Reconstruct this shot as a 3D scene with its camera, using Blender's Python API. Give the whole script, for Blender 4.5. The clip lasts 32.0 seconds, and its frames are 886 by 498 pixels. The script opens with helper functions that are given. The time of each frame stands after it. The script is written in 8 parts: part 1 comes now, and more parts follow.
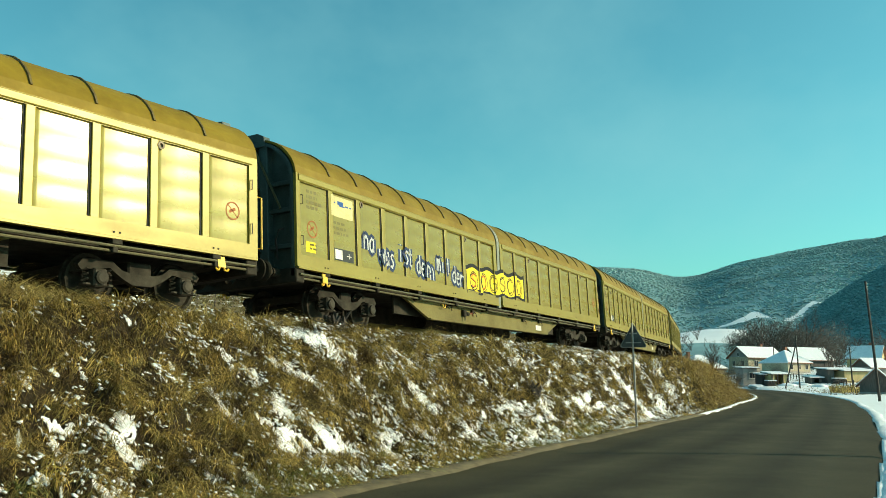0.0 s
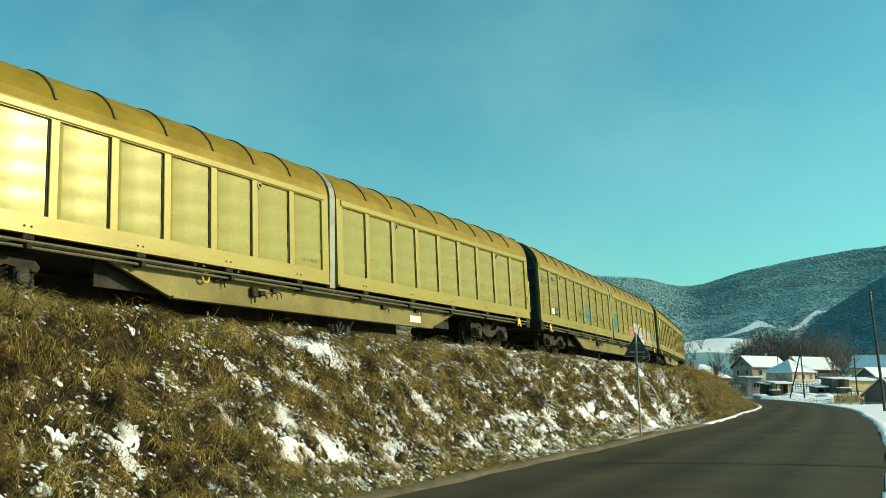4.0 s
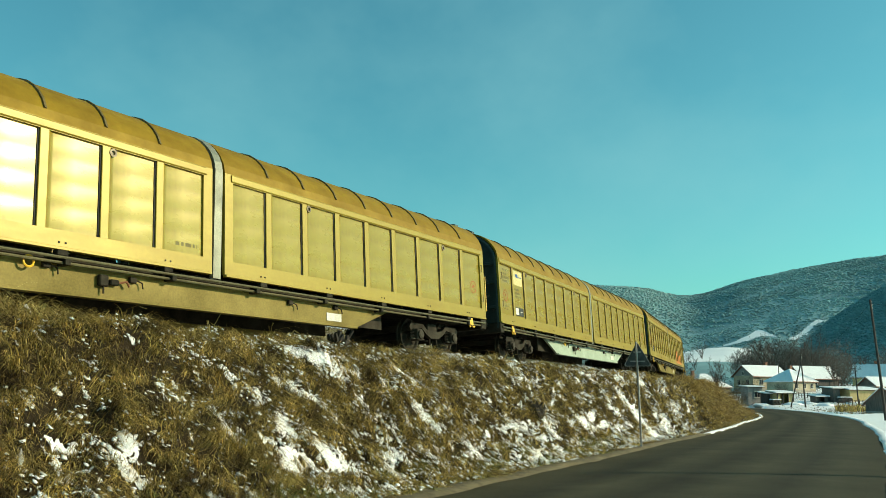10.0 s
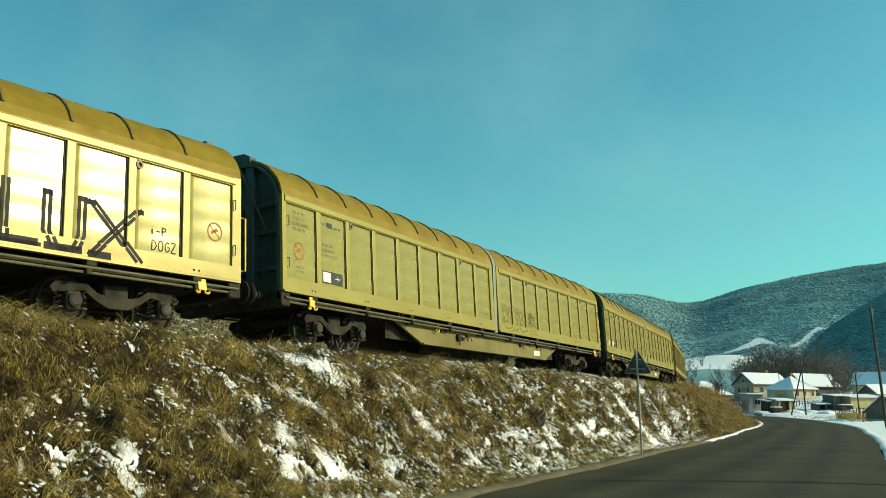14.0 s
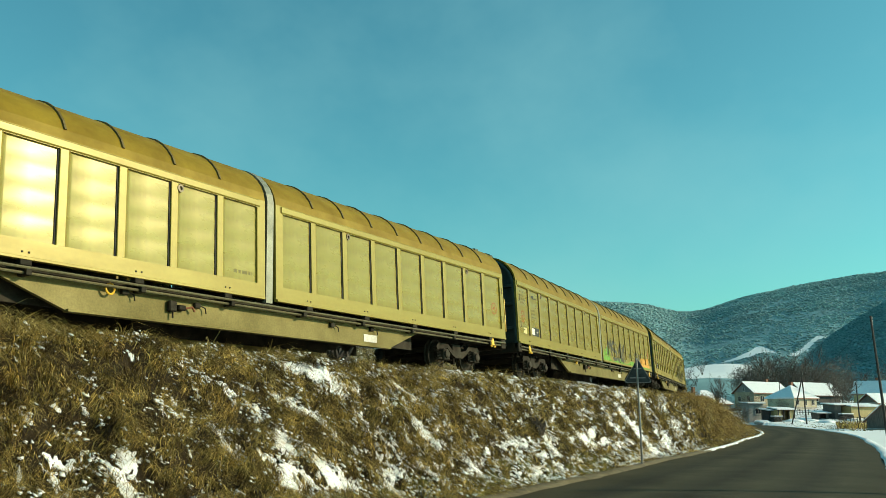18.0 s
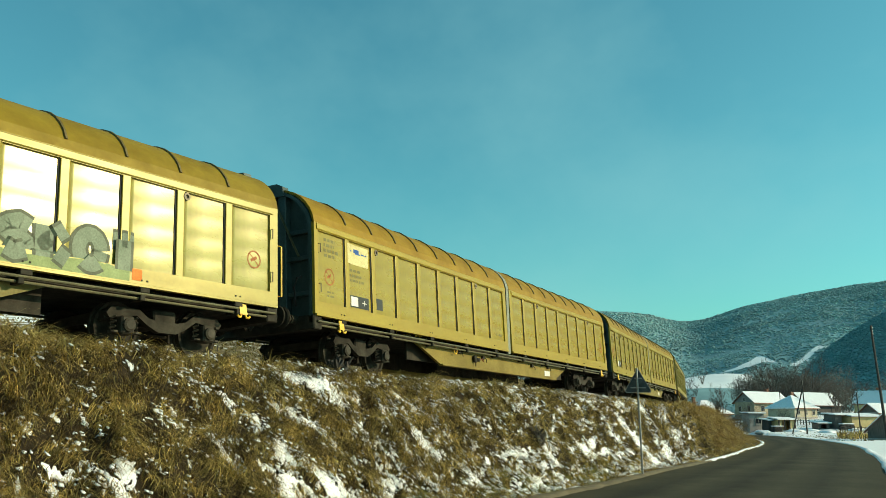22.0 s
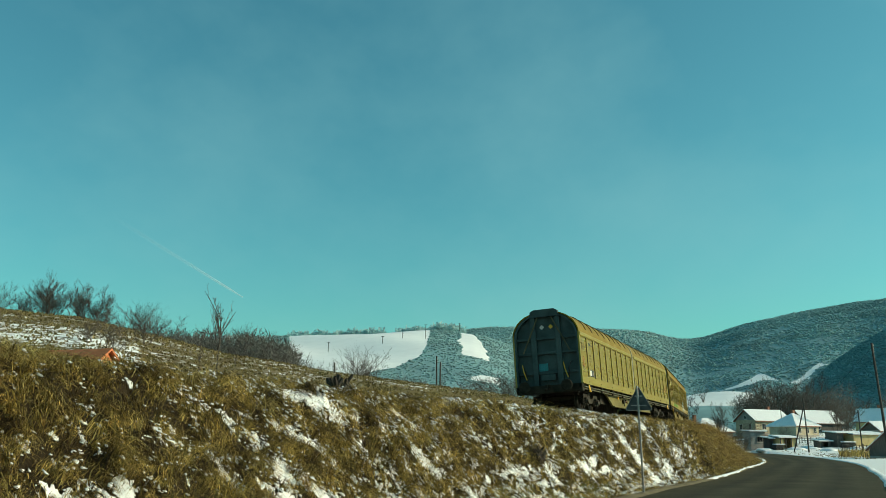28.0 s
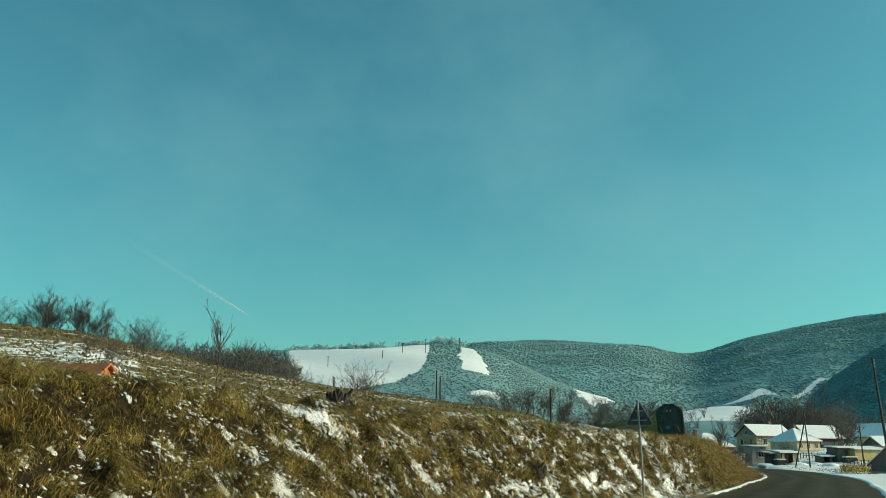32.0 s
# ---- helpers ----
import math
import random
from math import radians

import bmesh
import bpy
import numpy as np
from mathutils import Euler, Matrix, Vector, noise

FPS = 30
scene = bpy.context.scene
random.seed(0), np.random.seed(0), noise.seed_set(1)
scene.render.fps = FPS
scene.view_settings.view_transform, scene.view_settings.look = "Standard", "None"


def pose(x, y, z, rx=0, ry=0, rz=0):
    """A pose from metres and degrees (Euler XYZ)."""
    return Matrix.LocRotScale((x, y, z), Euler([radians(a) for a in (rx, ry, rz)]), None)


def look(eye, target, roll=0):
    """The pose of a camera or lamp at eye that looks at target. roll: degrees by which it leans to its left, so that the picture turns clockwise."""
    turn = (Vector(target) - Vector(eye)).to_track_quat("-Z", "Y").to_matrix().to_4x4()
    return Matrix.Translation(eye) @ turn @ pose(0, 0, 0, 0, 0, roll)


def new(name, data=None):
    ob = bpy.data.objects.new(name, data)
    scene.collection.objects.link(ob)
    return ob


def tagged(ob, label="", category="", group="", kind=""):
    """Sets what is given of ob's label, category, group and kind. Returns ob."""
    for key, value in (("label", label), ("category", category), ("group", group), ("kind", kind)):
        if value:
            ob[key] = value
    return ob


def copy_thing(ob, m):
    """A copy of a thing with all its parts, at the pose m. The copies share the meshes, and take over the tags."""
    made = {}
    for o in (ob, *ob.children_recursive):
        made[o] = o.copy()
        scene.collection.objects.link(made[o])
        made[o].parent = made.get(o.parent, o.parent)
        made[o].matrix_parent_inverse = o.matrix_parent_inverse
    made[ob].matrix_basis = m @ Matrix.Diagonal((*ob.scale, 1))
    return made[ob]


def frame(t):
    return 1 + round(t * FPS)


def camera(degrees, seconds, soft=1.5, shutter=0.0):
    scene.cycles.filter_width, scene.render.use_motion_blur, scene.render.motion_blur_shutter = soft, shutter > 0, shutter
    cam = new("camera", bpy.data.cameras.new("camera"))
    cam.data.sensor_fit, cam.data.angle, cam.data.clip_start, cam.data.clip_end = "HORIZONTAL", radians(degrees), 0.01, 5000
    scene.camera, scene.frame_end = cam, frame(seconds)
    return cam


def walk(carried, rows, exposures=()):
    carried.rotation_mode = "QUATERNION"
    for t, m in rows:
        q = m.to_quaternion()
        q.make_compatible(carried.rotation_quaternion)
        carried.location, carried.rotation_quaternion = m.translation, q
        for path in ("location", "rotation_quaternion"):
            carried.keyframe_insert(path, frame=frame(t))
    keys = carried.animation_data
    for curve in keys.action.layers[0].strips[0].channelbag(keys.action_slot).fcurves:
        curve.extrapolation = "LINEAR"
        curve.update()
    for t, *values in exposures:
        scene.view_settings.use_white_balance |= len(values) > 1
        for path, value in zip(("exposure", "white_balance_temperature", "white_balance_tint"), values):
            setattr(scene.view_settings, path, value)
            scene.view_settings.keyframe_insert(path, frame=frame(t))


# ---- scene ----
# ---- camera ----
EYE = (0.0, 0.0, 1.6)
ROLL = 0.454
# seconds, turn to the right, tilt upwards (degrees)
TILT = [(0, .237, 8.305), (.5, .110, 8.427), (1, .095, 8.495), (1.5, .100, 8.60), (2, .105, 8.70), (2.5, .085, 8.77), (3, .030, 8.82), (3.5, .016, 8.871),
        (4.5, .012, 8.95), (5.5, .010, 9.031), (6.5, .006, 9.13), (7.5, 0, 9.236), (9, -.004, 9.397), (10.5, -.005, 9.567), (12, -.006, 9.742),
        (13.5, -.008, 9.932), (15, -.008, 10.12), (16.5, -.007, 10.335), (18, -.008, 10.565), (20, -.006, 10.865), (22, -.006, 11.195), (24, -.013, 11.545),
        (25.5, -.014, 11.817), (27.5, -.015, 12.22), (29, -.018, 12.543), (30.5, -.020, 12.885), (31.5, -.020, 13.134), (32, -.020, 13.26)]


def aim(turn, tilt):
    a, b = radians(turn), radians(tilt)
    return (EYE[0] + 100 * math.sin(a) * math.cos(b), EYE[1] + 100 * math.cos(a) * math.cos(b), EYE[2] + 100 * math.sin(b))


cam = camera(53.54, 32.0, soft=0.7)
walk(cam, [(t, look(EYE, aim(a, b), ROLL)) for t, a, b in TILT], exposures=[(0, 0.18), (6, 0.1), (18, 0.04), (25.5, -0.07), (27.5, -0.17), (32, -0.25)])

# ---- sky and sun ----
SUN_TURN, SUN_HEIGHT = 91.0, 22.5
world = bpy.data.worlds.new("sky")
scene.world = world
world.use_nodes = True
wn, wl = world.node_tree.nodes, world.node_tree.links
wn.clear()
w_out, w_bg, w_sky = wn.new("ShaderNodeOutputWorld"), wn.new("ShaderNodeBackground"), wn.new("ShaderNodeTexSky")
w_sky.sky_type, w_sky.sun_disc = "NISHITA", False
w_sky.sun_elevation, w_sky.sun_rotation = radians(SUN_HEIGHT), radians(SUN_TURN)
w_sky.air_density, w_sky.dust_density, w_sky.ozone_density = 1.0, 1.2, 1.0
w_tint = wn.new("ShaderNodeMix")
w_tint.data_type, w_tint.blend_type = "RGBA", "MULTIPLY"
w_tint.inputs[0].default_value = 1.0
w_tint.inputs[7].default_value = (0.445, 1.17, 0.98, 1)
# thin high veils of cloud
w_co, w_map, w_no, w_ramp, w_veil = (wn.new("ShaderNodeTexCoord"), wn.new("ShaderNodeMapping"), wn.new("ShaderNodeTexNoise"),
                                     wn.new("ShaderNodeValToRGB"), wn.new("ShaderNodeMix"))
w_map.inputs["Rotation"].default_value = (0.3, 0.5, 0.6)
w_map.inputs["Scale"].default_value = (2.2, 0.9, 3.0)
w_no.inputs["Scale"].default_value, w_no.inputs["Detail"].default_value, w_no.inputs["Roughness"].default_value = 1.6, 5, 0.55
w_ramp.color_ramp.elements[0].position, w_ramp.color_ramp.elements[1].position = 0.42, 0.78
w_ramp.color_ramp.elements[1].color = (0.30, 0.30, 0.30, 1)
w_veil.data_type = "RGBA"
w_veil.inputs[7].default_value = (2.4, 5.0, 5.0, 1)
wl.new(w_co.outputs["Generated"], w_map.inputs["Vector"])
wl.new(w_map.outputs[0], w_no.inputs["Vector"])
wl.new(w_no.outputs[0], w_ramp.inputs[0])
wl.new(w_sky.outputs[0], w_tint.inputs[6])
wl.new(w_tint.outputs[2], w_veil.inputs[6])
wl.new(w_ramp.outputs[0], w_veil.inputs[0])
wl.new(w_veil.outputs[2], w_bg.inputs["Color"])
wl.new(w_bg.outputs[0], w_out.inputs["Surface"])
w_bg.inputs["Strength"].default_value = 0.135

sun = new("sun", bpy.data.lights.new("sun", "SUN"))
sun.data.energy, sun.data.angle, sun.data.color = 5.0, radians(0.6), (1.0, 0.84, 0.58)
_a, _b = radians(SUN_TURN), radians(SUN_HEIGHT)
sun.matrix_basis = look((60 * math.sin(_a) * math.cos(_b), 60 * math.cos(_a) * math.cos(_b), 60 * math.sin(_b)), (0, 0, 0))

# ---- the line of the railway ----
BEND_AT = [-95, -70, -40, 0, 25, 50, 75, 100, 130, 160, 200, 280, 330]
BEND = [0, -.004, -.00580, -.00561, -.00337, -.00366, -.00443, -.00515, -.00588, -.0066, -.0066, -.003, 0]
_S = np.arange(-520, 720.01, 0.5)
_k = np.interp(_S, BEND_AT, BEND)
_i0 = int(np.searchsorted(_S, 0))
_th = np.concatenate([[0], np.cumsum((_k[1:] + _k[:-1]) * 0.25)])
_th = _th - _th[_i0] + 0.5342
_X = np.concatenate([[0], np.cumsum((np.sin(_th)[1:] + np.sin(_th)[:-1]) * 0.25)])
_Y = np.concatenate([[0], np.cumsum((np.cos(_th)[1:] + np.cos(_th)[:-1]) * 0.25)])
_X, _Y = _X - _X[_i0] - 5.388, _Y - _Y[_i0] + 17.228
_Z = 2.682 + 0.00136 * np.clip(_S, -60, 220)
LEAN = 0.0613  # banking of the track in the bend


def line_at(s):
    """Place of the track's middle at rail height and its heading, s metres along it."""
    return (float(np.interp(s, _S, _X)), float(np.interp(s, _S, _Y)), float(np.interp(s, _S, _Z)), float(np.interp(s, _S, _th)))


def off_line(s, d):
    """The plan place d metres to the right of the track at s."""
    x, y, z, th = line_at(s)
    return x + d * math.cos(th), y - d * math.sin(th), z


def off_lines(s, d):
    """The same for arrays, with the heading."""
    th = np.interp(s, _S, _th)
    return np.interp(s, _S, _X) + d * np.cos(th), np.interp(s, _S, _Y) - d * np.sin(th), th


def to_line(x, y):
    """(s, d) of plan points, for arrays."""
    x, y = np.atleast_1d(x), np.atleast_1d(y)
    s_out, d_out = np.zeros(len(x)), np.zeros(len(x))
    sub = slice(0, len(_S), 4)
    for a in range(0, len(x), 2000):
        xa, ya = x[a:a + 2000, None], y[a:a + 2000, None]
        i = np.argmin((xa - _X[None, sub]) ** 2 + (ya - _Y[None, sub]) ** 2, axis=1) * 4
        th = _th[i]
        du, dv = xa[:, 0] - _X[i], ya[:, 0] - _Y[i]
        s_out[a:a + 2000] = _S[i] + du * np.sin(th) + dv * np.cos(th)
        d_out[a:a + 2000] = du * np.cos(th) - dv * np.sin(th)
    return s_out, d_out


WAGON_PITCH, PIVOT = 23.26, 8.6


def rolled(t):
    """Metres that the train's reference wagon has gone along the line at t seconds."""
    return ((0.00035933 * t - 0.023797) * t + 15.17415) * t + 13.27


def wagon_pose(s):
    """Pose of a wagon whose middle is s metres along the line: X forwards, Y to the left."""
    a, b = Vector(line_at(s - PIVOT)[:3]), Vector(line_at(s + PIVOT)[:3])
    c, f = (a + b) / 2, (b - a).normalized()
    right = f.cross(Vector((0, 0, 1))).normalized()
    up = right.cross(f)
    right, up = right * math.cos(LEAN) + up * math.sin(LEAN), up * math.cos(LEAN) - right * math.sin(LEAN)
    m = Matrix((f, -right, up)).transposed().to_4x4()
    m.translation = c
    return m


ROAD_S = [-120, -60, -30, -3, 6, 19, 28, 48, 86, 110, 140, 200]
ROAD_L = [9.5, 8.8, 7.6, 6.0, 5.25, 4.75, 5.0, 5.5, 9.2, 12.5, 18, 30]
ROAD_R = [16.2, 15.2, 13.6, 12.6, 12.2, 12.0, 12.1, 12.9, 16.6, 20.5, 27, 39]


def road_left(s):
    return np.interp(s, ROAD_S, ROAD_L)


def road_right(s):
    return np.interp(s, ROAD_S, ROAD_R)
# ---- materials ----
def shader(name):
    m = bpy.data.materials.new(name)
    m.use_nodes = True
    n, l = m.node_tree.nodes, m.node_tree.links
    return m, n, l, n["Principled BSDF"]


def noise_node(n, l, scale, detail=4, rough=0.6, where="Object", stretch=None):
    co, tex = n.new("ShaderNodeTexCoord"), n.new("ShaderNodeTexNoise")
    tex.inputs["Scale"].default_value, tex.inputs["Detail"].default_value, tex.inputs["Roughness"].default_value = scale, detail, rough
    if stretch:
        mp = n.new("ShaderNodeMapping")
        mp.inputs["Scale"].default_value = stretch
        l.new(co.outputs[where], mp.inputs[0])
        l.new(mp.outputs[0], tex.inputs["Vector"])
    else:
        l.new(co.outputs[where], tex.inputs["Vector"])
    return tex


def ramp_node(n, l, source, stops):
    r = n.new("ShaderNodeValToRGB")
    e = r.color_ramp.elements
    while len(e) < len(stops):
        e.new(0.5)
    for el, (pos, col) in zip(e, stops):
        el.position, el.color = pos, (*col, 1) if len(col) == 3 else col
    l.new(source, r.inputs[0])
    return r


def mix_node(n, l, kind, fac, a, b):
    m = n.new("ShaderNodeMix")
    m.data_type, m.blend_type = "RGBA", kind
    for sock, v in ((m.inputs[0], fac), (m.inputs[6], a), (m.inputs[7], b)):
        if isinstance(v, bpy.types.NodeSocket):
            l.new(v, sock)
        elif isinstance(v, (int, float)):
            sock.default_value = v
        else:
            sock.default_value = (*v, 1)
    return m.outputs[2]


def bump_node(n, l, p, height, strength=0.4, distance=0.02):
    b = n.new("ShaderNodeBump")
    b.inputs["Strength"].default_value, b.inputs["Distance"].default_value = strength, distance
    l.new(height, b.inputs["Height"])
    l.new(b.outputs[0], p.inputs["Normal"])


def worn(name, dark, light, scale=6.0, fine=60.0, rough=(0.5, 0.8), metal=0.0, bump=0.25, tint=False, stretch=None, spec=0.5, grain=(0.72, 1.15)):
    """A surface that varies between two colours at two scales, with fine relief."""
    m, n, l, p = shader(name)
    a, b = noise_node(n, l, scale, 5, 0.6, stretch=stretch), noise_node(n, l, fine, 3, 0.6)
    ra = ramp_node(n, l, a.outputs[0], [(0.3, dark), (0.7, light)])
    rb = ramp_node(n, l, b.outputs[0], [(0.25, (grain[0],) * 3), (0.75, (grain[1],) * 3)])
    col = mix_node(n, l, "MULTIPLY", 1.0, ra.outputs[0], rb.outputs[0])
    if tint:
        info = n.new("ShaderNodeObjectInfo")
        col = mix_node(n, l, "MULTIPLY", 1.0, col, info.outputs["Color"])
    l.new(col, p.inputs["Base Color"])
    rr = ramp_node(n, l, a.outputs[0], [(0.3, (rough[1],) * 3), (0.7, (rough[0],) * 3)])
    l.new(rr.outputs[0], p.inputs["Roughness"])
    p.inputs["Metallic"].default_value = metal
    p.inputs["Specular IOR Level"].default_value = spec
    if bump:
        bump_node(n, l, p, b.outputs[0], bump, 0.01)
    return m


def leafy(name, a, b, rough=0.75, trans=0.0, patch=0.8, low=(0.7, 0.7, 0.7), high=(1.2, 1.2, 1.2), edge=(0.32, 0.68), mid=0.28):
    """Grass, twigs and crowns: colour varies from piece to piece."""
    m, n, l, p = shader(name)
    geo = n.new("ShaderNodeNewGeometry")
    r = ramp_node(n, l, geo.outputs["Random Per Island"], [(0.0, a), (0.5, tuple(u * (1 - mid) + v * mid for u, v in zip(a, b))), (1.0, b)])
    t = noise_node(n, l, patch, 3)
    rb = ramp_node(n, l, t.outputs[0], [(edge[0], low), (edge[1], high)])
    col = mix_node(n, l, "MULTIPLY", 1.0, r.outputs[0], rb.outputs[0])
    l.new(col, p.inputs["Base Color"])
    p.inputs["Roughness"].default_value = rough
    if trans:  # thin pieces let part of the light through
        tr, mx = n.new("ShaderNodeBsdfTranslucent"), n.new("ShaderNodeMixShader")
        mx.inputs[0].default_value = trans
        l.new(col, tr.inputs["Color"])
        l.new(p.outputs[0], mx.inputs[1])
        l.new(tr.outputs[0], mx.inputs[2])
        l.new(mx.outputs[0], n["Material Output"].inputs["Surface"])
    return m


def covered(name, bare_a, bare_b, scale=0.6, fine=9.0, edge=0.10, amp=0.55, stretch=None):
    """Ground whose snow cover follows the mesh's "snow" attribute, broken up by noise."""
    m, n, l, p = shader(name)
    at = n.new("ShaderNodeAttribute")
    at.attribute_name = "snow"
    a, b = noise_node(n, l, scale, 6, 0.65), noise_node(n, l, fine, 5, 0.7, stretch=stretch)
    bare = ramp_node(n, l, b.outputs[0], [(0.3, bare_a), (0.7, bare_b)])
    big = ramp_node(n, l, a.outputs[0], [(0.3, (0.75, 0.75, 0.75)), (0.7, (1.2, 1.2, 1.2))])
    bare_col = mix_node(n, l, "MULTIPLY", 1.0, bare.outputs[0], big.outputs[0])
    add, mul = n.new("ShaderNodeMath"), n.new("ShaderNodeMath")
    mul.operation, mul.inputs[1].default_value = "MULTIPLY_ADD", amp
    mul.inputs[2].default_value = -amp / 2
    l.new(b.outputs[0], mul.inputs[0])
    l.new(at.outputs["Fac"], add.inputs[0])
    l.new(mul.outputs[0], add.inputs[1])
    sn = ramp_node(n, l, add.outputs[0], [(0.5 - edge, (0, 0, 0)), (0.5 + edge, (1, 1, 1))])
    white = ramp_node(n, l, b.outputs[0], [(0.2, (0.80, 0.81, 0.82)), (0.7, (0.91, 0.915, 0.915))])
    l.new(mix_node(n, l, "MIX", sn.outputs[0], bare_col, white.outputs[0]), p.inputs["Base Color"])
    p.inputs["Specular IOR Level"].default_value = 0.15
    rr = ramp_node(n, l, sn.outputs[0], [(0, (0.9, 0.9, 0.9)), (1, (0.55, 0.55, 0.55))])
    l.new(rr.outputs[0], p.inputs["Roughness"])
    bump_node(n, l, p, b.outputs[0], 0.6, 0.05)
    return m


def wall_paint():
    """Faded cream paint on the panels: cloudy, browner along the horizontal creases, with rust-brown dirt runs below
    them.
    """
    m, n, l, p = shader("wagon_wall_paint")
    a, b = noise_node(n, l, 0.8, 5, 0.6, stretch=(1, 1, 2.4)), noise_node(n, l, 9, 3, 0.6)
    runs = noise_node(n, l, 5.0, 4, 0.65, stretch=(2.2, 1, 0.22))
    ra = ramp_node(n, l, a.outputs[0], [(0.3, (0.245, 0.196, 0.030)), (0.7, (0.335, 0.280, 0.058))])
    rb = ramp_node(n, l, b.outputs[0], [(0.25, (0.90,) * 3), (0.75, (1.06,) * 3)])
    col = mix_node(n, l, "MULTIPLY", 1.0, ra.outputs[0], rb.outputs[0])
    co, xyz, sub, pp = n.new("ShaderNodeTexCoord"), n.new("ShaderNodeSeparateXYZ"), n.new("ShaderNodeMath"), n.new("ShaderNodeMath")
    l.new(co.outputs["Object"], xyz.inputs[0])
    sub.operation, sub.inputs[1].default_value = "SUBTRACT", 1.405
    pp.operation, pp.inputs[1].default_value = "PINGPONG", 0.2025
    l.new(xyz.outputs[2], sub.inputs[0])
    l.new(sub.outputs[0], pp.inputs[0])
    crease = ramp_node(n, l, pp.outputs[0], [(0.0, (0.55,) * 3), (0.03, (0.3,) * 3), (0.10, (0.0,) * 3)])
    dirt = ramp_node(n, l, runs.outputs[0], [(0.42, (0.12,) * 3), (0.70, (0.75,) * 3)])
    amount = mix_node(n, l, "SCREEN", 1.0, mix_node(n, l, "MULTIPLY", 1.0, crease.outputs[0], dirt.outputs[0]), mix_node(n, l, "MULTIPLY", 1.0, dirt.outputs[0], (0.22, 0.22, 0.22)))
    col = mix_node(n, l, "MIX", amount, col, (0.150, 0.092, 0.014))
    info = n.new("ShaderNodeObjectInfo")
    l.new(mix_node(n, l, "MULTIPLY", 1.0, col, info.outputs["Color"]), p.inputs["Base Color"])
    rr = ramp_node(n, l, a.outputs[0], [(0.3, (0.33,) * 3), (0.7, (0.24,) * 3)])
    l.new(rr.outputs[0], p.inputs["Roughness"])
    p.inputs["Metallic"].default_value, p.inputs["Specular IOR Level"].default_value = 0.14, 0.52
    bump_node(n, l, p, b.outputs[0], 0.02, 0.01)
    return m


WALL = wall_paint()
RAIL_BAND = worn("wagon_band_paint", (0.240, 0.190, 0.028), (0.325, 0.268, 0.052), 1.1, 10, (0.36, 0.46), 0.14, 0.03, tint=True, spec=0.4, stretch=(0.5, 1, 2), grain=(0.90, 1.05))
ROOF = worn("wagon_roof_paint", (0.155, 0.100, 0.006), (0.255, 0.178, 0.014), 1.2, 14, (0.5, 0.7), 0.1, 0.04, tint=True, stretch=(1, 2.5, 1), spec=0.2, grain=(0.92, 1.04))
# ribs coloured darker than the roof to show their shaded rear flanks
ROOF_RIB = worn("shade_dark_roof_rib", (0.085, 0.058, 0.014), (0.18, 0.128, 0.030), 3, 30, (0.5, 0.7), 0.2, 0.1)
RUSTY_ROD = worn("rusty_rod", (0.16, 0.05, 0.02), (0.28, 0.11, 0.04), 4, 40, (0.6, 0.8), 0.2, 0.2)
RIB = worn("roof_rib_paint", (0.12, 0.09, 0.05), (0.24, 0.19, 0.11), 3, 30, (0.5, 0.7), 0.2, 0.1)
END_GREEN = worn("wagon_end_paint", (0.017, 0.038, 0.036), (0.046, 0.082, 0.075), 1.6, 25, (0.5, 0.75), 0.1, 0.15)
STEEL = worn("grimy_steel", (0.013, 0.011, 0.007), (0.044, 0.037, 0.022), 3, 40, (0.7, 0.9), 0.1, 0.3, spec=0.2)
SILL = worn("wagon_sill_paint", (0.110, 0.090, 0.022), (0.215, 0.180, 0.052), 0.9, 25, (0.5, 0.7), 0.1, 0.1, tint=True, spec=0.25)
SLIDE = worn("slide_rail_steel", (0.060, 0.054, 0.022), (0.155, 0.140, 0.065), 2, 30, (0.4, 0.6), 0.3, 0.1)
# black rubber of the hoses, also the painted shadow lines beside the posts
RUBBER_AND_SHADE = worn("rubber_and_post_shade", (0.010, 0.010, 0.009), (0.022, 0.02, 0.018), 4, 40, (0.7, 0.9), 0, 0.1)
GREY_ARCH = worn("grey_arch_paint", (0.17, 0.175, 0.13), (0.28, 0.285, 0.21), 2, 30, (0.4, 0.6), 0.3, 0.1)
YELLOW = worn("yellow_paint", (0.75, 0.42, 0.02), (0.85, 0.52, 0.04), 5, 40, (0.4, 0.6), 0, 0.1)
WHEEL = worn("wheel_steel", (0.020, 0.017, 0.011), (0.060, 0.051, 0.032), 4, 40, (0.6, 0.8), 0.2, 0.2, spec=0.25)
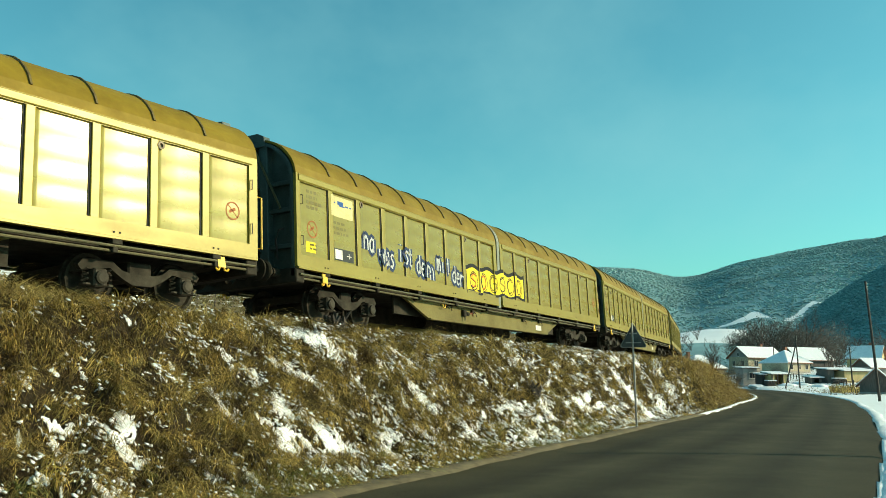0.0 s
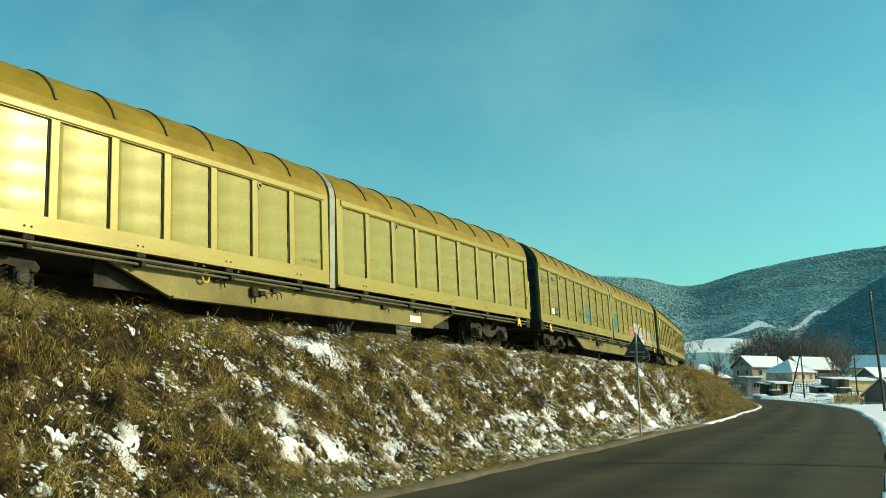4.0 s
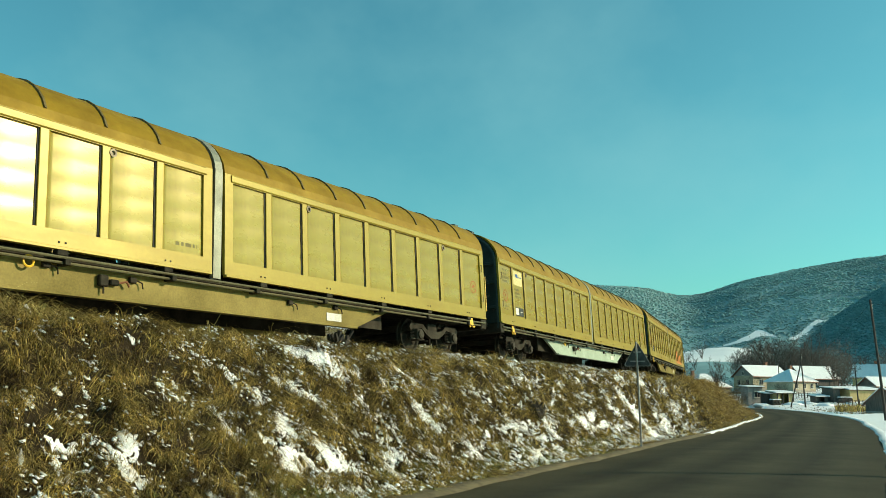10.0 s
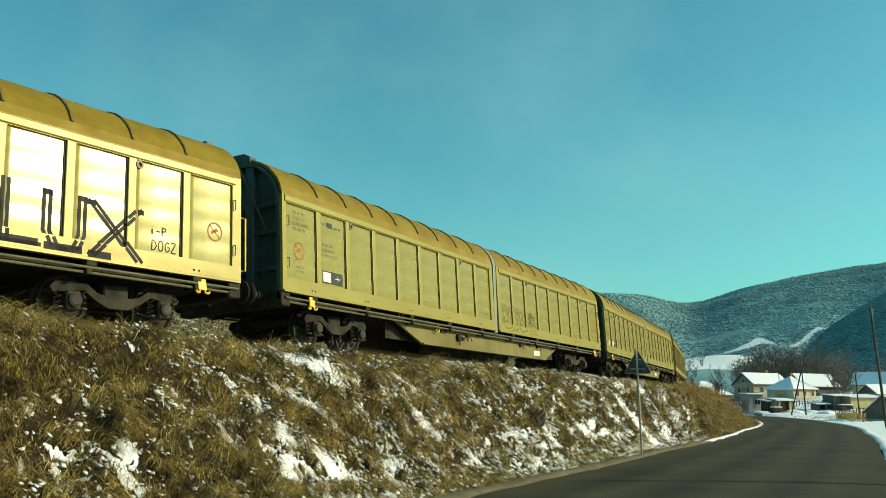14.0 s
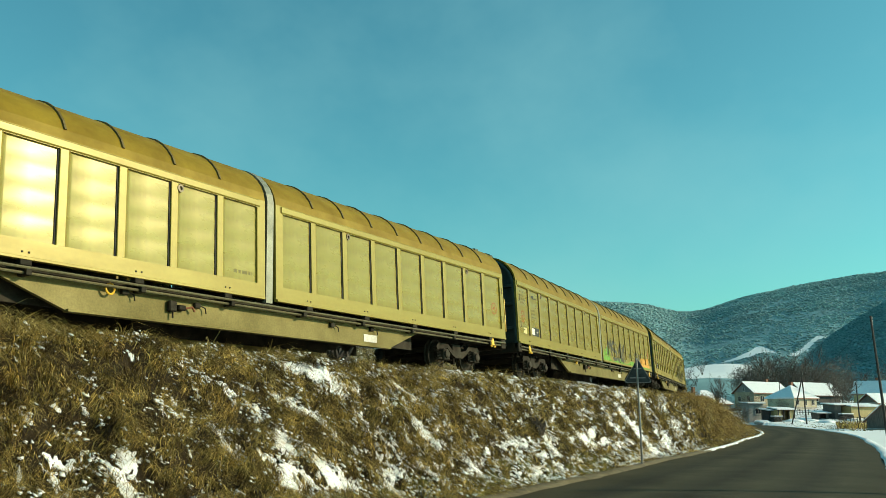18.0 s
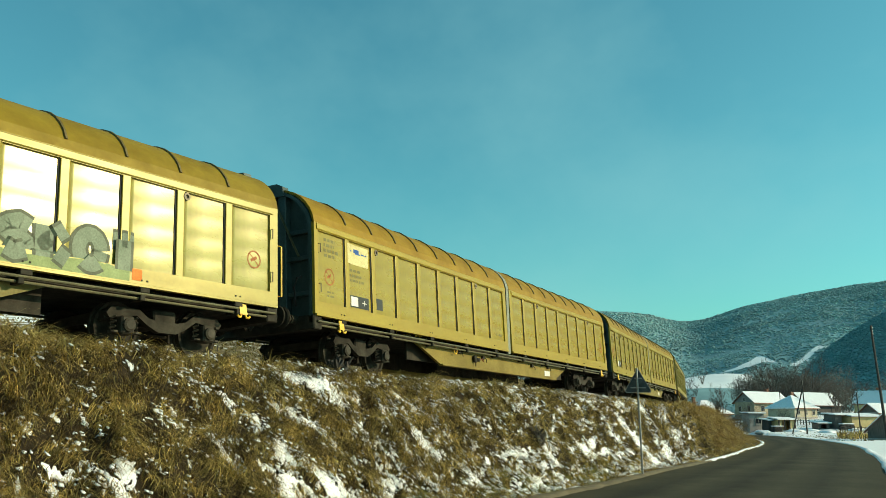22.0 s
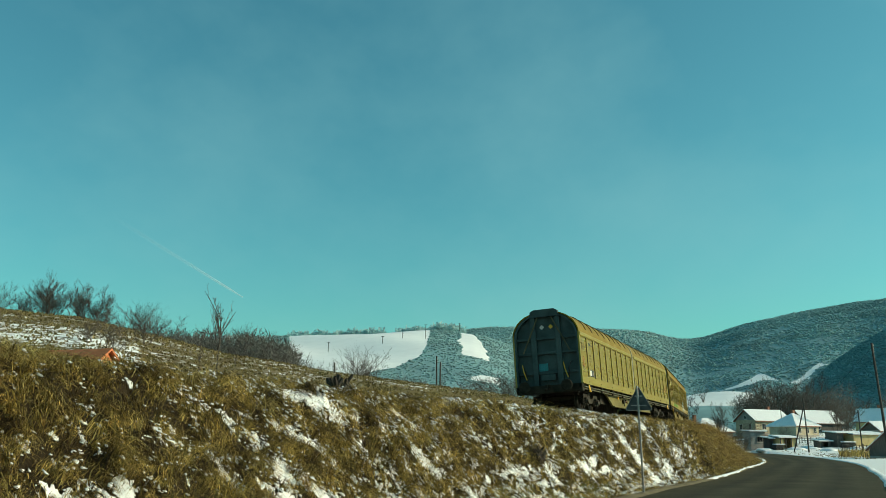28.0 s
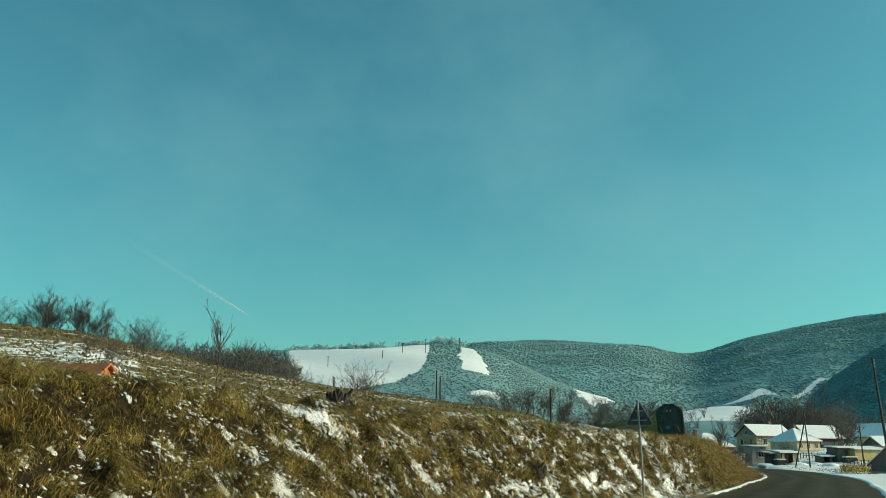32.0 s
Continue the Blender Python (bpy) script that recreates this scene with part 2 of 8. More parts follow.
def asphalt():
    """Worn asphalt: paler wheel tracks follow the road by the mesh's "lane" attribute."""
    m, n, l, p = shader("asphalt")
    at = n.new("ShaderNodeAttribute")
    at.attribute_name = "lane"
    a, b = noise_node(n, l, 0.35, 8, 0.72), noise_node(n, l, 45, 3, 0.6)
    add = n.new("ShaderNodeMath")
    add.operation, add.inputs[1].default_value = "MULTIPLY_ADD", 0.10
    l.new(a.outputs[0], add.inputs[0])
    l.new(at.outputs["Fac"], add.inputs[2])
    stripe = ramp_node(n, l, add.outputs[0], [(0.05, (1.9, 1.6, 1.0)), (0.16, (1.35, 1.28, 1.1)), (0.30, (0.75, 0.75, 0.75)), (0.40, (1.3, 1.3, 1.22)), (0.52, (0.72, 0.72, 0.72)), (0.66, (1.32, 1.32, 1.25)), (0.78, (0.78, 0.78, 0.78)), (0.88, (1.25, 1.25, 1.18)), (1.0, (0.9, 0.88, 0.8))])
    col = ramp_node(n, l, a.outputs[0], [(0.3, (0.031, 0.029, 0.019)), (0.7, (0.063, 0.058, 0.038))])
    fine = ramp_node(n, l, b.outputs[0], [(0.25, (0.7, 0.7, 0.7)), (0.75, (1.2, 1.2, 1.2))])
    c = mix_node(n, l, "MULTIPLY", 1.0, mix_node(n, l, "MULTIPLY", 1.0, col.outputs[0], stripe.outputs[0]), fine.outputs[0])
    l.new(c, p.inputs["Base Color"])
    p.inputs["Roughness"].default_value = 0.92
    p.inputs["Specular IOR Level"].default_value = 0.10
    bump_node(n, l, p, b.outputs[0], 0.35, 0.01)
    return m


ROADMAT = asphalt()
# brown earth taken down to near black: deep shade between tufts is in it
BANKMAT = covered("shade_dark_bank_earth", (0.006, 0.004, 0.002), (0.040, 0.027, 0.011), 0.8, 22, 0.03, 0.22)
MEADOW = covered("winter_meadow", (0.085, 0.060, 0.022), (0.19, 0.135, 0.052), 0.15, 2.6, 0.05, 1.7, stretch=(1, 0.4, 1))
# the far slope's base colour carries the blue of the distant haze
FAR_HAZE = covered("hazed_far_slope", (0.175, 0.32, 0.34), (0.245, 0.40, 0.42), 0.02, 0.12, 0.05)
BALLAST = worn("ballast", (0.10, 0.09, 0.075), (0.24, 0.22, 0.19), 5, 30, (0.8, 0.95), 0, 0.8)
RUST = worn("rusty_rail", (0.10, 0.055, 0.03), (0.20, 0.12, 0.07), 4, 40, (0.5, 0.7), 0.4, 0.2)
CONCRETE = worn("concrete", (0.26, 0.25, 0.22), (0.42, 0.40, 0.36), 2.5, 40, (0.75, 0.9), 0, 0.3)
SNOW = worn("snow", (0.78, 0.80, 0.84), (0.90, 0.91, 0.92), 1.5, 20, (0.5, 0.7), 0, 0.4)
TIMBER = worn("weathered_timber", (0.022, 0.020, 0.017), (0.060, 0.052, 0.044), 4, 40, (0.7, 0.9), 0, 0.3, stretch=(4, 4, 0.4))
BARK = worn("bark", (0.05, 0.042, 0.033), (0.12, 0.10, 0.08), 3, 20, (0.8, 0.95), 0, 0.4)
# blade tones run from near black to straw, darker in noise patches
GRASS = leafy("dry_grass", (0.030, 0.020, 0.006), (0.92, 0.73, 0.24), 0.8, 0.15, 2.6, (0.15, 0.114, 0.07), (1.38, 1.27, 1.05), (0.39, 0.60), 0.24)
STRAW = leafy("yellow_straw", (0.20, 0.150, 0.042), (0.88, 0.71, 0.26), 0.7, 0.3, 2.0, (0.6, 0.56, 0.5), (1.25, 1.25, 1.2))
TUSSOCK = leafy("meadow_tufts", (0.10, 0.078, 0.026), (0.36, 0.28, 0.11), 0.85, 0.2, 0.3, (0.6, 0.56, 0.5), (1.2, 1.2, 1.2))
RUSSET = leafy("russet_weeds", (0.15, 0.095, 0.028), (0.78, 0.56, 0.18), 0.8, 0.2, 1.2, (0.5, 0.45, 0.4), (1.2, 1.2, 1.2))
GREENISH = leafy("half_green_grass", (0.10, 0.12, 0.02), (0.36, 0.34, 0.07))
# far woods: frost plus blue aerial haze, both mixed into the colours
FROST_HAZE = leafy("hazed_frosted_trees", (0.355, 0.55, 0.56), (0.435, 0.635, 0.64), 0.9, 0.6, 0.012, (0.84, 0.84, 0.84), (1.12, 1.12, 1.12))
# spur woods: shade and haze of the averted hillside put into the colour
SHADEWOOD = leafy("shaded_hazy_trees", (0.22, 0.41, 0.43), (0.32, 0.53, 0.545), 0.9, 0.5, 0.015, (0.8, 0.8, 0.8), (1.15, 1.15, 1.15))
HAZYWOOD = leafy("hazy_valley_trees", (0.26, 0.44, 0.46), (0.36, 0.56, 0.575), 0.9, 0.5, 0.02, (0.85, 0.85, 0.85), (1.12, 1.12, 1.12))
BELT = leafy("belt_twigs", (0.078, 0.077, 0.070), (0.21, 0.205, 0.185), 0.85, 0.3)
TWIG = leafy("bare_twigs", (0.085, 0.070, 0.058), (0.22, 0.185, 0.155), 0.8, 0.3)


# ---- building helpers ----
def part(name, bm, material, parent=None, label="", smooth=None):
    """Links a bmesh as one mesh object, under a thing or part."""
    me = bpy.data.meshes.new(name)
    bm.to_mesh(me)
    bm.free()
    return link(name, me, material, parent, label, smooth)


def link(name, me, material=None, parent=None, label="", smooth=None):
    if material and not me.materials:
        me.materials.append(material)
    if smooth:
        for f in me.polygons:
            f.use_smooth = True
    ob = new(name, me)
    if parent:
        ob.parent = parent
    if label:
        tagged(ob, label)
    return ob


def box(bm, x0, x1, y0, y1, z0, z1, bevel=0.0):
    vs = [bm.verts.new((x, y, z)) for x in (x0, x1) for y in (y0, y1) for z in (z0, z1)]
    fs = [bm.faces.new([vs[i] for i in q]) for q in ((0, 1, 3, 2), (4, 6, 7, 5), (0, 4, 5, 1), (2, 3, 7, 6), (0, 2, 6, 4), (1, 5, 7, 3))]
    if bevel:
        bmesh.ops.bevel(bm, geom=list({e for f in fs for e in f.edges}), offset=bevel, segments=1, affect="EDGES")
    return vs


def prism(bm, outline, axis, a, b):
    """Extrudes a closed 2D outline along an axis from a to b."""
    def put(u, v, w):
        return {"x": (w, u, v), "y": (u, w, v), "z": (u, v, w)}[axis]
    lo = [bm.verts.new(put(u, v, a)) for u, v in outline]
    hi = [bm.verts.new(put(u, v, b)) for u, v in outline]
    k = len(outline)
    for i in range(k):
        bm.faces.new((lo[i], lo[(i + 1) % k], hi[(i + 1) % k], hi[i]))
    bm.faces.new(lo[::-1])
    bm.faces.new(hi)
    bmesh.ops.recalc_face_normals(bm, faces=bm.faces)


def tube(bm, points, radius, sides=8, cap=True, taper=None):
    """A round bar along points; taper gives a radius for each point."""
    rings = []
    pts = [Vector(p) for p in points]
    for i, p in enumerate(pts):
        d = (pts[min(i + 1, len(pts) - 1)] - pts[max(i - 1, 0)]).normalized()
        u = d.orthogonal().normalized() if abs(d.z) > 0.9 else d.cross(Vector((0, 0, 1))).normalized()
        v = d.cross(u)
        r = taper[i] if taper else radius
        rings.append([bm.verts.new(p + (u * math.cos(q) + v * math.sin(q)) * r) for q in (2 * math.pi * k / sides for k in range(sides))])
    for a, b in zip(rings, rings[1:]):
        for k in range(sides):
            bm.faces.new((a[k], a[(k + 1) % sides], b[(k + 1) % sides], b[k]))
    if cap:
        bm.faces.new(rings[0][::-1])
        bm.faces.new(rings[-1])


def lathe(bm, profile, axis="y", sides=20, centre=(0, 0, 0)):
    """Turns (radius, along) points round an axis."""
    rings = []
    for r, w in profile:
        ring = []
        for k in range(sides):
            a = 2 * math.pi * k / sides
            c, q = r * math.cos(a), r * math.sin(a)
            ring.append(bm.verts.new(Vector(centre) + Vector({"x": (w, c, q), "y": (c, w, q), "z": (c, q, w)}[axis])))
        rings.append(ring)
    for a, b in zip(rings, rings[1:]):
        for k in range(sides):
            bm.faces.new((a[k], a[(k + 1) % sides], b[(k + 1) % sides], b[k]))
    bm.faces.new(rings[0])
    bm.faces.new(rings[-1])
    bmesh.ops.recalc_face_normals(bm, faces=bm.faces)


def mesh_from(name, verts, faces):
    me = bpy.data.meshes.new(name)
    me.from_pydata(verts, [], faces)
    me.update()
    return me


def thing(name, label, category, m=None, group="", kind=""):
    ob = tagged(new(name), label, category, group, kind)
    ob.empty_display_size = 0.3
    if m is not None:
        ob.matrix_basis = m
    return ob
# ---- ground, hills, bank and road ----
def smooth01(x):
    x = np.clip(x, 0, 1)
    return x * x * (3 - 2 * x)


def ridge_of(az, r, turn, rise, foot, crest, back, far=0.0):
    """A long hill seen under given angles of rise, at the distances foot to crest to back."""
    el = sum(np.interp(az + o, turn, rise) for o in (-1.4, -0.7, 0, 0.7, 1.4)) / 5
    top = 1.6 + crest * np.tan(np.radians(el))
    up = smooth01((r - foot) / (crest - foot))
    down = 1 - smooth01((r - crest) / (back - crest)) * (1 - far)
    return top * np.where(r < crest, up, down)


def lumps(x, y, size, seed=0.0):
    return np.array([noise.noise(Vector((a / size, b / size, seed))) for a, b in zip(x, y)])


def cross_section(s, d):
    """Height of the made ground across the track at the distance d to its right."""
    rail = np.interp(s, _S, _Z)
    foot = np.where(d > 0, road_left(np.clip(s, -200, 110)) - 0.35, -30.0)
    out = np.full(len(d), 0.0)
    crest = 2.7
    t = (d - crest) / np.maximum(foot - crest, 0.8)
    side = (rail - 0.18) * (1 - smooth01(t * 0.92 + 0.04) * 1.0)
    out = np.where(d <= crest, rail - 0.42 + 0.24 * smooth01((d - 1.6) / 0.6), np.maximum(side, 0.0))
    out = np.where(d < -3.0, rail - 0.42 - smooth01((-3.0 - d) / 5.0) * 0.5, out)
    return np.where((d >= foot) & (d > 0), 0.0, out)


def land(x, y):
    """Height and snow cover of the natural ground."""
    r, az = np.hypot(x, y), np.degrees(np.arctan2(x, y))
    s, d = to_line(x, y)
    # meadow that climbs behind the railway
    left = (az < 14) & (az > -100) & ((d < -2) | (r > 105))
    d = np.where(left & (r > 105), -200.0, d)
    el = np.interp(az, [-60, -40, -27, -22.3, -13.8, -8, 4.3, 9, 14, 20], [8.0, 7.8, 7.35, 7.1, 5.3, 4.4, 2.9, 2.1, 1.2, 0.4])
    far_r = np.interp(az, [-60, -27, -8, 4, 14], [100, 92, 85, 90, 110])
    m_top = 1.6 + far_r * np.tan(np.radians(el))
    t_az = np.arange(-100, 20, 2.0)
    t_r = np.interp(t_az, [-60, -27, -8, 4, 14], [100, 92, 85, 90, 110])
    t_d = np.minimum(to_line(t_r * np.sin(np.radians(t_az)), t_r * np.cos(np.radians(t_az)))[1], -14)
    tt = np.clip((-d - 4) / (-np.interp(az, t_az, t_d) - 4), 0, 1)
    meadow = np.where(left, 2.2 + (m_top - 2.2) * tt ** 1.05 - np.clip(r - far_r, 0, 300) * 0.012, -5)
    meadow = np.where(r > far_r * 2.4, -5, meadow)
    z = np.zeros(len(x))
    # valley floor rising behind the village
    z = np.maximum(z, np.where(d > 4, smooth01((r - 140) / 70) * np.interp(az, [15, 17, 19, 27, 40], [0.3, 2.5, 3.6, 4.2, 4.2], left=0, right=4.2), 0))
    z = np.where(left, np.maximum(meadow, 0.0), z)
    # field behind the village
    z = np.maximum(z, ridge_of(az, r, [5, 11, 15.4, 19.2, 20.4, 22, 25, 28], [1.6, 2.1, 2.9, 3.08, 2.7, 2.3, 1.8, 1.5], 210, 480, 700, 0.6))
    # slope with ski runs
    z = np.maximum(z, ridge_of(az, r, [-30, -16, -9.2, -5, -0.8, 2, 3.4, 4.8, 8, 9.2, 10.9, 12, 15, 17], [5.6, 5.8, 6.22, 6.5, 6.68, 6.62, 6.25, 5.4, 4.1, 3.92, 3.3, 3.1, 1.5, 0.2], 230, 700, 1000, 0.7))
    # wooded ridge
    z = np.maximum(z, ridge_of(az, r, [-180, -60, -20, -3, 0, 1.4, 3.6, 6.5, 9.4, 12.3, 13.9, 15.2, 16.4, 18.5, 21.8, 25, 27, 34, 60, 180],
                               [5.8, 6.2, 6.0, 6.2, 6.5, 6.73, 7.05, 6.97, 6.87, 6.75, 6.32, 5.97, 6.07, 6.80, 7.40, 7.74, 8.0, 8.7, 7, 6], 480, 1250, 2600, 0.5))
    # dark wooded spur
    z = np.maximum(z, ridge_of(az, r, [19, 21, 22.8, 24.5, 27, 32, 45, 70], [0, 1.9, 3.75, 4.95, 6.5, 9.0, 10, 3], 330, 560, 1000, 0.5))
    return z, r, az, s, d


def snow_cover(x, y, z, r, az, s, d):
    sn = np.full(len(x), 0.98)
    sn = np.where((r > 105) & (r < 240) & (az > 12), 0.74 + 0.35 * lumps(x, y, 9, 31.0) + 0.2 * lumps(x, y, 3, 33.0), sn)
    patch = lumps(x, y, 14, 3.0) * 0.5 + lumps(x, y, 4, 7.0) * 0.5
    streaks = lumps(x * 0.3, y, 2.2, 9.0)
    meadow_snow = 0.34 + patch * 0.30 + streaks * 0.22 + np.where((az < -19) & (az > -32) & (r > 42) & (r < 62), 0.16, 0) - np.where((r > 80) & (az < -13), 0.5, 0)
    meadow_snow = meadow_snow - np.where((d > -16) & (d < -6) & (az > -17), 0.35, 0)
    left = (az < 14) & (az > -100) & ((d < -2) | (r > 105))
    sn = np.where(left & (r < 150), meadow_snow, sn)
    sn = np.where(left & (r >= 150), 0.12 + patch * 0.2, sn)
    sn = np.where(r > 560, 0.12, sn)
    edge_a = np.interp(r, [425, 440, 455, 487, 520, 690], [-5.6, -4.8, -3.03, -1.4, -1.0, -0.6])
    run_a = np.where((r < 735) & (r > 330) & (az > -9.9), np.clip(0.5 + (edge_a - az) / 0.5, 0, 1), 0)
    ragged = lumps(x, y, 22, 61.0) * 0.5 + lumps(x, y, 9, 62.0) * 0.3  # uneven edge of the woods
    side_b = ragged * 0.45 + np.minimum(az - 1.15, np.interp(r, [492, 560, 645], [3.05, 2.8, 1.6]) - az)
    run_b = np.clip(0.5 + np.minimum(side_b / 0.5, np.minimum(r - 492, 645 - r) / 16), 0, 1)
    sn = np.maximum(sn, np.maximum(run_a, run_b))
    sn = np.where((r > 190) & (r < 565) & (az > 6) & (az < 22), 0.1, sn)
    sn = np.where((r > 350) & (r < 490) & (az > 14.6) & (az < 19.3), 0.95, sn)
    sn = np.where((r < 705) & (az + ragged > 8.5) & (az + ragged < 10.8) & (r > np.interp(az, [8.5, 9.6, 10.9], [540, 508, 560]) + ragged * 25), 0.95, sn)
    sn = np.where((r > 417) & (r < 438) & (az + ragged > 2.1) & (az + ragged < 3.8), 0.95, sn)
    sn = np.where((r > 330) & (az >= 20.5) & (az < 80), 0.10, sn)
    lower = np.interp(az, [16.9, 18.55, 19.3, 19.74, 20.3, 20.8], [764, 764, 768, 776, 776, 772])
    upper = np.interp(az, [16.9, 17.6, 18.55, 19.3, 19.74, 20.3, 20.8], [766, 767, 774, 788, 804, 788, 774])
    wedge = np.minimum(r - lower, upper - r)
    strip = 8 - np.abs(r - np.interp(az, [21.9, 23.1], [764, 806])) - 12 * np.clip(np.abs(az - 22.5) - 0.5, 0, 2)
    edge = 0.5 + np.maximum(wedge, strip) / 14
    return np.maximum(sn, np.where((az > 16) & (az < 24) & (r > 700), np.clip(edge, 0, 0.72), 0))


def polar_ground():
    az = np.concatenate([np.linspace(-180, -40, 36, endpoint=False), np.arange(-40, 40, 0.2), np.linspace(40, 180, 36, endpoint=False)])
    rad = np.concatenate([np.arange(1.0, 9.5, 0.6), np.geomspace(9.5, 420, 130, endpoint=False), np.linspace(420, 830, 104, endpoint=False), np.geomspace(830, 3200, 40)])
    A, R = np.meshgrid(np.radians(az), rad, indexing="ij")
    x, y = (R * np.sin(A)).ravel(), (R * np.cos(A)).ravel()
    z, r, azd, s, d = land(x, y)
    made = cross_section(s, d)
    near_line = (d > -7) & (d < road_left(s) + 0.5)
    z = np.where(near_line & (r < 300), made, z)
    blend = smooth01((-d - 4) / 8)
    z = np.where((d < -4) & (d > -12) & (r < 300), made * (1 - blend) + z * blend, z)
    inside = (s > -55) & (s < 190)
    z = np.where(inside & (d > -6.5) & (d < road_right(s) - 0.15), z - 0.5, z)
    z = np.where((~inside) & (d > road_left(s)) & (d < road_right(s)) & (s < 200), z - 0.12, z)
    z += np.where(r > 250, lumps(x, y, 60, 1.0) * 3.5, 0) + np.where((r > 20) & (r <= 250), lumps(x, y, 6, 2.0) * 0.12, 0)
    sn = snow_cover(x, y, z, r, azd, s, d)
    na, nr = len(az), len(rad)
    verts = [(0, 0, 0)] + list(zip(x, y, z))
    faces = [(1 + i * nr + k, 1 + ((i + 1) % na) * nr + k, 1 + ((i + 1) % na) * nr + k + 1, 1 + i * nr + k + 1) for i in range(na) for k in range(nr - 1)]
    faces += [(0, 1 + ((i + 1) % na) * nr, 1 + i * nr) for i in range(na)]
    me = mesh_from("ground", verts, [f[::-1] for f in faces])
    me.attributes.new("snow", "FLOAT", "POINT").data.foreach_set("value", np.concatenate([[0.8], sn]).astype(np.float32))
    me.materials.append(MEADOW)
    me.materials.append(FAR_HAZE)
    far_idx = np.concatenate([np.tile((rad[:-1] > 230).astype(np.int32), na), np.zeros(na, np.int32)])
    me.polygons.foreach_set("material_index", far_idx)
    ob = link("ground", me, smooth=True)
    return tagged(ob, "snowy valley floor with brown meadow and wooded hills", "ground", kind="structure")


polar_ground()

# snow lying on the bank: along the track, down the slope (0 crest, 1 foot), half length and half width in metres
DRIFTS = [(.2, .20, .45, .13), (.7, .30, .65, .20), (-.3, .45, .65, .12), (-1.4, .57, .35, .22), (-1.8, .72, .5, .22), (-1.2, .72, .35, .10), (-.5, .72, .5, .16), (-.6, .85, .3, .15),
          (3.2, .57, .5, .14), (4.5, .76, .55, .28), (2.3, .76, .45, .15), (1.2, .72, .4, .1), (7.6, .63, .6, .16), (9.6, .67, .6, .13), (7.6, .82, .7, .2), (-4.4, .61, .2, .12),
          (-4.6, .67, .3, .10), (-5.4, .66, .3, .06), (-1.9, .36, .25, .1), (-2.6, .56, .3, .07), (-3.3, .45, .25, .06), (3.7, .36, .5, .1), (13, .73, 1.0, .22), (20.5, .78, 2.4, .3)]


def bank_height(s, d):
    base = cross_section(s, d)
    x, y, _ = off_lines(s, d)
    foot = road_left(s) - 0.35
    on = smooth01((foot + 0.3 - d) / 0.8) * smooth01((d - 1.9) / 0.7)
    u = d * 1.45
    rough = lumps(s * 0.7, u, 1.0, 4.0) * 0.22 + lumps(s * 0.75, u, 0.42, 5.0) * 0.19 + lumps(s, u, 0.2, 6.0) * 0.06
    left_rise = np.interp(s, [-16, -8, -4, -1], [0.30, 0.25, 0.12, 0.0]) * smooth01((d - 1.9) / 0.6) * smooth01((4.8 - d) / 1.6)
    return x, y, base + on * rough * (0.35 + 0.65 * smooth01((d - 2.2) / 1.2)) + left_rise


def bank_snow(s, d, x, y):
    """Snow cover of the bank: above 0.5 it lies white. Streaks slant down the slope along the track."""
    wide = np.maximum(road_left(s) - 0.2 - 2.4, 0.5)
    q = (d - 2.4) / wide
    u = d * 1.45
    far = np.interp(s, [0, 8, 16, 30], [1.0, 0.74, 0.50, 0.34])
    v = u - np.interp(s, [0, 10, 30], [0.40, 0.22, 0.10]) * s
    fine = lumps(s * 0.7 * far, v, 0.24, 13.0) * 0.46 + lumps(s * 0.9 * far, v, 0.10, 17.0) * 0.54 + lumps(s * far, u, 0.05, 18.0) * 0.38
    n1 = lumps(s * 0.5 * far, v, 0.8, 11.0) * 0.2 + fine
    amount = np.interp(s, [-16, -6, -1, 6, 14, 24, 34, 60, 120], [0.07, 0.11, 0.20, 0.29, 0.30, 0.31, 0.2, 0.0, 0.2])
    amount = amount + 0.09 * smooth01((q - 0.45) / 0.35) * smooth01((s - 0.5) / 3) * smooth01((26 - s) / 8)
    amount = amount - 0.13 * smooth01((-2.6 - s) / 1.2) * smooth01((0.60 - q) / 0.08)
    amount = amount + 0.26 * smooth01((q - 0.66) / 0.2) * smooth01((-1.5 - s) / 2.5) + 0.08 * (q - 0.4) + lumps(s, v, 2.2, 19.0) * 0.22
    sn = amount + n1 * 0.95
    for a, b, ln, hi in DRIFTS:
        ds, du = s - a, (q - b) * wide * 1.35
        t = 0.62 if a > -1.1 else 1.15  # how steeply the drift slants
        along, across = ds * math.cos(t) + du * math.sin(t), du * math.cos(t) - ds * math.sin(t)
        g = np.exp(-((along / (ln * 1.25)) ** 2 + (across / (hi * 1.5)) ** 2))
        sn = np.maximum(sn, g * 0.78 + 0.02 + fine * 0.85)
    return np.where((q < -0.12) | (q > 1.04), np.minimum(sn, 0.35), sn)


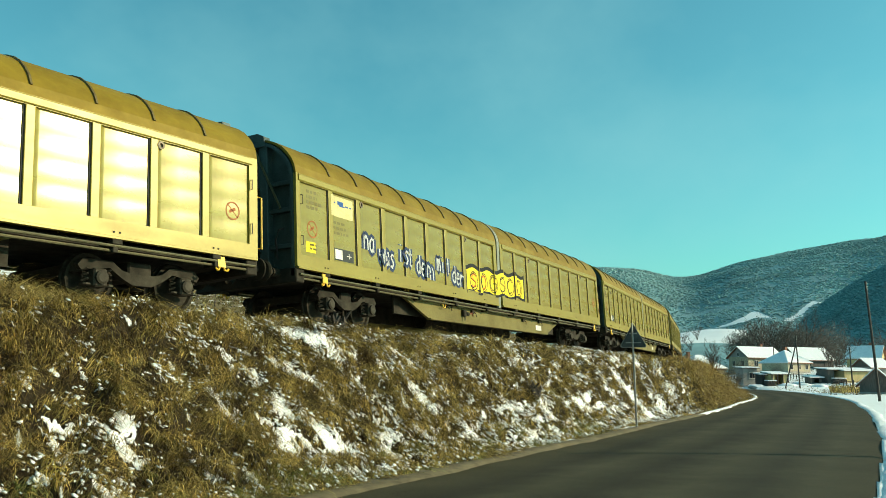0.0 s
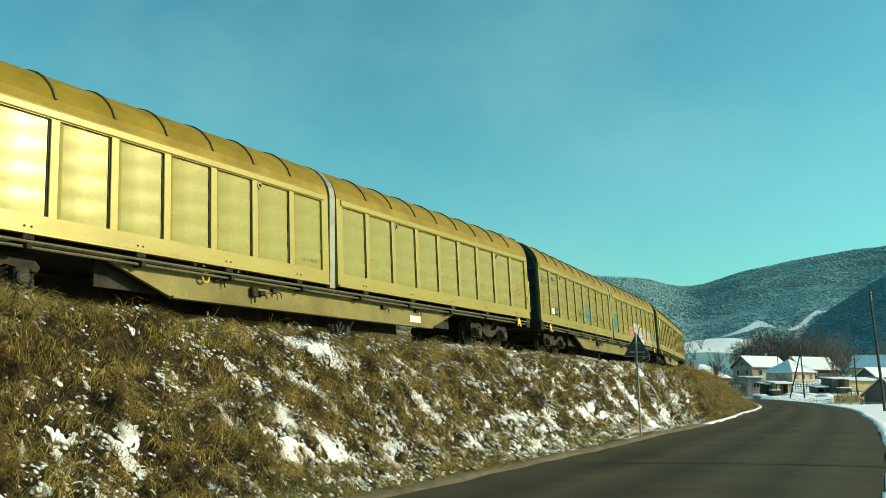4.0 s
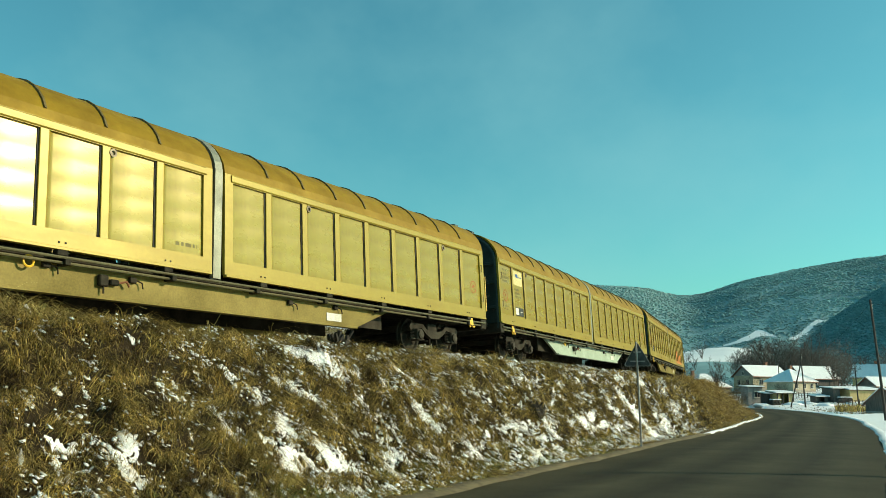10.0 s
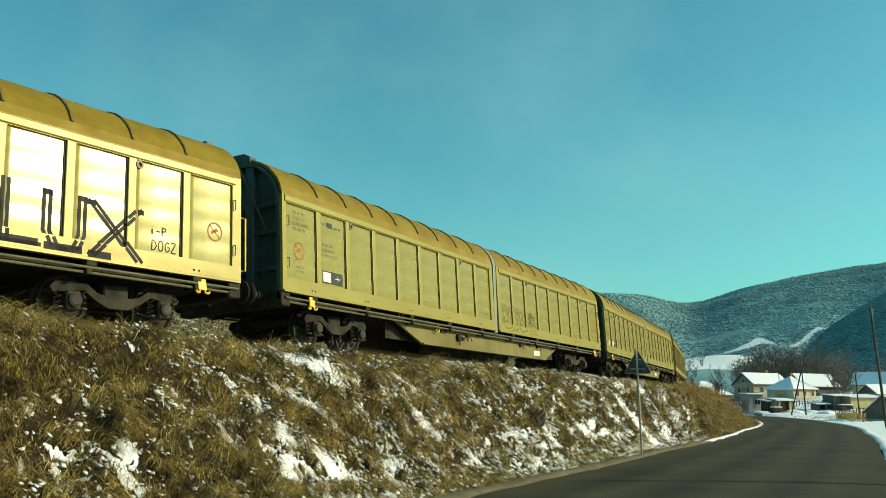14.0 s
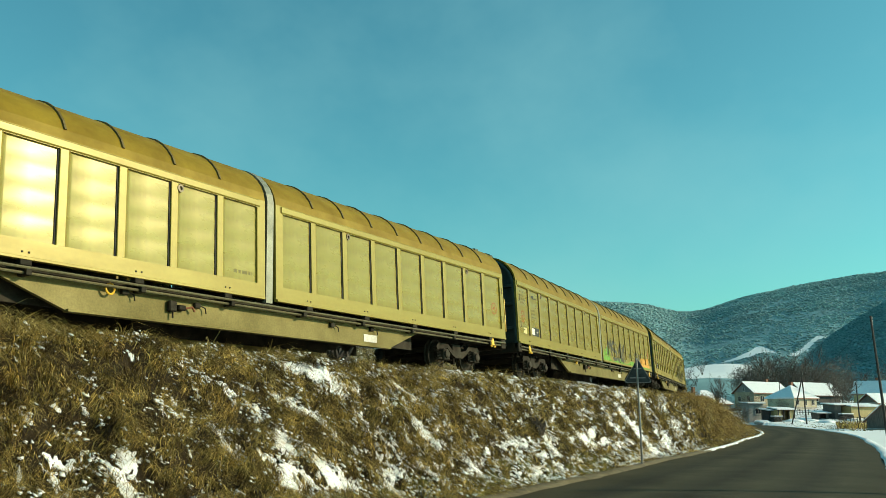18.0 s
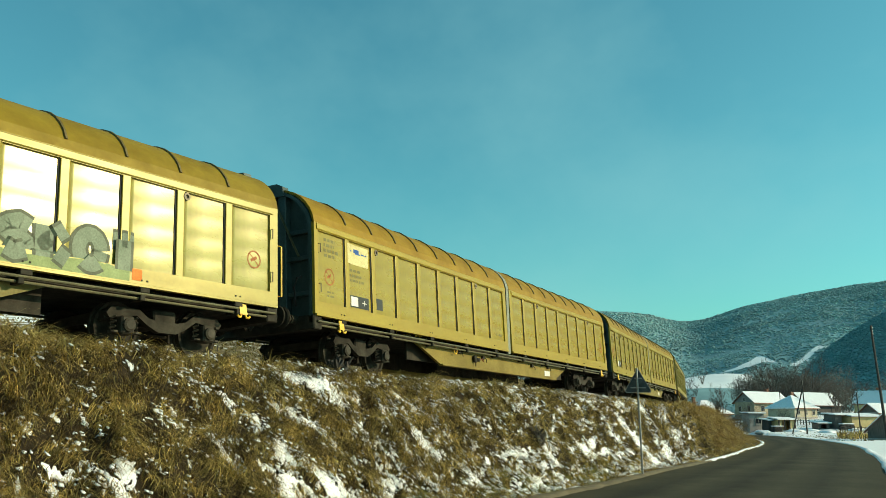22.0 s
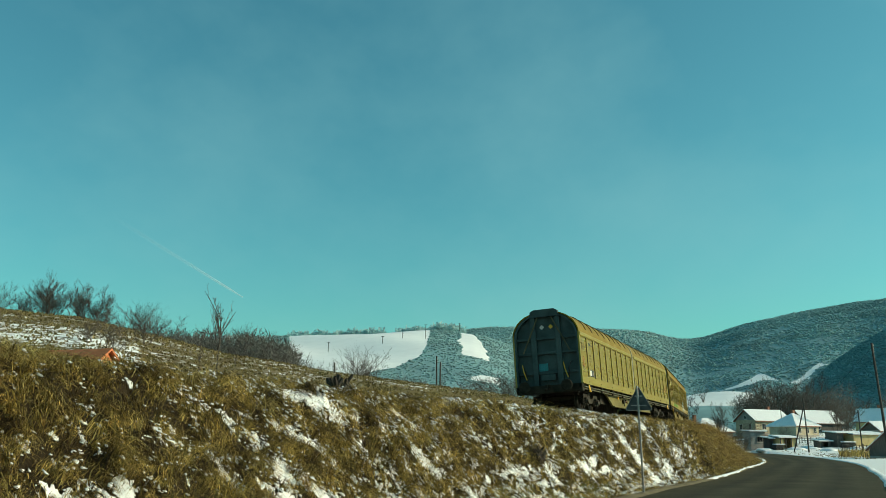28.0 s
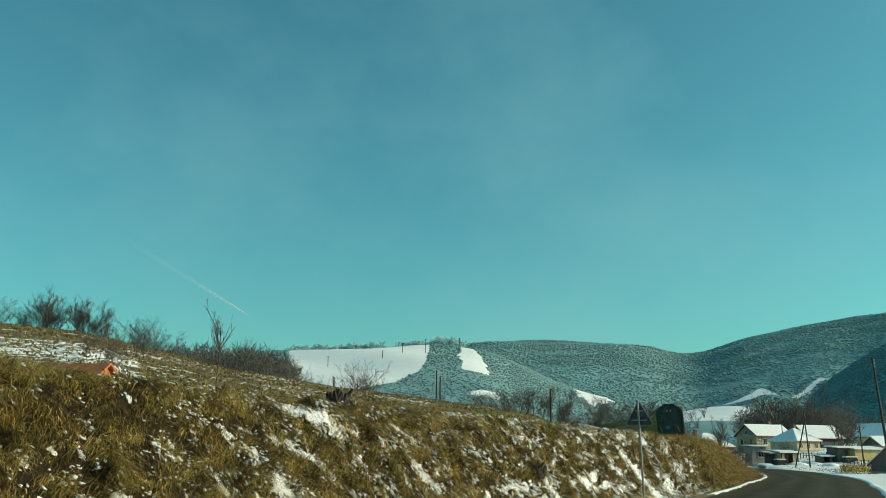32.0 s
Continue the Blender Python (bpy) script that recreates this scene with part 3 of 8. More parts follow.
def bank_sheet():
    ss = np.concatenate([np.arange(-55, -14, 0.5), np.arange(-14, -9, 0.05), np.arange(-9, 14, 0.028), np.arange(14, 30, 0.06), np.arange(30, 70, 0.3), np.arange(70, 190, 1.0)])
    qq = np.concatenate([np.linspace(-3.6, -0.1, 14, endpoint=False), np.linspace(-0.1, 1.12, 124)])
    S_, Q_ = np.meshgrid(ss, qq, indexing="ij")
    s, q = S_.ravel(), Q_.ravel()
    d = np.where(q < 0, 2.4 + q * 2.5, 2.4 + (road_left(s) - 0.2 - 2.4) * q)
    x, y, z = bank_height(s, d)
    sn = bank_snow(s, d, x, y)
    u = d * 1.45
    hollows = lumps(s * 0.75, u, 0.42, 5.0) * 0.19 + lumps(s, u, 0.2, 6.0) * 0.06  # snow evens out the tufts below it
    z = z + smooth01((sn - 0.44) / 0.12) * (0.05 + 0.02 * lumps(s, u, 0.2, 41.0) - 0.6 * hollows * smooth01((d - 2.0) / 0.7) * smooth01((road_left(s) - 0.05 - d) / 0.8))
    z = np.where(d > road_left(s) - 0.1, np.minimum(z, 0.03), z)
    ns, nq = len(ss), len(qq)
    faces = [(i * nq + k, i * nq + k + 1, (i + 1) * nq + k + 1, (i + 1) * nq + k) for i in range(ns - 1) for k in range(nq - 1)]
    me = mesh_from("bank", list(zip(x, y, z)), [f[::-1] for f in faces])
    me.attributes.new("snow", "FLOAT", "POINT").data.foreach_set("value", sn.astype(np.float32))
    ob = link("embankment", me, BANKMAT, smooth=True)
    return tagged(ob, "railway bank of brown earth with patches of snow", "embankment", kind="structure")


bank_sheet()


def road_sheet():
    ss = np.concatenate([np.arange(-120, -20, 2.0), np.arange(-20, 60, 0.5), np.arange(60, 200, 1.5)])
    f = np.linspace(0, 1, 15)
    verts, faces = [], []
    for s in ss:
        a, b = float(road_left(s)), float(road_right(s))
        wob = 0.10 * noise.noise(Vector((s * 0.5, 0, 0))) + 0.05 * noise.noise(Vector((s * 2.1, 3, 0)))
        for k in f:
            x, y, _ = off_line(s, a - 0.25 + wob + (b - a + 0.5 - wob) * k)
            verts.append((x, y, 0.05 * (1 - (2 * k - 1) ** 2) + 0.005 - (0.09 if k in (0, 1) else 0)))
    n = len(f)
    for i in range(len(ss) - 1):
        for k in range(n - 1):
            faces.append((i * n + k, i * n + k + 1, (i + 1) * n + k + 1, (i + 1) * n + k))
    me = mesh_from("road", verts, [q[::-1] for q in faces])
    me.attributes.new("lane", "FLOAT", "POINT").data.foreach_set("value", np.tile(f, len(ss)).astype(np.float32))
    ob = link("road", me, ROADMAT, smooth=True)
    return tagged(ob, "worn dark asphalt country road bending away", "road", kind="structure")


road_sheet()


def shoulder():
    """Sandy strip where the bank meets the road."""
    ss = np.concatenate([np.arange(-40, 60, 0.3), np.arange(60, 120, 1.0)])
    verts, faces = [], []
    for s in ss:
        e = float(road_left(s))
        a = 0.20 * noise.noise(Vector((s * 0.7, 9, 0))) + 0.10 * noise.noise(Vector((s * 2.9, 9, 0)))
        b = 0.24 * noise.noise(Vector((s * 0.6, 4, 0))) + 0.14 * noise.noise(Vector((s * 2.3, 4, 0)))
        for d, z in ((e - 0.55, -0.05), (e - 0.28 + a, 0.052), (e + 0.05, 0.058), (e + 0.20 + b, 0.040), (e + 0.32 + b, -0.03)):
            x, y, _ = off_line(s, d)
            verts.append((x, y, z))
    for i in range(len(ss) - 1):
        for k in range(4):
            faces.append((i * 5 + k, (i + 1) * 5 + k, (i + 1) * 5 + k + 1, i * 5 + k + 1))
    ob = link("road_shoulder", mesh_from("road_shoulder", verts, faces), SAND, smooth=True)
    return tagged(ob, "sandy dirt strip along the road edge", "verge", kind="structure")


SAND = worn("sandy_dirt", (0.075, 0.056, 0.026), (0.19, 0.145, 0.07), 2.5, 35, (0.85, 0.95), 0, 0.5)
shoulder()
# ---- the train ----
HALF, WIDE, Z_SILL, Z_CANT = 11.1, 1.40, 1.09, 3.19
ARCH = [(1.40, 3.19), (1.365, 3.37), (1.29, 3.54), (1.18, 3.69), (1.04, 3.83), (0.86, 3.95), (0.66, 4.03), (0.42, 4.09), (0.0, 4.13)]
P_LOW, P_TOP = 1.41, 3.02   # lower and upper edge of the panels
GAP = 0.14          # half width of the middle arch
BAYS = 9
FIRST_POST, LAST_POST = 0.28, 10.93   # from the middle to the first and the last bay edge


def bay_edges(sign):
    """X of the posts of one sliding wall; sign -1 the rear wall, +1 the front one."""
    a, b = FIRST_POST, LAST_POST
    return [sign * (a + (b - a) * k / BAYS) for k in range(BAYS + 1)]


def face_y(x):
    """How far out the side's skin stands at x: posts stand proud of the panels."""
    ax = abs(x)
    if ax < 0.40 or x > 10.86 or x < -10.94:
        return WIDE
    step = (LAST_POST - FIRST_POST) / BAYS
    u = (ax - FIRST_POST) % step
    return WIDE if min(u, step - u) < 0.09 else WIDE - 0.04


def panel_mesh(side, width):
    """One pillowed aluminium panel with soft horizontal swages; its rear edge curves out to the post."""
    bm = bmesh.new()
    z0, z1, rows = P_LOW - 0.005, P_TOP + 0.005, 24 if side < 0 else 2
    cols = []
    for u, deep, full in ((-0.5, 0.008, 0), (-0.475, 0.022, 0.1), (-0.445, 0.036, 0.5), (-0.40, 0.041, 1), (0.0, 0.038, 1), (0.44, 0.041, 0.8), (0.5, 0.044, 0)):
        col = []
        for k in range(rows + 1):
            z = z0 + (z1 - z0) * k / rows
            sw = 0.0075 * (0.5 + 0.5 * math.cos(2 * math.pi * (z - z0) / 0.405)) ** 1.6 * full
            col.append(bm.verts.new((u * width, side * (WIDE - deep - sw), z)))
        cols.append(col)
    for a, b in zip(cols, cols[1:]):
        for k in range(rows):
            bm.faces.new((a[k], b[k], b[k + 1], a[k + 1]) if side < 0 else (a[k], a[k + 1], b[k + 1], b[k]))
    me = bpy.data.meshes.new("panel")
    bm.to_mesh(me)
    bm.free()
    for f in me.polygons:
        f.use_smooth = True
    me.materials.append(WALL)
    return me


def sliding_wall(wagon, side, sign, panel):
    """Half of a wagon's side with its half roof: posts, bands, panels, curved roof with ribs."""
    xs = bay_edges(sign)
    x0, x1 = (GAP + 0.03, HALF - 0.02) if sign > 0 else (-HALF + 0.02, -GAP - 0.03)
    bm = bmesh.new()
    o, i = side * WIDE, side * (WIDE - 0.07)
    ya, yb = min(o, i), max(o, i)
    xa, xb = (0.40, 10.86) if sign > 0 else (-10.94, -0.40)
    rows = []
    for y in (o, i):
        rows.append([[bm.verts.new((x, y, z)) for x, z in ((a, c), (b, c), (b, e), (a, e))] for a, b, c, e in ((x0, x1, Z_SILL + 0.05, Z_CANT), (xa, xb, P_LOW, P_TOP))])
    for j in range(4):
        k = (j + 1) % 4
        for r in rows:
            bm.faces.new((r[0][j], r[0][k], r[1][k], r[1][j]))
        for e in (0, 1):
            bm.faces.new((rows[0][e][j], rows[0][e][k], rows[1][e][k], rows[1][e][j]))
    bmesh.ops.recalc_face_normals(bm, faces=bm.faces)
    wall = part("sliding_wall", bm, RAIL_BAND, wagon)
    bm = bmesh.new()
    lip = side * (WIDE + 0.03)
    box(bm, x0 + 0.02, x1 - 0.02, min(lip, i), max(lip, i), Z_SILL, Z_SILL + 0.049, 0.006)
    part("sill_lip", bm, RAIL_BAND, wall)
    bm = bmesh.new()
    y0, y1, y2 = side * (WIDE + 0.001), side * (WIDE + 0.026), side * (WIDE + 0.012)
    prism(bm, [(y0, P_TOP + 0.012), (y2, P_TOP + 0.012), (y1, P_TOP + 0.03), (y1, Z_CANT - 0.03), (y0, Z_CANT - 0.004)], "x", xa - 0.06, xb + 0.06)
    part("cornice", bm, RAIL_BAND, wall)
    for x in xs[1:-1]:
        p = link("post", post_mesh(side), None, wall)
        p.location = (x, 0, 0)
    for a, b in zip(xs, xs[1:]):
        p = link("panel", panel, None, wall)
        outer = abs(b) > 10.5  # the bay at the wagon's end is wider
        p.location = ((a + b) / 2 + (0.055 * sign if outer else 0), 0, 0)
        p.scale.x = 1.11 if outer else 1.0
    # added black strip that draws the shadow line on each post's rear side
    for k, x in enumerate(xs[1:-1] if side < 0 else []):
        jy = side * (WIDE - 0.028)
        bm = bmesh.new()
        box(bm, x - 0.116, x - 0.086, min(jy, i), max(jy, i), P_LOW + 0.005, P_TOP - 0.005)
        part("joint_seal", bm, RUBBER_AND_SHADE, wall)
    # hooks and brackets under the lower band
    for k in range(5 if side < 0 else 0):
        x = x0 + (x1 - x0) * (k + 0.5) / 5
        y = side * (WIDE + 0.035)
        bm = bmesh.new()
        box(bm, x - 0.10, x + 0.10, min(y, side * 1.3), max(y, side * 1.3), Z_SILL - 0.09, Z_SILL - 0.002, 0.01)
        part("roller_bracket", bm, STEEL, wall)
        for q in (-0.06, 0.06):
            bolt = link("bolt", bolt_mesh(), None, wall)
            bolt.location = (x + q, o, 1.212)
    # roof half
    bm = bmesh.new()
    outer = [[bm.verts.new((x, side * y, z)) for y, z in ARCH] for x in (x0, x1)]
    inner = [[bm.verts.new((x, side * (y - 0.04 if y > 0.04 else 0), z - 0.04)) for y, z in ARCH] for x in (x0, x1)]
    for k in range(len(ARCH) - 1):
        bm.faces.new((outer[0][k], outer[1][k], outer[1][k + 1], outer[0][k + 1]))
        bm.faces.new((inner[0][k], inner[0][k + 1], inner[1][k + 1], inner[1][k]))
        for e in (0, 1):
            bm.faces.new((outer[e][k], outer[e][k + 1], inner[e][k + 1], inner[e][k]))
    bmesh.ops.recalc_face_normals(bm, faces=bm.faces)
    for e in bm.edges:  # crease above the plain lower strip, and the sheet's rims
        if len(e.link_faces) == 2 and e.calc_face_angle(0) > 0.6 or all(abs(v.co.z - ARCH[1][1]) < 1e-4 for v in e.verts):
            e.smooth = False
    part("roof_half", bm, ROOF, wagon, smooth=True)
    rib = rib_mesh(side)
    for x in xs[1:-1]:
        r = link("roof_rib", rib, None, wall)
        r.location = (min(max(x, x0 + 0.03), x1 - 0.03), 0, 0)
    # small round lifting eyes at the top band
    for k in (2, 7) if side < 0 else ():
        bm = bmesh.new()
        x = sorted(xs)[k] + 0.13
        lathe(bm, [(0.075, 0), (0.075, side * 0.055), (0.040, side * 0.055), (0.034, side * 0.02)], "y", 14, (x, side * (WIDE - 0.04), P_TOP - 0.085))
        part("lifting_eye", bm, RIB, wall)
    return wall


_ribs, _posts, _bolts = {}, {}, []


def bolt_mesh():
    if not _bolts:
        bm = bmesh.new()
        box(bm, -0.014, 0.014, -0.012, 0.012, -0.014, 0.014)
        me = bpy.data.meshes.new("bolt")
        bm.to_mesh(me)
        bm.free()
        me.materials.append(STEEL)
        _bolts.append(me)
    return _bolts[0]


def post_mesh(side):
    """Pressed post between two panels, its rear flank slightly slanted."""
    if side not in _posts:
        bm = bmesh.new()
        o, i = side * WIDE, side * (WIDE - 0.07)
        prism(bm, [(-0.085, i), (-0.085, side * (WIDE - 0.004)), (-0.075, o), (0.07, o), (0.085, side * (WIDE - 0.008)), (0.085, i)], "z", P_LOW + 0.001, P_TOP - 0.001)
        me = bpy.data.meshes.new("post")
        bm.to_mesh(me)
        bm.free()
        me.materials.append(RAIL_BAND)
        _posts[side] = me
    return _posts[side]


def rib_mesh(side):
    if side not in _ribs:
        bm = bmesh.new()
        rows = []
        for y, z in ARCH[1:]:
            t = math.atan2(z - 2.9, y)  # the rib stands off the curved sheet
            rows.append([bm.verts.new((x, side * (y + e * math.cos(t)), z + e * math.sin(t))) for x, e in ((-0.026, -0.01), (-0.020, 0.030), (0.020, 0.030), (0.026, -0.01))])
        bm.faces.new(rows[0])
        for a, b in zip(rows, rows[1:]):
            for k in range(3):
                bm.faces.new((a[k], a[k + 1], b[k + 1], b[k]))
        bmesh.ops.recalc_face_normals(bm, faces=bm.faces)
        me = bpy.data.meshes.new("roof_rib")
        bm.to_mesh(me)
        bm.free()
        me.materials.append(ROOF_RIB)
        _ribs[side] = me
    return _ribs[side]


def end_outline(inset=0.0):
    pts = [(y - inset, z - inset * 0.6) for y, z in ARCH[:-1]]
    return [(WIDE - inset, Z_SILL - 0.15)] + pts + [(-y, z) for y, z in reversed(pts)] + [(-(WIDE - inset), Z_SILL - 0.15)]


def wagon_end(wagon, sign):
    """End wall in dark green with posts, ribs, braces and the cap on the roof."""
    x = sign * HALF
    bm = bmesh.new()
    prism(bm, end_outline(0.05), "x", x - sign * 0.30, x - sign * 0.22)
    wall = part("end_wall", bm, END_GREEN, wagon)
    bm = bmesh.new()
    outer, inner = end_outline(0.075), end_outline(0.15)
    rows = []
    for xx in (x - sign * 0.30, x):
        rows.append(([bm.verts.new((xx, y, z)) for y, z in outer], [bm.verts.new((xx, y, z)) for y, z in inner]))
    k = len(outer)
    for j in range(k - 1):
        bm.faces.new((rows[0][0][j], rows[0][0][j + 1], rows[1][0][j + 1], rows[1][0][j]))
        bm.faces.new((rows[0][1][j], rows[1][1][j], rows[1][1][j + 1], rows[0][1][j + 1]))
        bm.faces.new((rows[1][0][j], rows[1][0][j + 1], rows[1][1][j + 1], rows[1][1][j]))
        bm.faces.new((rows[0][0][j], rows[0][1][j], rows[0][1][j + 1], rows[0][0][j + 1]))
    bmesh.ops.recalc_face_normals(bm, faces=bm.faces)
    part("end_frame", bm, END_GREEN, wall)
    o = x - sign * 0.03
    i = x - sign * 0.24
    a, b = min(o, i), max(o, i)
    for y in (-0.52, 0.52):
        bm = bmesh.new()
        box(bm, a, b, y - 0.11, y + 0.11, 0.98, 4.02, 0.015)
        part("end_post", bm, END_GREEN, wall)
    for z in (1.62, 2.42, 3.02):
        bm = bmesh.new()
        box(bm, a + 0.05, b - 0.05, -1.30, 1.30, z - 0.05, z + 0.05, 0.012)
        part("end_rib", bm, END_GREEN, wall)
    bm = bmesh.new()
    prism(bm, [(-0.60, 3.90), (0.60, 3.90), (0.58, 4.13), (0.42, 4.21 if sign < 0 else 4.15), (-0.42, 4.21 if sign < 0 else 4.15), (-0.58, 4.13)], "x", x - sign * 0.20, x + sign * 0.02)
    part("roof_cap", bm, END_GREEN, wall)
    bm = bmesh.new()
    for q in (-1, 1):
        tube(bm, [(x - sign * 0.02, q * 0.28, 3.9), (x - sign * 0.02, q * 0.98, 2.45)], 0.028, 6)
    part("brace", bm, SLIDE, wall)
    bm = bmesh.new()
    box(bm, min(x, x - sign * 0.3), max(x, x - sign * 0.3), -1.38, 1.38, 0.80, 1.12, 0.02)
    part("head_stock", bm, STEEL, wagon)
    bm = bmesh.new()
    box(bm, a, b, -0.30, 0.30, 1.30, 1.55, 0.02)
    part("end_plate", bm, SLIDE if sign > 0 else END_GREEN, wall)
    for q in (-1, 1):
        bm = bmesh.new()
        prof = [(0.10, 0), (0.10, sign * 0.22), (0.075, sign * 0.22), (0.075, sign * 0.46), (0.23, sign * 0.47), (0.24, sign * 0.50), (0.20, sign * 0.53)]
        lathe(bm, prof, "x", 16, (x, q * 0.875, 1.04))
        part("buffer", bm, STEEL, wagon)
        if sign > 0:  # tall grab handle at the front corners
            bm = bmesh.new()
            hy = q * 1.33
            hx = x + sign * 0.16
            tube(bm, [(x - sign * 0.02, hy, 1.36), (hx, hy, 1.36), (hx, hy, 2.42), (x - sign * 0.02, hy, 2.42)], 0.022, 6)
            part("grab_handle", bm, YELLOW, wagon, "bright yellow grab handle")
        bm = bmesh.new()
        hx = x - sign * 0.06
        tube(bm, [(hx, q * 0.86, 1.35), (hx + sign * 0.14, q * 0.92, 1.75), (hx + sign * 0.14, q * 1.0, 1.95), (hx, q * 1.02, 2.0)], 0.025, 6)
        part("air_hose", bm, RUBBER_AND_SHADE, wagon)
    bm = bmesh.new()
    box(bm, min(x, x + sign * 0.35), max(x, x + sign * 0.35), -0.05, 0.05, 0.98, 1.12, 0.01)
    tube(bm, [(x + sign * 0.3, 0, 1.0), (x + sign * 0.46, 0, 0.85), (x + sign * 0.55, 0, 0.95)], 0.035, 6)
    part("coupling_hook", bm, STEEL, wagon)
    # yellow anchor hooks below the sill
    for q in (-1, 1):
        bm = bmesh.new()
        hx, hy = x - sign * 1.0, q * 1.43
        a_, b_ = sorted((hy, hy - q * 0.03))
        prism(bm, [(hx - 0.10, 1.06), (hx - 0.07, 0.86), (hx + 0.12, 0.86), (hx + 0.08, 1.06)], "y", a_, b_)
        for e in (-1, 1):
            tube(bm, [(hx + 0.02 + e * 0.05, hy - q * 0.015, 0.87), (hx + 0.02 + e * 0.07, hy - q * 0.01, 0.81), (hx + 0.02 + e * 0.12, hy, 0.80), (hx + 0.02 + e * 0.16, hy, 0.84)], 0.022, 6)
        part("rope_hook", bm, YELLOW, wagon, "bright yellow rope hook")


def bogie(wagon, xc):
    """Two-axle bogie: swan-necked side frames, axle boxes, coil springs, wheels."""
    bm = bmesh.new()
    box(bm, xc - 0.25, xc + 0.25, -1.0, 1.0, 0.55, 0.82, 0.03)
    box(bm, xc - 1.25, xc - 1.13, -0.98, 0.98, 0.55, 0.72, 0.02)
    box(bm, xc + 1.13, xc + 1.25, -0.98, 0.98, 0.55, 0.72, 0.02)
    frame_ = part("bogie", bm, STEEL, wagon)
    for q in (-1, 1):
        top = [(-1.28, .66), (-1.18, .78), (-.62, .78), (-.42, .64), (-.22, .60), (.22, .60), (.42, .64), (.62, .78), (1.18, .78), (1.28, .66)]
        bot = [(1.22, .58), (.66, .66), (.42, .50), (.2, .40), (-.2, .40), (-.42, .50), (-.66, .66), (-1.22, .58)]
        bm = bmesh.new()
        prism(bm, [(xc + u, v) for u, v in top + bot], "y", q * 0.94, q * 1.06)
        part("side_frame", bm, STEEL, frame_)
        for a in (-0.9, 0.9):
            bm = bmesh.new()
            box(bm, xc + a - 0.13, xc + a + 0.13, min(q * 0.9, q * 1.16), max(q * 0.9, q * 1.16), 0.30, 0.62, 0.03)
            lathe(bm, [(0.12, q * 1.12), (0.12, q * 1.20), (0.08, q * 1.22)], "y", 14, (xc + a, 0, 0.46))
            part("axle_box", bm, WHEEL, frame_)
            for e in (-0.22, 0.22):
                bm = bmesh.new()
                pts = [(xc + a + e + 0.062 * math.cos(k * 1.57), q * 1.03 + 0.062 * math.sin(k * 1.57), 0.36 + k * 0.022) for k in range(14)]
                tube(bm, pts, 0.018, 4)
                lathe(bm, [(0.09, 0), (0.09, 0.03)], "z", 10, (xc + a + e, q * 1.03, 0.33))
                part("spring", bm, WHEEL, frame_)
    for a in (-0.9, 0.9):
        bm = bmesh.new()
        tube(bm, [(xc + a, -0.95, 0.46), (xc + a, 0.95, 0.46)], 0.08, 10)
        axle = part("axle", bm, STEEL, frame_)
        for q in (-1, 1):
            bm = bmesh.new()
            lathe(bm, [(0.10, q * 0.66), (0.36, q * 0.70), (0.40, q * 0.69), (0.49, q * 0.69), (0.485, q * 0.715), (0.46, q * 0.73), (0.455, q * 0.82), (0.40, q * 0.82), (0.37, q * 0.77), (0.12, q * 0.80), (0.10, q * 0.84)], "y", 18, (xc + a, 0, 0.46))
            part("wheel", bm, STEEL, frame_, smooth=False)
    # brake gear between the wheels
    for q in (-0.62, 0.62):
        bm = bmesh.new()
        tube(bm, [(xc - 0.42, q, 0.40), (xc + 0.42, q, 0.40)], 0.03, 6)
        for e in (-0.38, 0.38):
            box(bm, xc + e - 0.05, xc + e + 0.05, q - 0.06, q + 0.06, 0.28, 0.62, 0.01)
        part("brake_rigging", bm, STEEL, frame_)


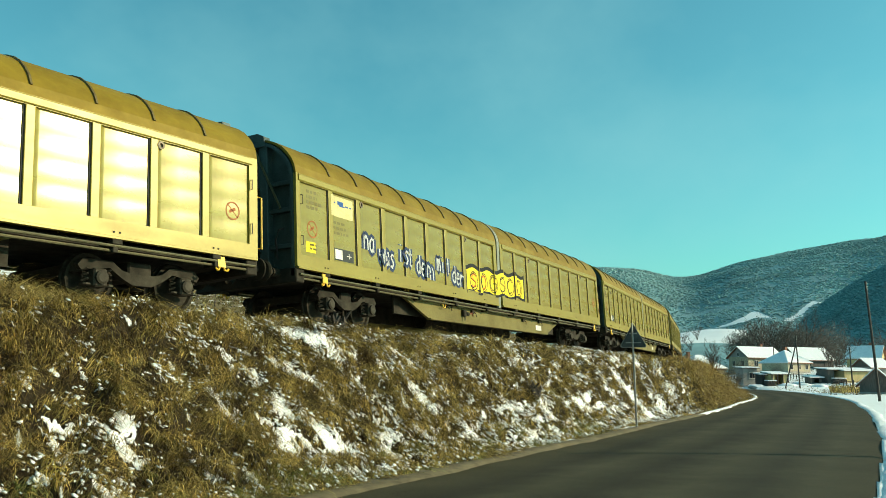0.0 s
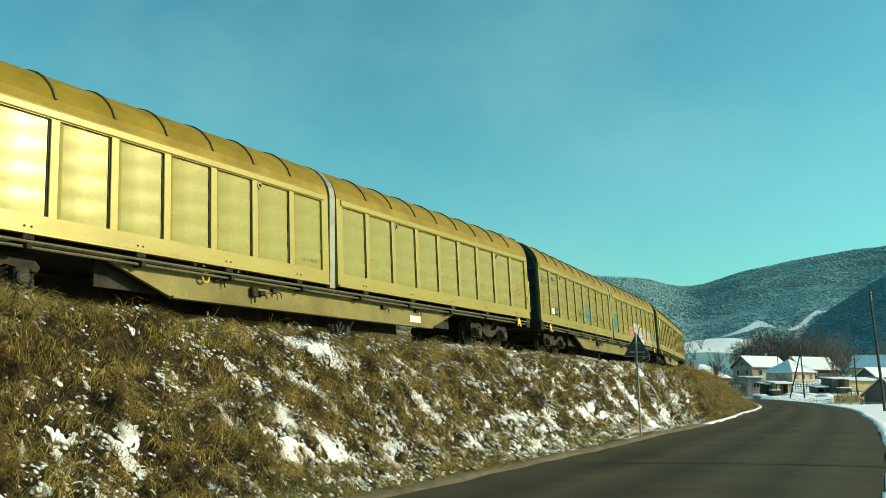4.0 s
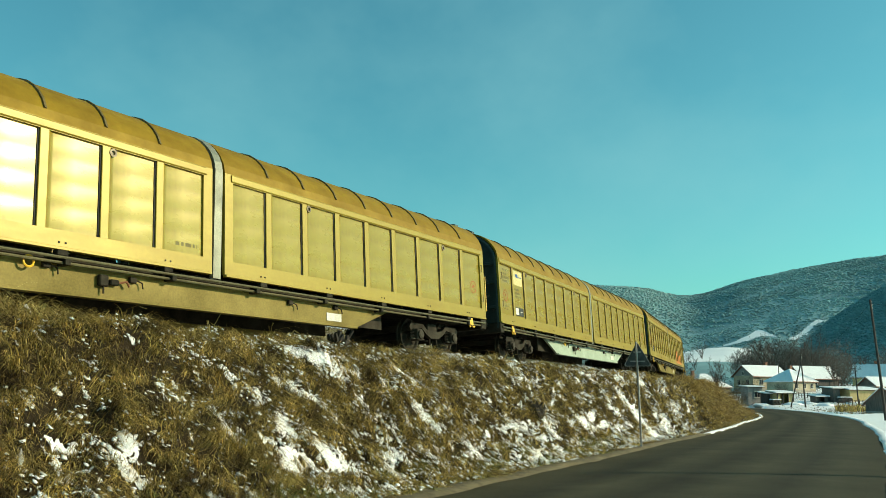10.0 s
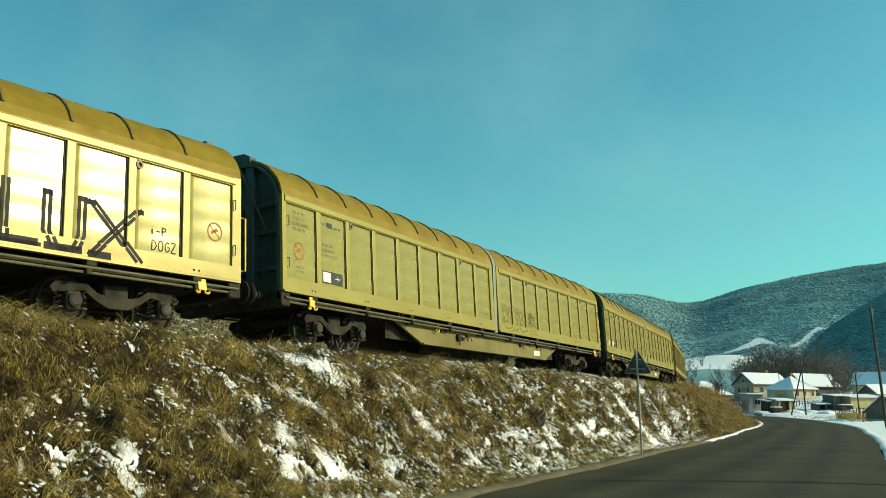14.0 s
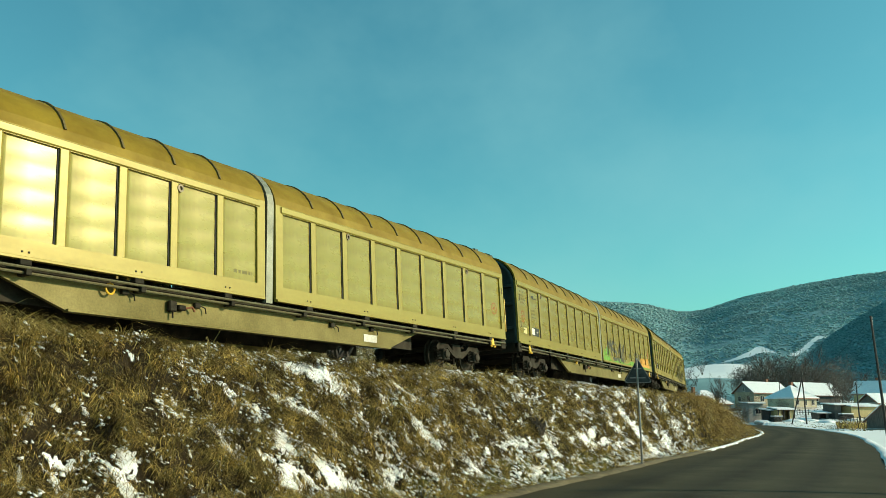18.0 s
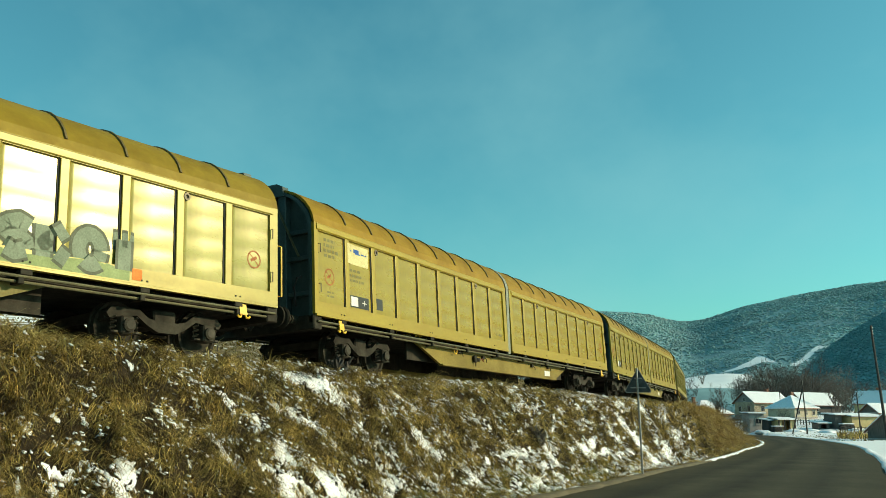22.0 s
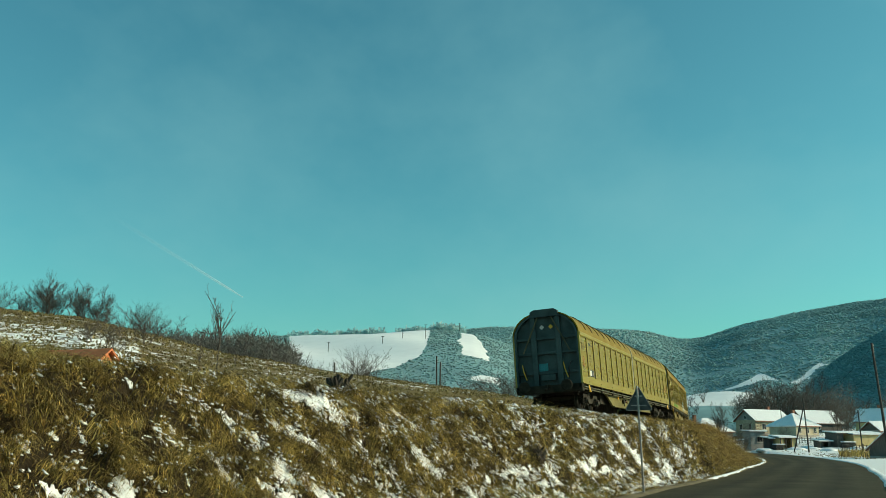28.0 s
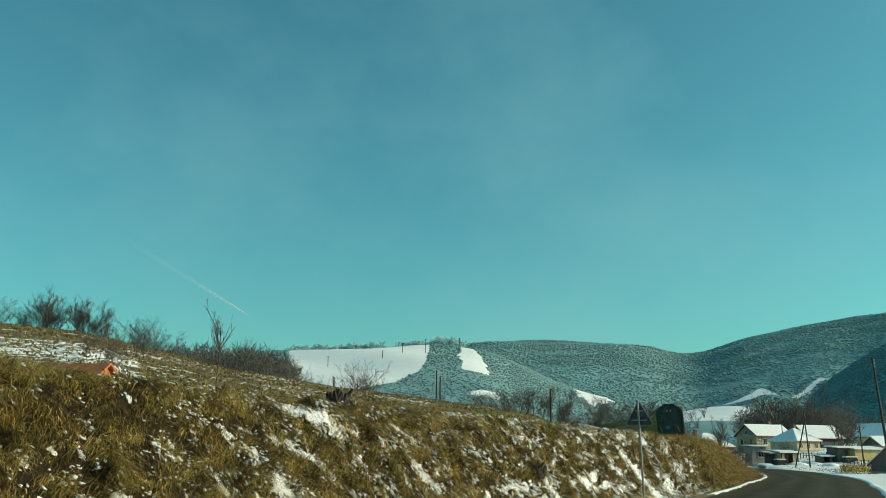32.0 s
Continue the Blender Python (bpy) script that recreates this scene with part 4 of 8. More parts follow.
def underframe(wagon):
    for q in (-1, 1):
        bm = bmesh.new()
        y0, y1 = sorted((q * 1.20, q * 1.12))
        prism(bm, [(-6.3, 0.98), (-4.7, 0.42), (4.7, 0.42), (6.3, 0.98)], "y", y0, y1)
        y0, y1 = sorted((q * 1.26, q * 1.12))
        box(bm, -4.72, 4.72, y0, y1, 0.40, 0.45, 0.006)
        girder = part("side_girder", bm, SILL, wagon, "fish-bellied steel side girder")
        bm = bmesh.new()
        y0, y1 = sorted((q * 1.24, q * 1.10))
        box(bm, -HALF + 0.2, HALF - 0.2, y0, y1, 0.96, 1.06, 0.01)
        part("sole_bar", bm, STEEL, wagon)
        for z, y in ((0.975, 1.40), (0.90, 1.34)):
            bm = bmesh.new()
            tube(bm, [(-HALF + 0.1, q * y, z), (HALF - 0.1, q * y, z)], 0.027, 8)
            part("slide_rail", bm, SLIDE, wagon, "dull pale steel slide rail")
        for k in range(10):
            bm = bmesh.new()
            x = -10.0 + k * 20 / 9
            y0, y1 = sorted((q * 1.10, q * 1.42))
            box(bm, x - 0.05, x + 0.05, y0, y1, 0.86, 1.0, 0.008)
            part("rail_bracket", bm, STEEL, wagon)
        # valve, lever and pull rings on the girder
        for x, z in ((-3.6, 0.86), (-1.9, 0.80), (2.3, 0.80), (3.9, 0.84)):
            bm = bmesh.new()
            y0, y1 = sorted((q * 1.20, q * 1.27))
            box(bm, x - 0.07, x + 0.07, y0, y1, z - 0.05, z + 0.05, 0.01)
            tube(bm, [(x + 0.07, q * 1.25, z), (x + 0.18, q * 1.27, z - 0.04), (x + 0.2, q * 1.27, z - 0.14)], 0.014, 5)
            part("release_lever", bm, STEEL, girder)
        bm = bmesh.new()
        y0, y1 = sorted((q * 1.201, q * 1.30))
        box(bm, -2.62, -2.44, y0, y1, 0.62, 0.82, 0.02)
        box(bm, -2.40, -2.22, y0, y1, 0.66, 0.76, 0.02)
        tube(bm, [(-2.53, q * 1.27, 0.62), (-2.53, q * 1.27, 0.50)], 0.018, 6)
        part("brake_valve", bm, STEEL, girder)
        bm = bmesh.new()
        tube(bm, [(-2.22, q * 1.27, 0.71), (-2.08, q * 1.30, 0.74), (-2.02, q * 1.30, 0.66)], 0.022, 6)
        part("changeover_lever", bm, RUSTY_ROD, girder, "rusty red lever")
    bm = bmesh.new()
    box(bm, -HALF + 0.3, HALF - 0.3, -1.10, 1.10, 0.98, 1.10)
    part("floor", bm, STEEL, wagon)
    bm = bmesh.new()
    for q in (-0.9, 0.9):
        box(bm, -6.2, 6.2, q - 0.03, q + 0.03, 0.5, 0.98)
    tube(bm, [(-2.2, 0.4, 0.62), (-0.6, 0.4, 0.62)], 0.2, 12)
    part("air_tank", bm, STEEL, wagon)


def middle_arch(wagon):
    bm = bmesh.new()
    prof = [(1.36, Z_SILL - 0.05)] + [(y + 0.012, z + 0.012) for y, z in ARCH[:-1]] + [(-(y + 0.012), z + 0.012) for y, z in reversed(ARCH[:-1])] + [(-1.36, Z_SILL - 0.05)]
    inn = [(y * 0.93, z - 0.10 if z > 2 else z) for y, z in prof]
    rows = [([bm.verts.new((x, y, z)) for y, z in prof], [bm.verts.new((x, y, z)) for y, z in inn]) for x in (0.04 - GAP, GAP - 0.04)]
    for j in range(len(prof) - 1):
        bm.faces.new((rows[0][0][j], rows[1][0][j], rows[1][0][j + 1], rows[0][0][j + 1]))
        bm.faces.new((rows[0][1][j], rows[0][1][j + 1], rows[1][1][j + 1], rows[1][1][j]))
        for e in (0, 1):
            bm.faces.new((rows[e][0][j], rows[e][0][j + 1], rows[e][1][j + 1], rows[e][1][j]))
    bmesh.ops.recalc_face_normals(bm, faces=bm.faces)
    part("middle_arch", bm, GREY_ARCH, wagon, "grey painted arch between the walls")


def build_wagon():
    w = thing("freight_wagon", "cream aluminium sliding-wall freight wagon with brown roof", "wagon", group="wagons of the freight train")
    xs = bay_edges(1)
    panel = {q: panel_mesh(q, (xs[1] - xs[0]) - 0.16) for q in (-1, 1)}
    for side in (-1, 1):
        for sign in (-1, 1):
            sliding_wall(w, side, sign, panel[side])
    middle_arch(w)
    for sign in (-1, 1):
        wagon_end(w, sign)
        bogie(w, sign * PIVOT)
    underframe(w)
    return w


TINT = {-3: (.9, .88, .8), 0: (.92, .9, .8), 2: (.95, .95, .9), 4: (1, 1, .95), 5: (1.12, 1.0, .55), 6: (1.10, 1.0, .62), 7: (1.08, .98, .6), 10: (1.0, .97, .85), 11: (.95, .93, .85),
        13: (1.06, .98, .66), 14: (1.16, 1.0, .5), 16: (1.0, .87, .40), 17: (.98, .96, .85)}
first = build_wagon()
WAGONS = [(0, first)]
for i in range(-3, 18):
    if i:
        WAGONS.append((i, copy_thing(first, Matrix())))
for i, w in WAGONS:
    tint = TINT.get(i, (1, .98, .88))
    for o in w.children_recursive:
        o.color = (*tint, 1)
# ---- grass on the bank ----
def blades(name, roots, normals_up, length, lean, width, material, label, rng):
    """Many bent blades: roots (n,3), lean (n,2) sideways drift at the tip."""
    n = len(roots)
    az = rng.uniform(0, 2 * np.pi, n)
    side = np.stack([np.cos(az), np.sin(az), np.zeros(n)], 1)
    curl = rng.normal(0, 0.32, n) * length
    across = np.stack([-lean[:, 1], lean[:, 0]], 1) / (np.linalg.norm(lean, axis=1)[:, None] + 1e-6)
    verts = np.empty((n, 7, 3))
    for k, (f, w) in enumerate(((0.0, 0.7), (0.36, 1.0), (0.70, 0.7), (1.0, 0.0))):
        p = roots.copy()
        p[:, :2] += lean * f ** 1.6 + across * (curl * f * f)[:, None]
        p[:, 2] += length * (f - normals_up * f ** 2.2)
        if w:
            verts[:, 2 * k] = p - side * (width * w)[:, None]
            verts[:, 2 * k + 1] = p + side * (width * w)[:, None]
        else:
            verts[:, 6] = p
    me = bpy.data.meshes.new(name)
    me.vertices.add(n * 7)
    me.vertices.foreach_set("co", verts.reshape(-1).astype(np.float32))
    base = (np.arange(n) * 7)[:, None]
    loops = (base + np.array([0, 1, 3, 2, 2, 3, 5, 4, 4, 5, 6])[None, :]).reshape(-1)
    me.loops.add(n * 11)
    me.loops.foreach_set("vertex_index", loops.astype(np.int32))
    me.polygons.add(n * 3)
    starts = ((np.arange(n) * 11)[:, None] + np.array([0, 4, 8])[None, :]).reshape(-1)
    me.polygons.foreach_set("loop_start", starts.astype(np.int32))
    me.update(calc_edges=True)
    me.validate()
    return tagged(link(name, me, material), label, "grass", kind="stuff")


def grow(seed, s_range, q_range, tufts, per, size, width, keep, shade=0.0):
    """Roots, lengths and leans of tufts of grass on the bank, thinned where snow lies."""
    rng = np.random.default_rng(seed)
    s = rng.uniform(*s_range, tufts)
    q = rng.uniform(*q_range, tufts)
    d = 2.4 + (road_left(s) - 0.2 - 2.4) * q
    x, y, z_tuft = bank_height(s, d)
    sn = bank_snow(s, d, x, y)
    hollow = lumps(s * 0.7, d * 1.45, 0.34, 23.0) + lumps(s * 0.8, d * 1.45, 0.8, 24.0) * 0.6
    ok = (rng.uniform(0, 1, tufts) < np.where(sn > 0.47, keep, np.where(hollow < -0.12, 0.75, 1.0))) & (d < road_left(s) - 0.05)
    s, d, sn = s[ok], d[ok], sn[ok]
    m = len(s)
    tuft = np.repeat(np.arange(m), per)
    n = len(tuft)
    spread = rng.normal(0, 0.045, (n, 2))
    ss, dd = s[tuft] + spread[:, 0], d[tuft] + spread[:, 1]
    x, y, _ = off_lines(ss, dd)
    z = z_tuft[ok][tuft] + cross_section(ss, dd) - cross_section(s, d)[tuft]
    tall = (rng.uniform(0.6, 1.3, m) * (1 + 0.35 * (rng.uniform(0, 1, m) > 0.8)))[tuft]
    length = size * tall * rng.uniform(0.5, 1.15, n)
    th = np.interp(ss, _S, _th)
    fall = np.stack([np.cos(th), -np.sin(th)], 1)
    way = rng.uniform(0, 2 * np.pi, n)
    reach = rng.uniform(0.5, 1.3, n)
    comb = (lumps(s, d * 1.45, 0.7, 51.0) * 5 + rng.normal(0, 0.5, m))[tuft]
    along = np.stack([np.sin(th), np.cos(th)], 1)
    lay = along * np.sin(comb)[:, None] + fall * (0.35 + 0.6 * np.cos(comb))[:, None]
    droop = np.stack([np.cos(way), np.sin(way)], 1) * (reach * 0.5)[:, None] + lay * (reach * 0.75)[:, None]
    lean = droop * length[:, None]
    bend = np.clip(0.55 + 0.45 * reach + rng.normal(0, 0.16, n), 0.2, 1.15)
    return np.stack([x, y, z - 0.02], 1), bend, length, lean, np.full(n, width) * rng.uniform(0.7, 1.3, n), rng


def bank_grass():
    long_dry, top_dry = "tangled dry yellow-brown grass on the bank", "tall yellow grass along the top of the bank"
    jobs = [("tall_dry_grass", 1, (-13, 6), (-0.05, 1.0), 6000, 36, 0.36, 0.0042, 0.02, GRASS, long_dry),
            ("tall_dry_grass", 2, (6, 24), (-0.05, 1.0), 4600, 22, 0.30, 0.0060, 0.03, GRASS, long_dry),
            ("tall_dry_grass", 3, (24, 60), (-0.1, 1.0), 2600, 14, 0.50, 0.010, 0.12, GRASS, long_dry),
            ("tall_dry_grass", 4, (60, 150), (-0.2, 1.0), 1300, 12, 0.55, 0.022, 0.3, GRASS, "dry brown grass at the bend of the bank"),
            ("yellow_stalks", 9, (-13, 14), (0.0, 0.95), 1500, 9, 0.55, 0.0040, 0.04, STRAW, "long pale yellow stalks lying in the grass"),
            ("crest_grass", 5, (-14, -4.0), (-0.22, 0.20), 700, 36, 0.48, 0.0046, 0.3, STRAW, top_dry),
            ("crest_grass", 10, (-4, 2.0), (-0.22, 0.14), 420, 36, 0.24, 0.0046, 0.2, STRAW, top_dry),
            ("crest_grass", 6, (2, 45), (-0.26, 0.08), 1200, 20, 0.26, 0.0062, 0.3, STRAW, top_dry),
            ("russet_weeds", 8, (36, 80), (-0.1, 0.85), 800, 22, 0.95, 0.012, 0.6, RUSSET, "tall russet weeds where the bank bends away"),
            ("green_tufts", 7, (-7, 14), (0.74, 1.0), 240, 40, 0.36, 0.0050, 0.2, GREENISH, "half-green grass tufts beside the road")]
    for name, seed, sr, qr, tufts, per, size, width, keep, mat, label in jobs:
        roots, bend, length, lean, wd, rng = grow(seed, sr, qr, tufts, per, size, width, keep)
        blades(name, roots, bend, length, lean, wd, mat, label, rng)


bank_grass()


def clump_mesh(name, centres, radii, squash, rng, jitter=0.28, fine=True, fall=None):
    """Many small uneven lumps in one mesh."""
    bm = bmesh.new()
    if fine:
        bmesh.ops.create_icosphere(bm, subdivisions=1, radius=1.0)
    else:
        for c in ((1, 0, 0), (0, 1, 0), (-1, 0, 0), (0, -1, 0), (0, 0, 1), (0, 0, -1)):
            bm.verts.new(c)
        bm.verts.ensure_lookup_table()
        bm.verts.index_update()
        for k in range(4):
            for e in (4, 5):
                bm.faces.new([bm.verts[i] for i in ((k, (k + 1) % 4, e) if e == 4 else ((k + 1) % 4, k, e))])
    v0 = np.array([v.co[:] for v in bm.verts])
    f0 = np.array([[v.index for v in f.verts] for f in bm.faces])
    bm.free()
    n, k = len(centres), len(v0)
    scale = radii[:, None] * (1 + rng.normal(0, jitter, (n, k)))
    v = v0[None] * scale[..., None]
    v *= squash[:, None, :]
    if fall is not None:  # the lumps follow the slope they lie on
        v[..., 2] -= v[..., 0] * fall[:, None, 0] + v[..., 1] * fall[:, None, 1]
    v += centres[:, None, :]
    f = f0[None] + (np.arange(n) * k)[:, None, None]
    me = bpy.data.meshes.new(name)
    me.vertices.add(n * k)
    me.vertices.foreach_set("co", v.reshape(-1).astype(np.float32))
    me.loops.add(n * len(f0) * 3)
    me.loops.foreach_set("vertex_index", f.reshape(-1).astype(np.int32))
    me.polygons.add(n * len(f0))
    me.polygons.foreach_set("loop_start", np.arange(0, n * len(f0) * 3, 3).astype(np.int32))
    me.update(calc_edges=True)
    me.validate()
    return me


def snow_clumps():
    """Snow caught in the grass, in clusters."""
    rng = np.random.default_rng(21)
    n = 170000
    s = np.concatenate([rng.uniform(-13, 30, n), rng.uniform(30, 60, n // 6)])
    q = rng.uniform(-0.08, 1.0, len(s))
    d = 2.4 + (road_left(s) - 0.2 - 2.4) * q
    x, y, z = bank_height(s, d)
    sn = bank_snow(s, d, x, y)
    keep = (sn > 0.36 + rng.uniform(-0.07, 0.14, len(s))) & ((sn < 0.58) | (rng.uniform(0, 1, len(s)) < 0.08)) & (d < road_left(s) - 0.1) & (rng.uniform(0, 1, len(s)) < np.interp(s, [2, 9], [0.36, 0.20]))
    bits = lumps(s, d * 1.45, 0.17, 77.0) + lumps(s, d * 1.45, 0.7, 78.0) * 0.7
    keep |= (bits > np.quantile(bits, 0.90)) & (rng.uniform(0, 1, len(s)) < 0.40) & (d < road_left(s) - 0.1) & (s < 8)
    x, y, z, sn, s = x[keep], y[keep], z[keep], sn[keep], s[keep]
    m = len(x)
    size = rng.uniform(0.006, 0.019, m) * np.interp(s, [-10, 2, 10, 30, 60], [0.9, 1.1, 1.6, 2.0, 2.4])
    lift = rng.uniform(0.03, 0.13, m) * np.where(sn > 0.55, 0.3, 1.0)
    sq = np.stack([rng.uniform(0.9, 2.1, m), rng.uniform(0.9, 2.1, m), rng.uniform(0.30, 0.6, m)], 1)
    th = np.interp(s, _S, _th)
    fall = np.stack([np.cos(th), -np.sin(th)], 1) * rng.uniform(0.3, 0.75, m)[:, None]
    me = clump_mesh("snow_clumps", np.stack([x, y, z + lift], 1), size * 1.25, sq, rng, 0.34, True, fall)
    tagged(link("snow_clumps", me, SNOW, smooth=True), "lumps of old snow caught in the grass", "snow", kind="stuff")


snow_clumps()


def meadow_tussocks():
    """Short brown tufts that stick out of the meadow's thin snow."""
    rng = np.random.default_rng(61)
    n = 8500
    az = rng.uniform(-28, 8, n)
    r = 32 + (118 - 32) * rng.uniform(0, 1, n) ** 0.8
    x, y = r * np.sin(np.radians(az)), r * np.cos(np.radians(az))
    z, r, az, s, d = land(x, y)
    ok = (d < -8) & (r < 112)
    x, y, z = [np.repeat(v[ok], 4) for v in (x, y, z)]
    va, vr = rng.uniform(18, 29.5, 1600), rng.uniform(108, 205, 1600)
    vx, vy = vr * np.sin(np.radians(va)), vr * np.cos(np.radians(va))
    vz, _, _, vs, vd = land(vx, vy)
    ok = vd > road_right(vs) + 1.5
    x, y, z = [np.concatenate([p, np.repeat(q[ok], 3)]) for p, q in ((x, vx), (y, vy), (z, vz))]
    z = z + lumps(x, y, 6, 2.0) * 0.12 - 0.02
    m = len(x)
    x, y = x + rng.normal(0, 0.12, m), y + rng.normal(0, 0.12, m)
    length = rng.uniform(0.06, 0.20, m)
    blades("meadow_tussocks", np.stack([x, y, z], 1), rng.uniform(0, 0.4, m), length, rng.normal(0, 0.4, (m, 2)) * length[:, None], rng.uniform(0.03, 0.06, m),
           TUSSOCK, "short brown tufts poking out of thin snow", rng)


meadow_tussocks()


# ---- railway track ----
def railway():
    track = thing("railway_track", "curved single railway track on ballast with concrete sleepers", "railway track", kind="structure")
    ss = np.arange(-60, 200, 1.0)
    for q in (-1, 1):
        bm = bmesh.new()
        prof = [(-0.035, 0), (0.035, 0), (0.035, -0.04), (0.010, -0.05), (0.010, -0.13), (0.07, -0.15), (0.07, -0.17), (-0.07, -0.17), (-0.07, -0.15), (-0.010, -0.13), (-0.010, -0.05), (-0.035, -0.04)]
        prev = None
        for s in ss:
            x, y, z, th = line_at(s)
            ring = []
            for u, v in prof:
                d = q * 0.75 + u
                ring.append(bm.verts.new((x + d * math.cos(th), y - d * math.sin(th), z + v + d * LEAN)))
            if prev:
                for k in range(len(prof)):
                    bm.faces.new((prev[k], prev[(k + 1) % len(prof)], ring[(k + 1) % len(prof)], ring[k]))
            prev = ring
        part("rail", bm, RUST, track)
    bm = bmesh.new()
    prev = None
    for s in ss:
        x, y, z, th = line_at(s)
        ring = [bm.verts.new((x + d * math.cos(th), y - d * math.sin(th), z + h + d * LEAN * 0.7)) for d, h in ((-2.3, -0.55), (-1.6, -0.24), (1.6, -0.24), (2.3, -0.5))]
        if prev:
            for k in range(3):
                bm.faces.new((prev[k], prev[k + 1], ring[k + 1], ring[k]))
        prev = ring
    part("ballast_bed", bm, BALLAST, track)
    me = None
    for s in np.arange(-58, 118, 0.6):
        if me is None:
            bm = bmesh.new()
            box(bm, -1.25, 1.25, -0.12, 0.12, -0.26, -0.175)
            me = bpy.data.meshes.new("sleeper")
            bm.to_mesh(me)
            bm.free()
        sl = link("sleeper", me, CONCRETE, track)
        x, y, z, th = line_at(s)
        sl.matrix_basis = Matrix.Translation((x, y, z)) @ Matrix.Rotation(-th, 4, "Z") @ Matrix.Rotation(-LEAN, 4, "Y")


railway()
# ---- trees and woods ----
def ground_z(x, y):
    z, r, az, s, d = land(np.array([x]), np.array([y]))
    made = cross_section(s, d)
    return float(np.where((d > -7) & (d < road_left(s) + 0.5) & (r < 105), made, z)[0])


def spot(turn, dist):
    return dist * math.sin(radians(turn)), dist * math.cos(radians(turn))


class Limbs:
    """Collects tapered limbs as plain vertex and face lists."""

    def __init__(self):
        self.v, self.f = [], []

    def limb(self, pts, radii, sides):
        rings = []
        for i, p in enumerate(pts):
            d = (pts[min(i + 1, len(pts) - 1)] - pts[max(i - 1, 0)]).normalized()
            u = d.orthogonal().normalized()
            w = d.cross(u)
            ring = []
            for k in range(sides):
                a = 2 * math.pi * k / sides
                self.v.append(p + (u * math.cos(a) + w * math.sin(a)) * radii[i])
                ring.append(len(self.v) - 1)
            rings.append(ring)
        for a, b in zip(rings, rings[1:]):
            for k in range(sides):
                self.f.append((a[k], a[(k + 1) % sides], b[(k + 1) % sides], b[k]))

    def twig(self, p, q, r):
        d = (q - p).normalized()
        u = d.orthogonal().normalized() * r
        i = len(self.v)
        self.v += [p - u, p + u, q]
        self.f.append((i, i + 1, i + 2))
        u = d.cross(u)
        i = len(self.v)
        self.v += [p - u, p + u, q]
        self.f.append((i, i + 1, i + 2))


def tree_meshes(seed, height, spread, stems=1, fork=0.3, twigs=1.0, thick=1.0, limbs=(7, 5, 4), lead=0.62, side=(0.45, 0.68)):
    """Trunk and bare crown of a winter tree."""
    rnd = random.Random(seed)
    trunk, crown = Limbs(), Limbs()

    def wander(d, amount):
        return (d + Vector((rnd.gauss(0, amount), rnd.gauss(0, amount), rnd.gauss(0, amount * 0.6)))).normalized()

    def grow_limb(p, d, length, r, level):
        pts, rad = [p], [r]
        n = 3 if level < 3 else 2
        for k in range(n):
            d = wander(d + Vector((0, 0, 0.10)), 0.03 if level == 0 and side[0] < 0.3 else 0.13)
            p = p + d * length / n
            pts.append(p)
            rad.append(r * (1 - (0.85 if level == 0 and side[0] < 0.3 else 0.55) * (k + 1) / n))
        (trunk if level == 0 else crown).limb(pts, rad, 6 if level == 0 else (4 if level < 3 else 3))
        if level >= 3:
            for _ in range(int(5 * twigs)):
                a = pts[0].lerp(pts[-1], rnd.uniform(0.2, 1))
                crown.twig(a, a + wander(d, 0.5) * length * rnd.uniform(0.4, 0.9), r * 0.45)
            return
        kids = limbs[level]
        for k in range(kids):
            f = rnd.uniform(fork if level == 0 else 0.25, 1.0)
            i = min(int(f * n), n - 1)
            a = pts[i].lerp(pts[i + 1], f * n - i)
            out = Vector((rnd.gauss(0, 1), rnd.gauss(0, 1), 0)).normalized()
            nd = (d * 0.75 + out * spread * (1.0 if level == 0 else 0.8)).normalized()
            grow_limb(a, nd, length * rnd.uniform(*side), r * 0.5, level + 1)

    for k in range(stems):
        d = Vector((rnd.gauss(0, 0.35), rnd.gauss(0, 0.35), 1)).normalized() if stems > 1 else Vector((0, 0, 1))
        grow_limb(Vector((rnd.gauss(0, 0.12), rnd.gauss(0, 0.12), -0.1)) if stems > 1 else Vector((0, 0, -0.1)), d, height * lead, height * 0.020 * thick, 0)
    out = []
    for name, l in (("trunk", trunk), ("crown", crown)):
        out.append(mesh_from(name, l.v, l.f))
    return out


TREE_KINDS = {
    "tall": (tree_meshes(3, 1.0, 0.40, 2, 0.22, 2.4, 0.5, (8, 5, 4)), "bare grey-brown winter tree on the meadow", "bare_tree"),
    "tall_b": (tree_meshes(8, 1.0, 0.36, 3, 0.16, 2.2, 0.45, (7, 5, 4)), "bare grey-brown winter tree on the meadow", "bare_tree"),
    "thin": (tree_meshes(12, 1.0, 0.65, 1, 0.22, 1.0, 0.45, (14, 5, 3), 0.66, (0.14, 0.34)), "slender bare young tree behind the railway", "bare_tree"),
    "young": (tree_meshes(14, 1.0, 0.42, 1, 0.50, 1.0, 0.40, (13, 4, 3), 0.66, (0.20, 0.42)), "slender bare young tree behind the railway", "bare_tree"),
    "broad": (tree_meshes(33, 1.0, 0.46, 4, 0.14, 3.0, 0.5, (9, 5, 4)), "bare grey-brown winter tree with a broad crown", "bare_tree"),
    "round": (tree_meshes(5, 1.0, 0.80, 4, 0.12, 1.6, 0.55, (7, 4, 4)), "bare round bush with many thin stems", "bush"),
    "round_b": (tree_meshes(17, 1.0, 0.75, 5, 0.10, 1.6, 0.5, (6, 4, 4)), "bare round bush with many thin stems", "bush"),
}


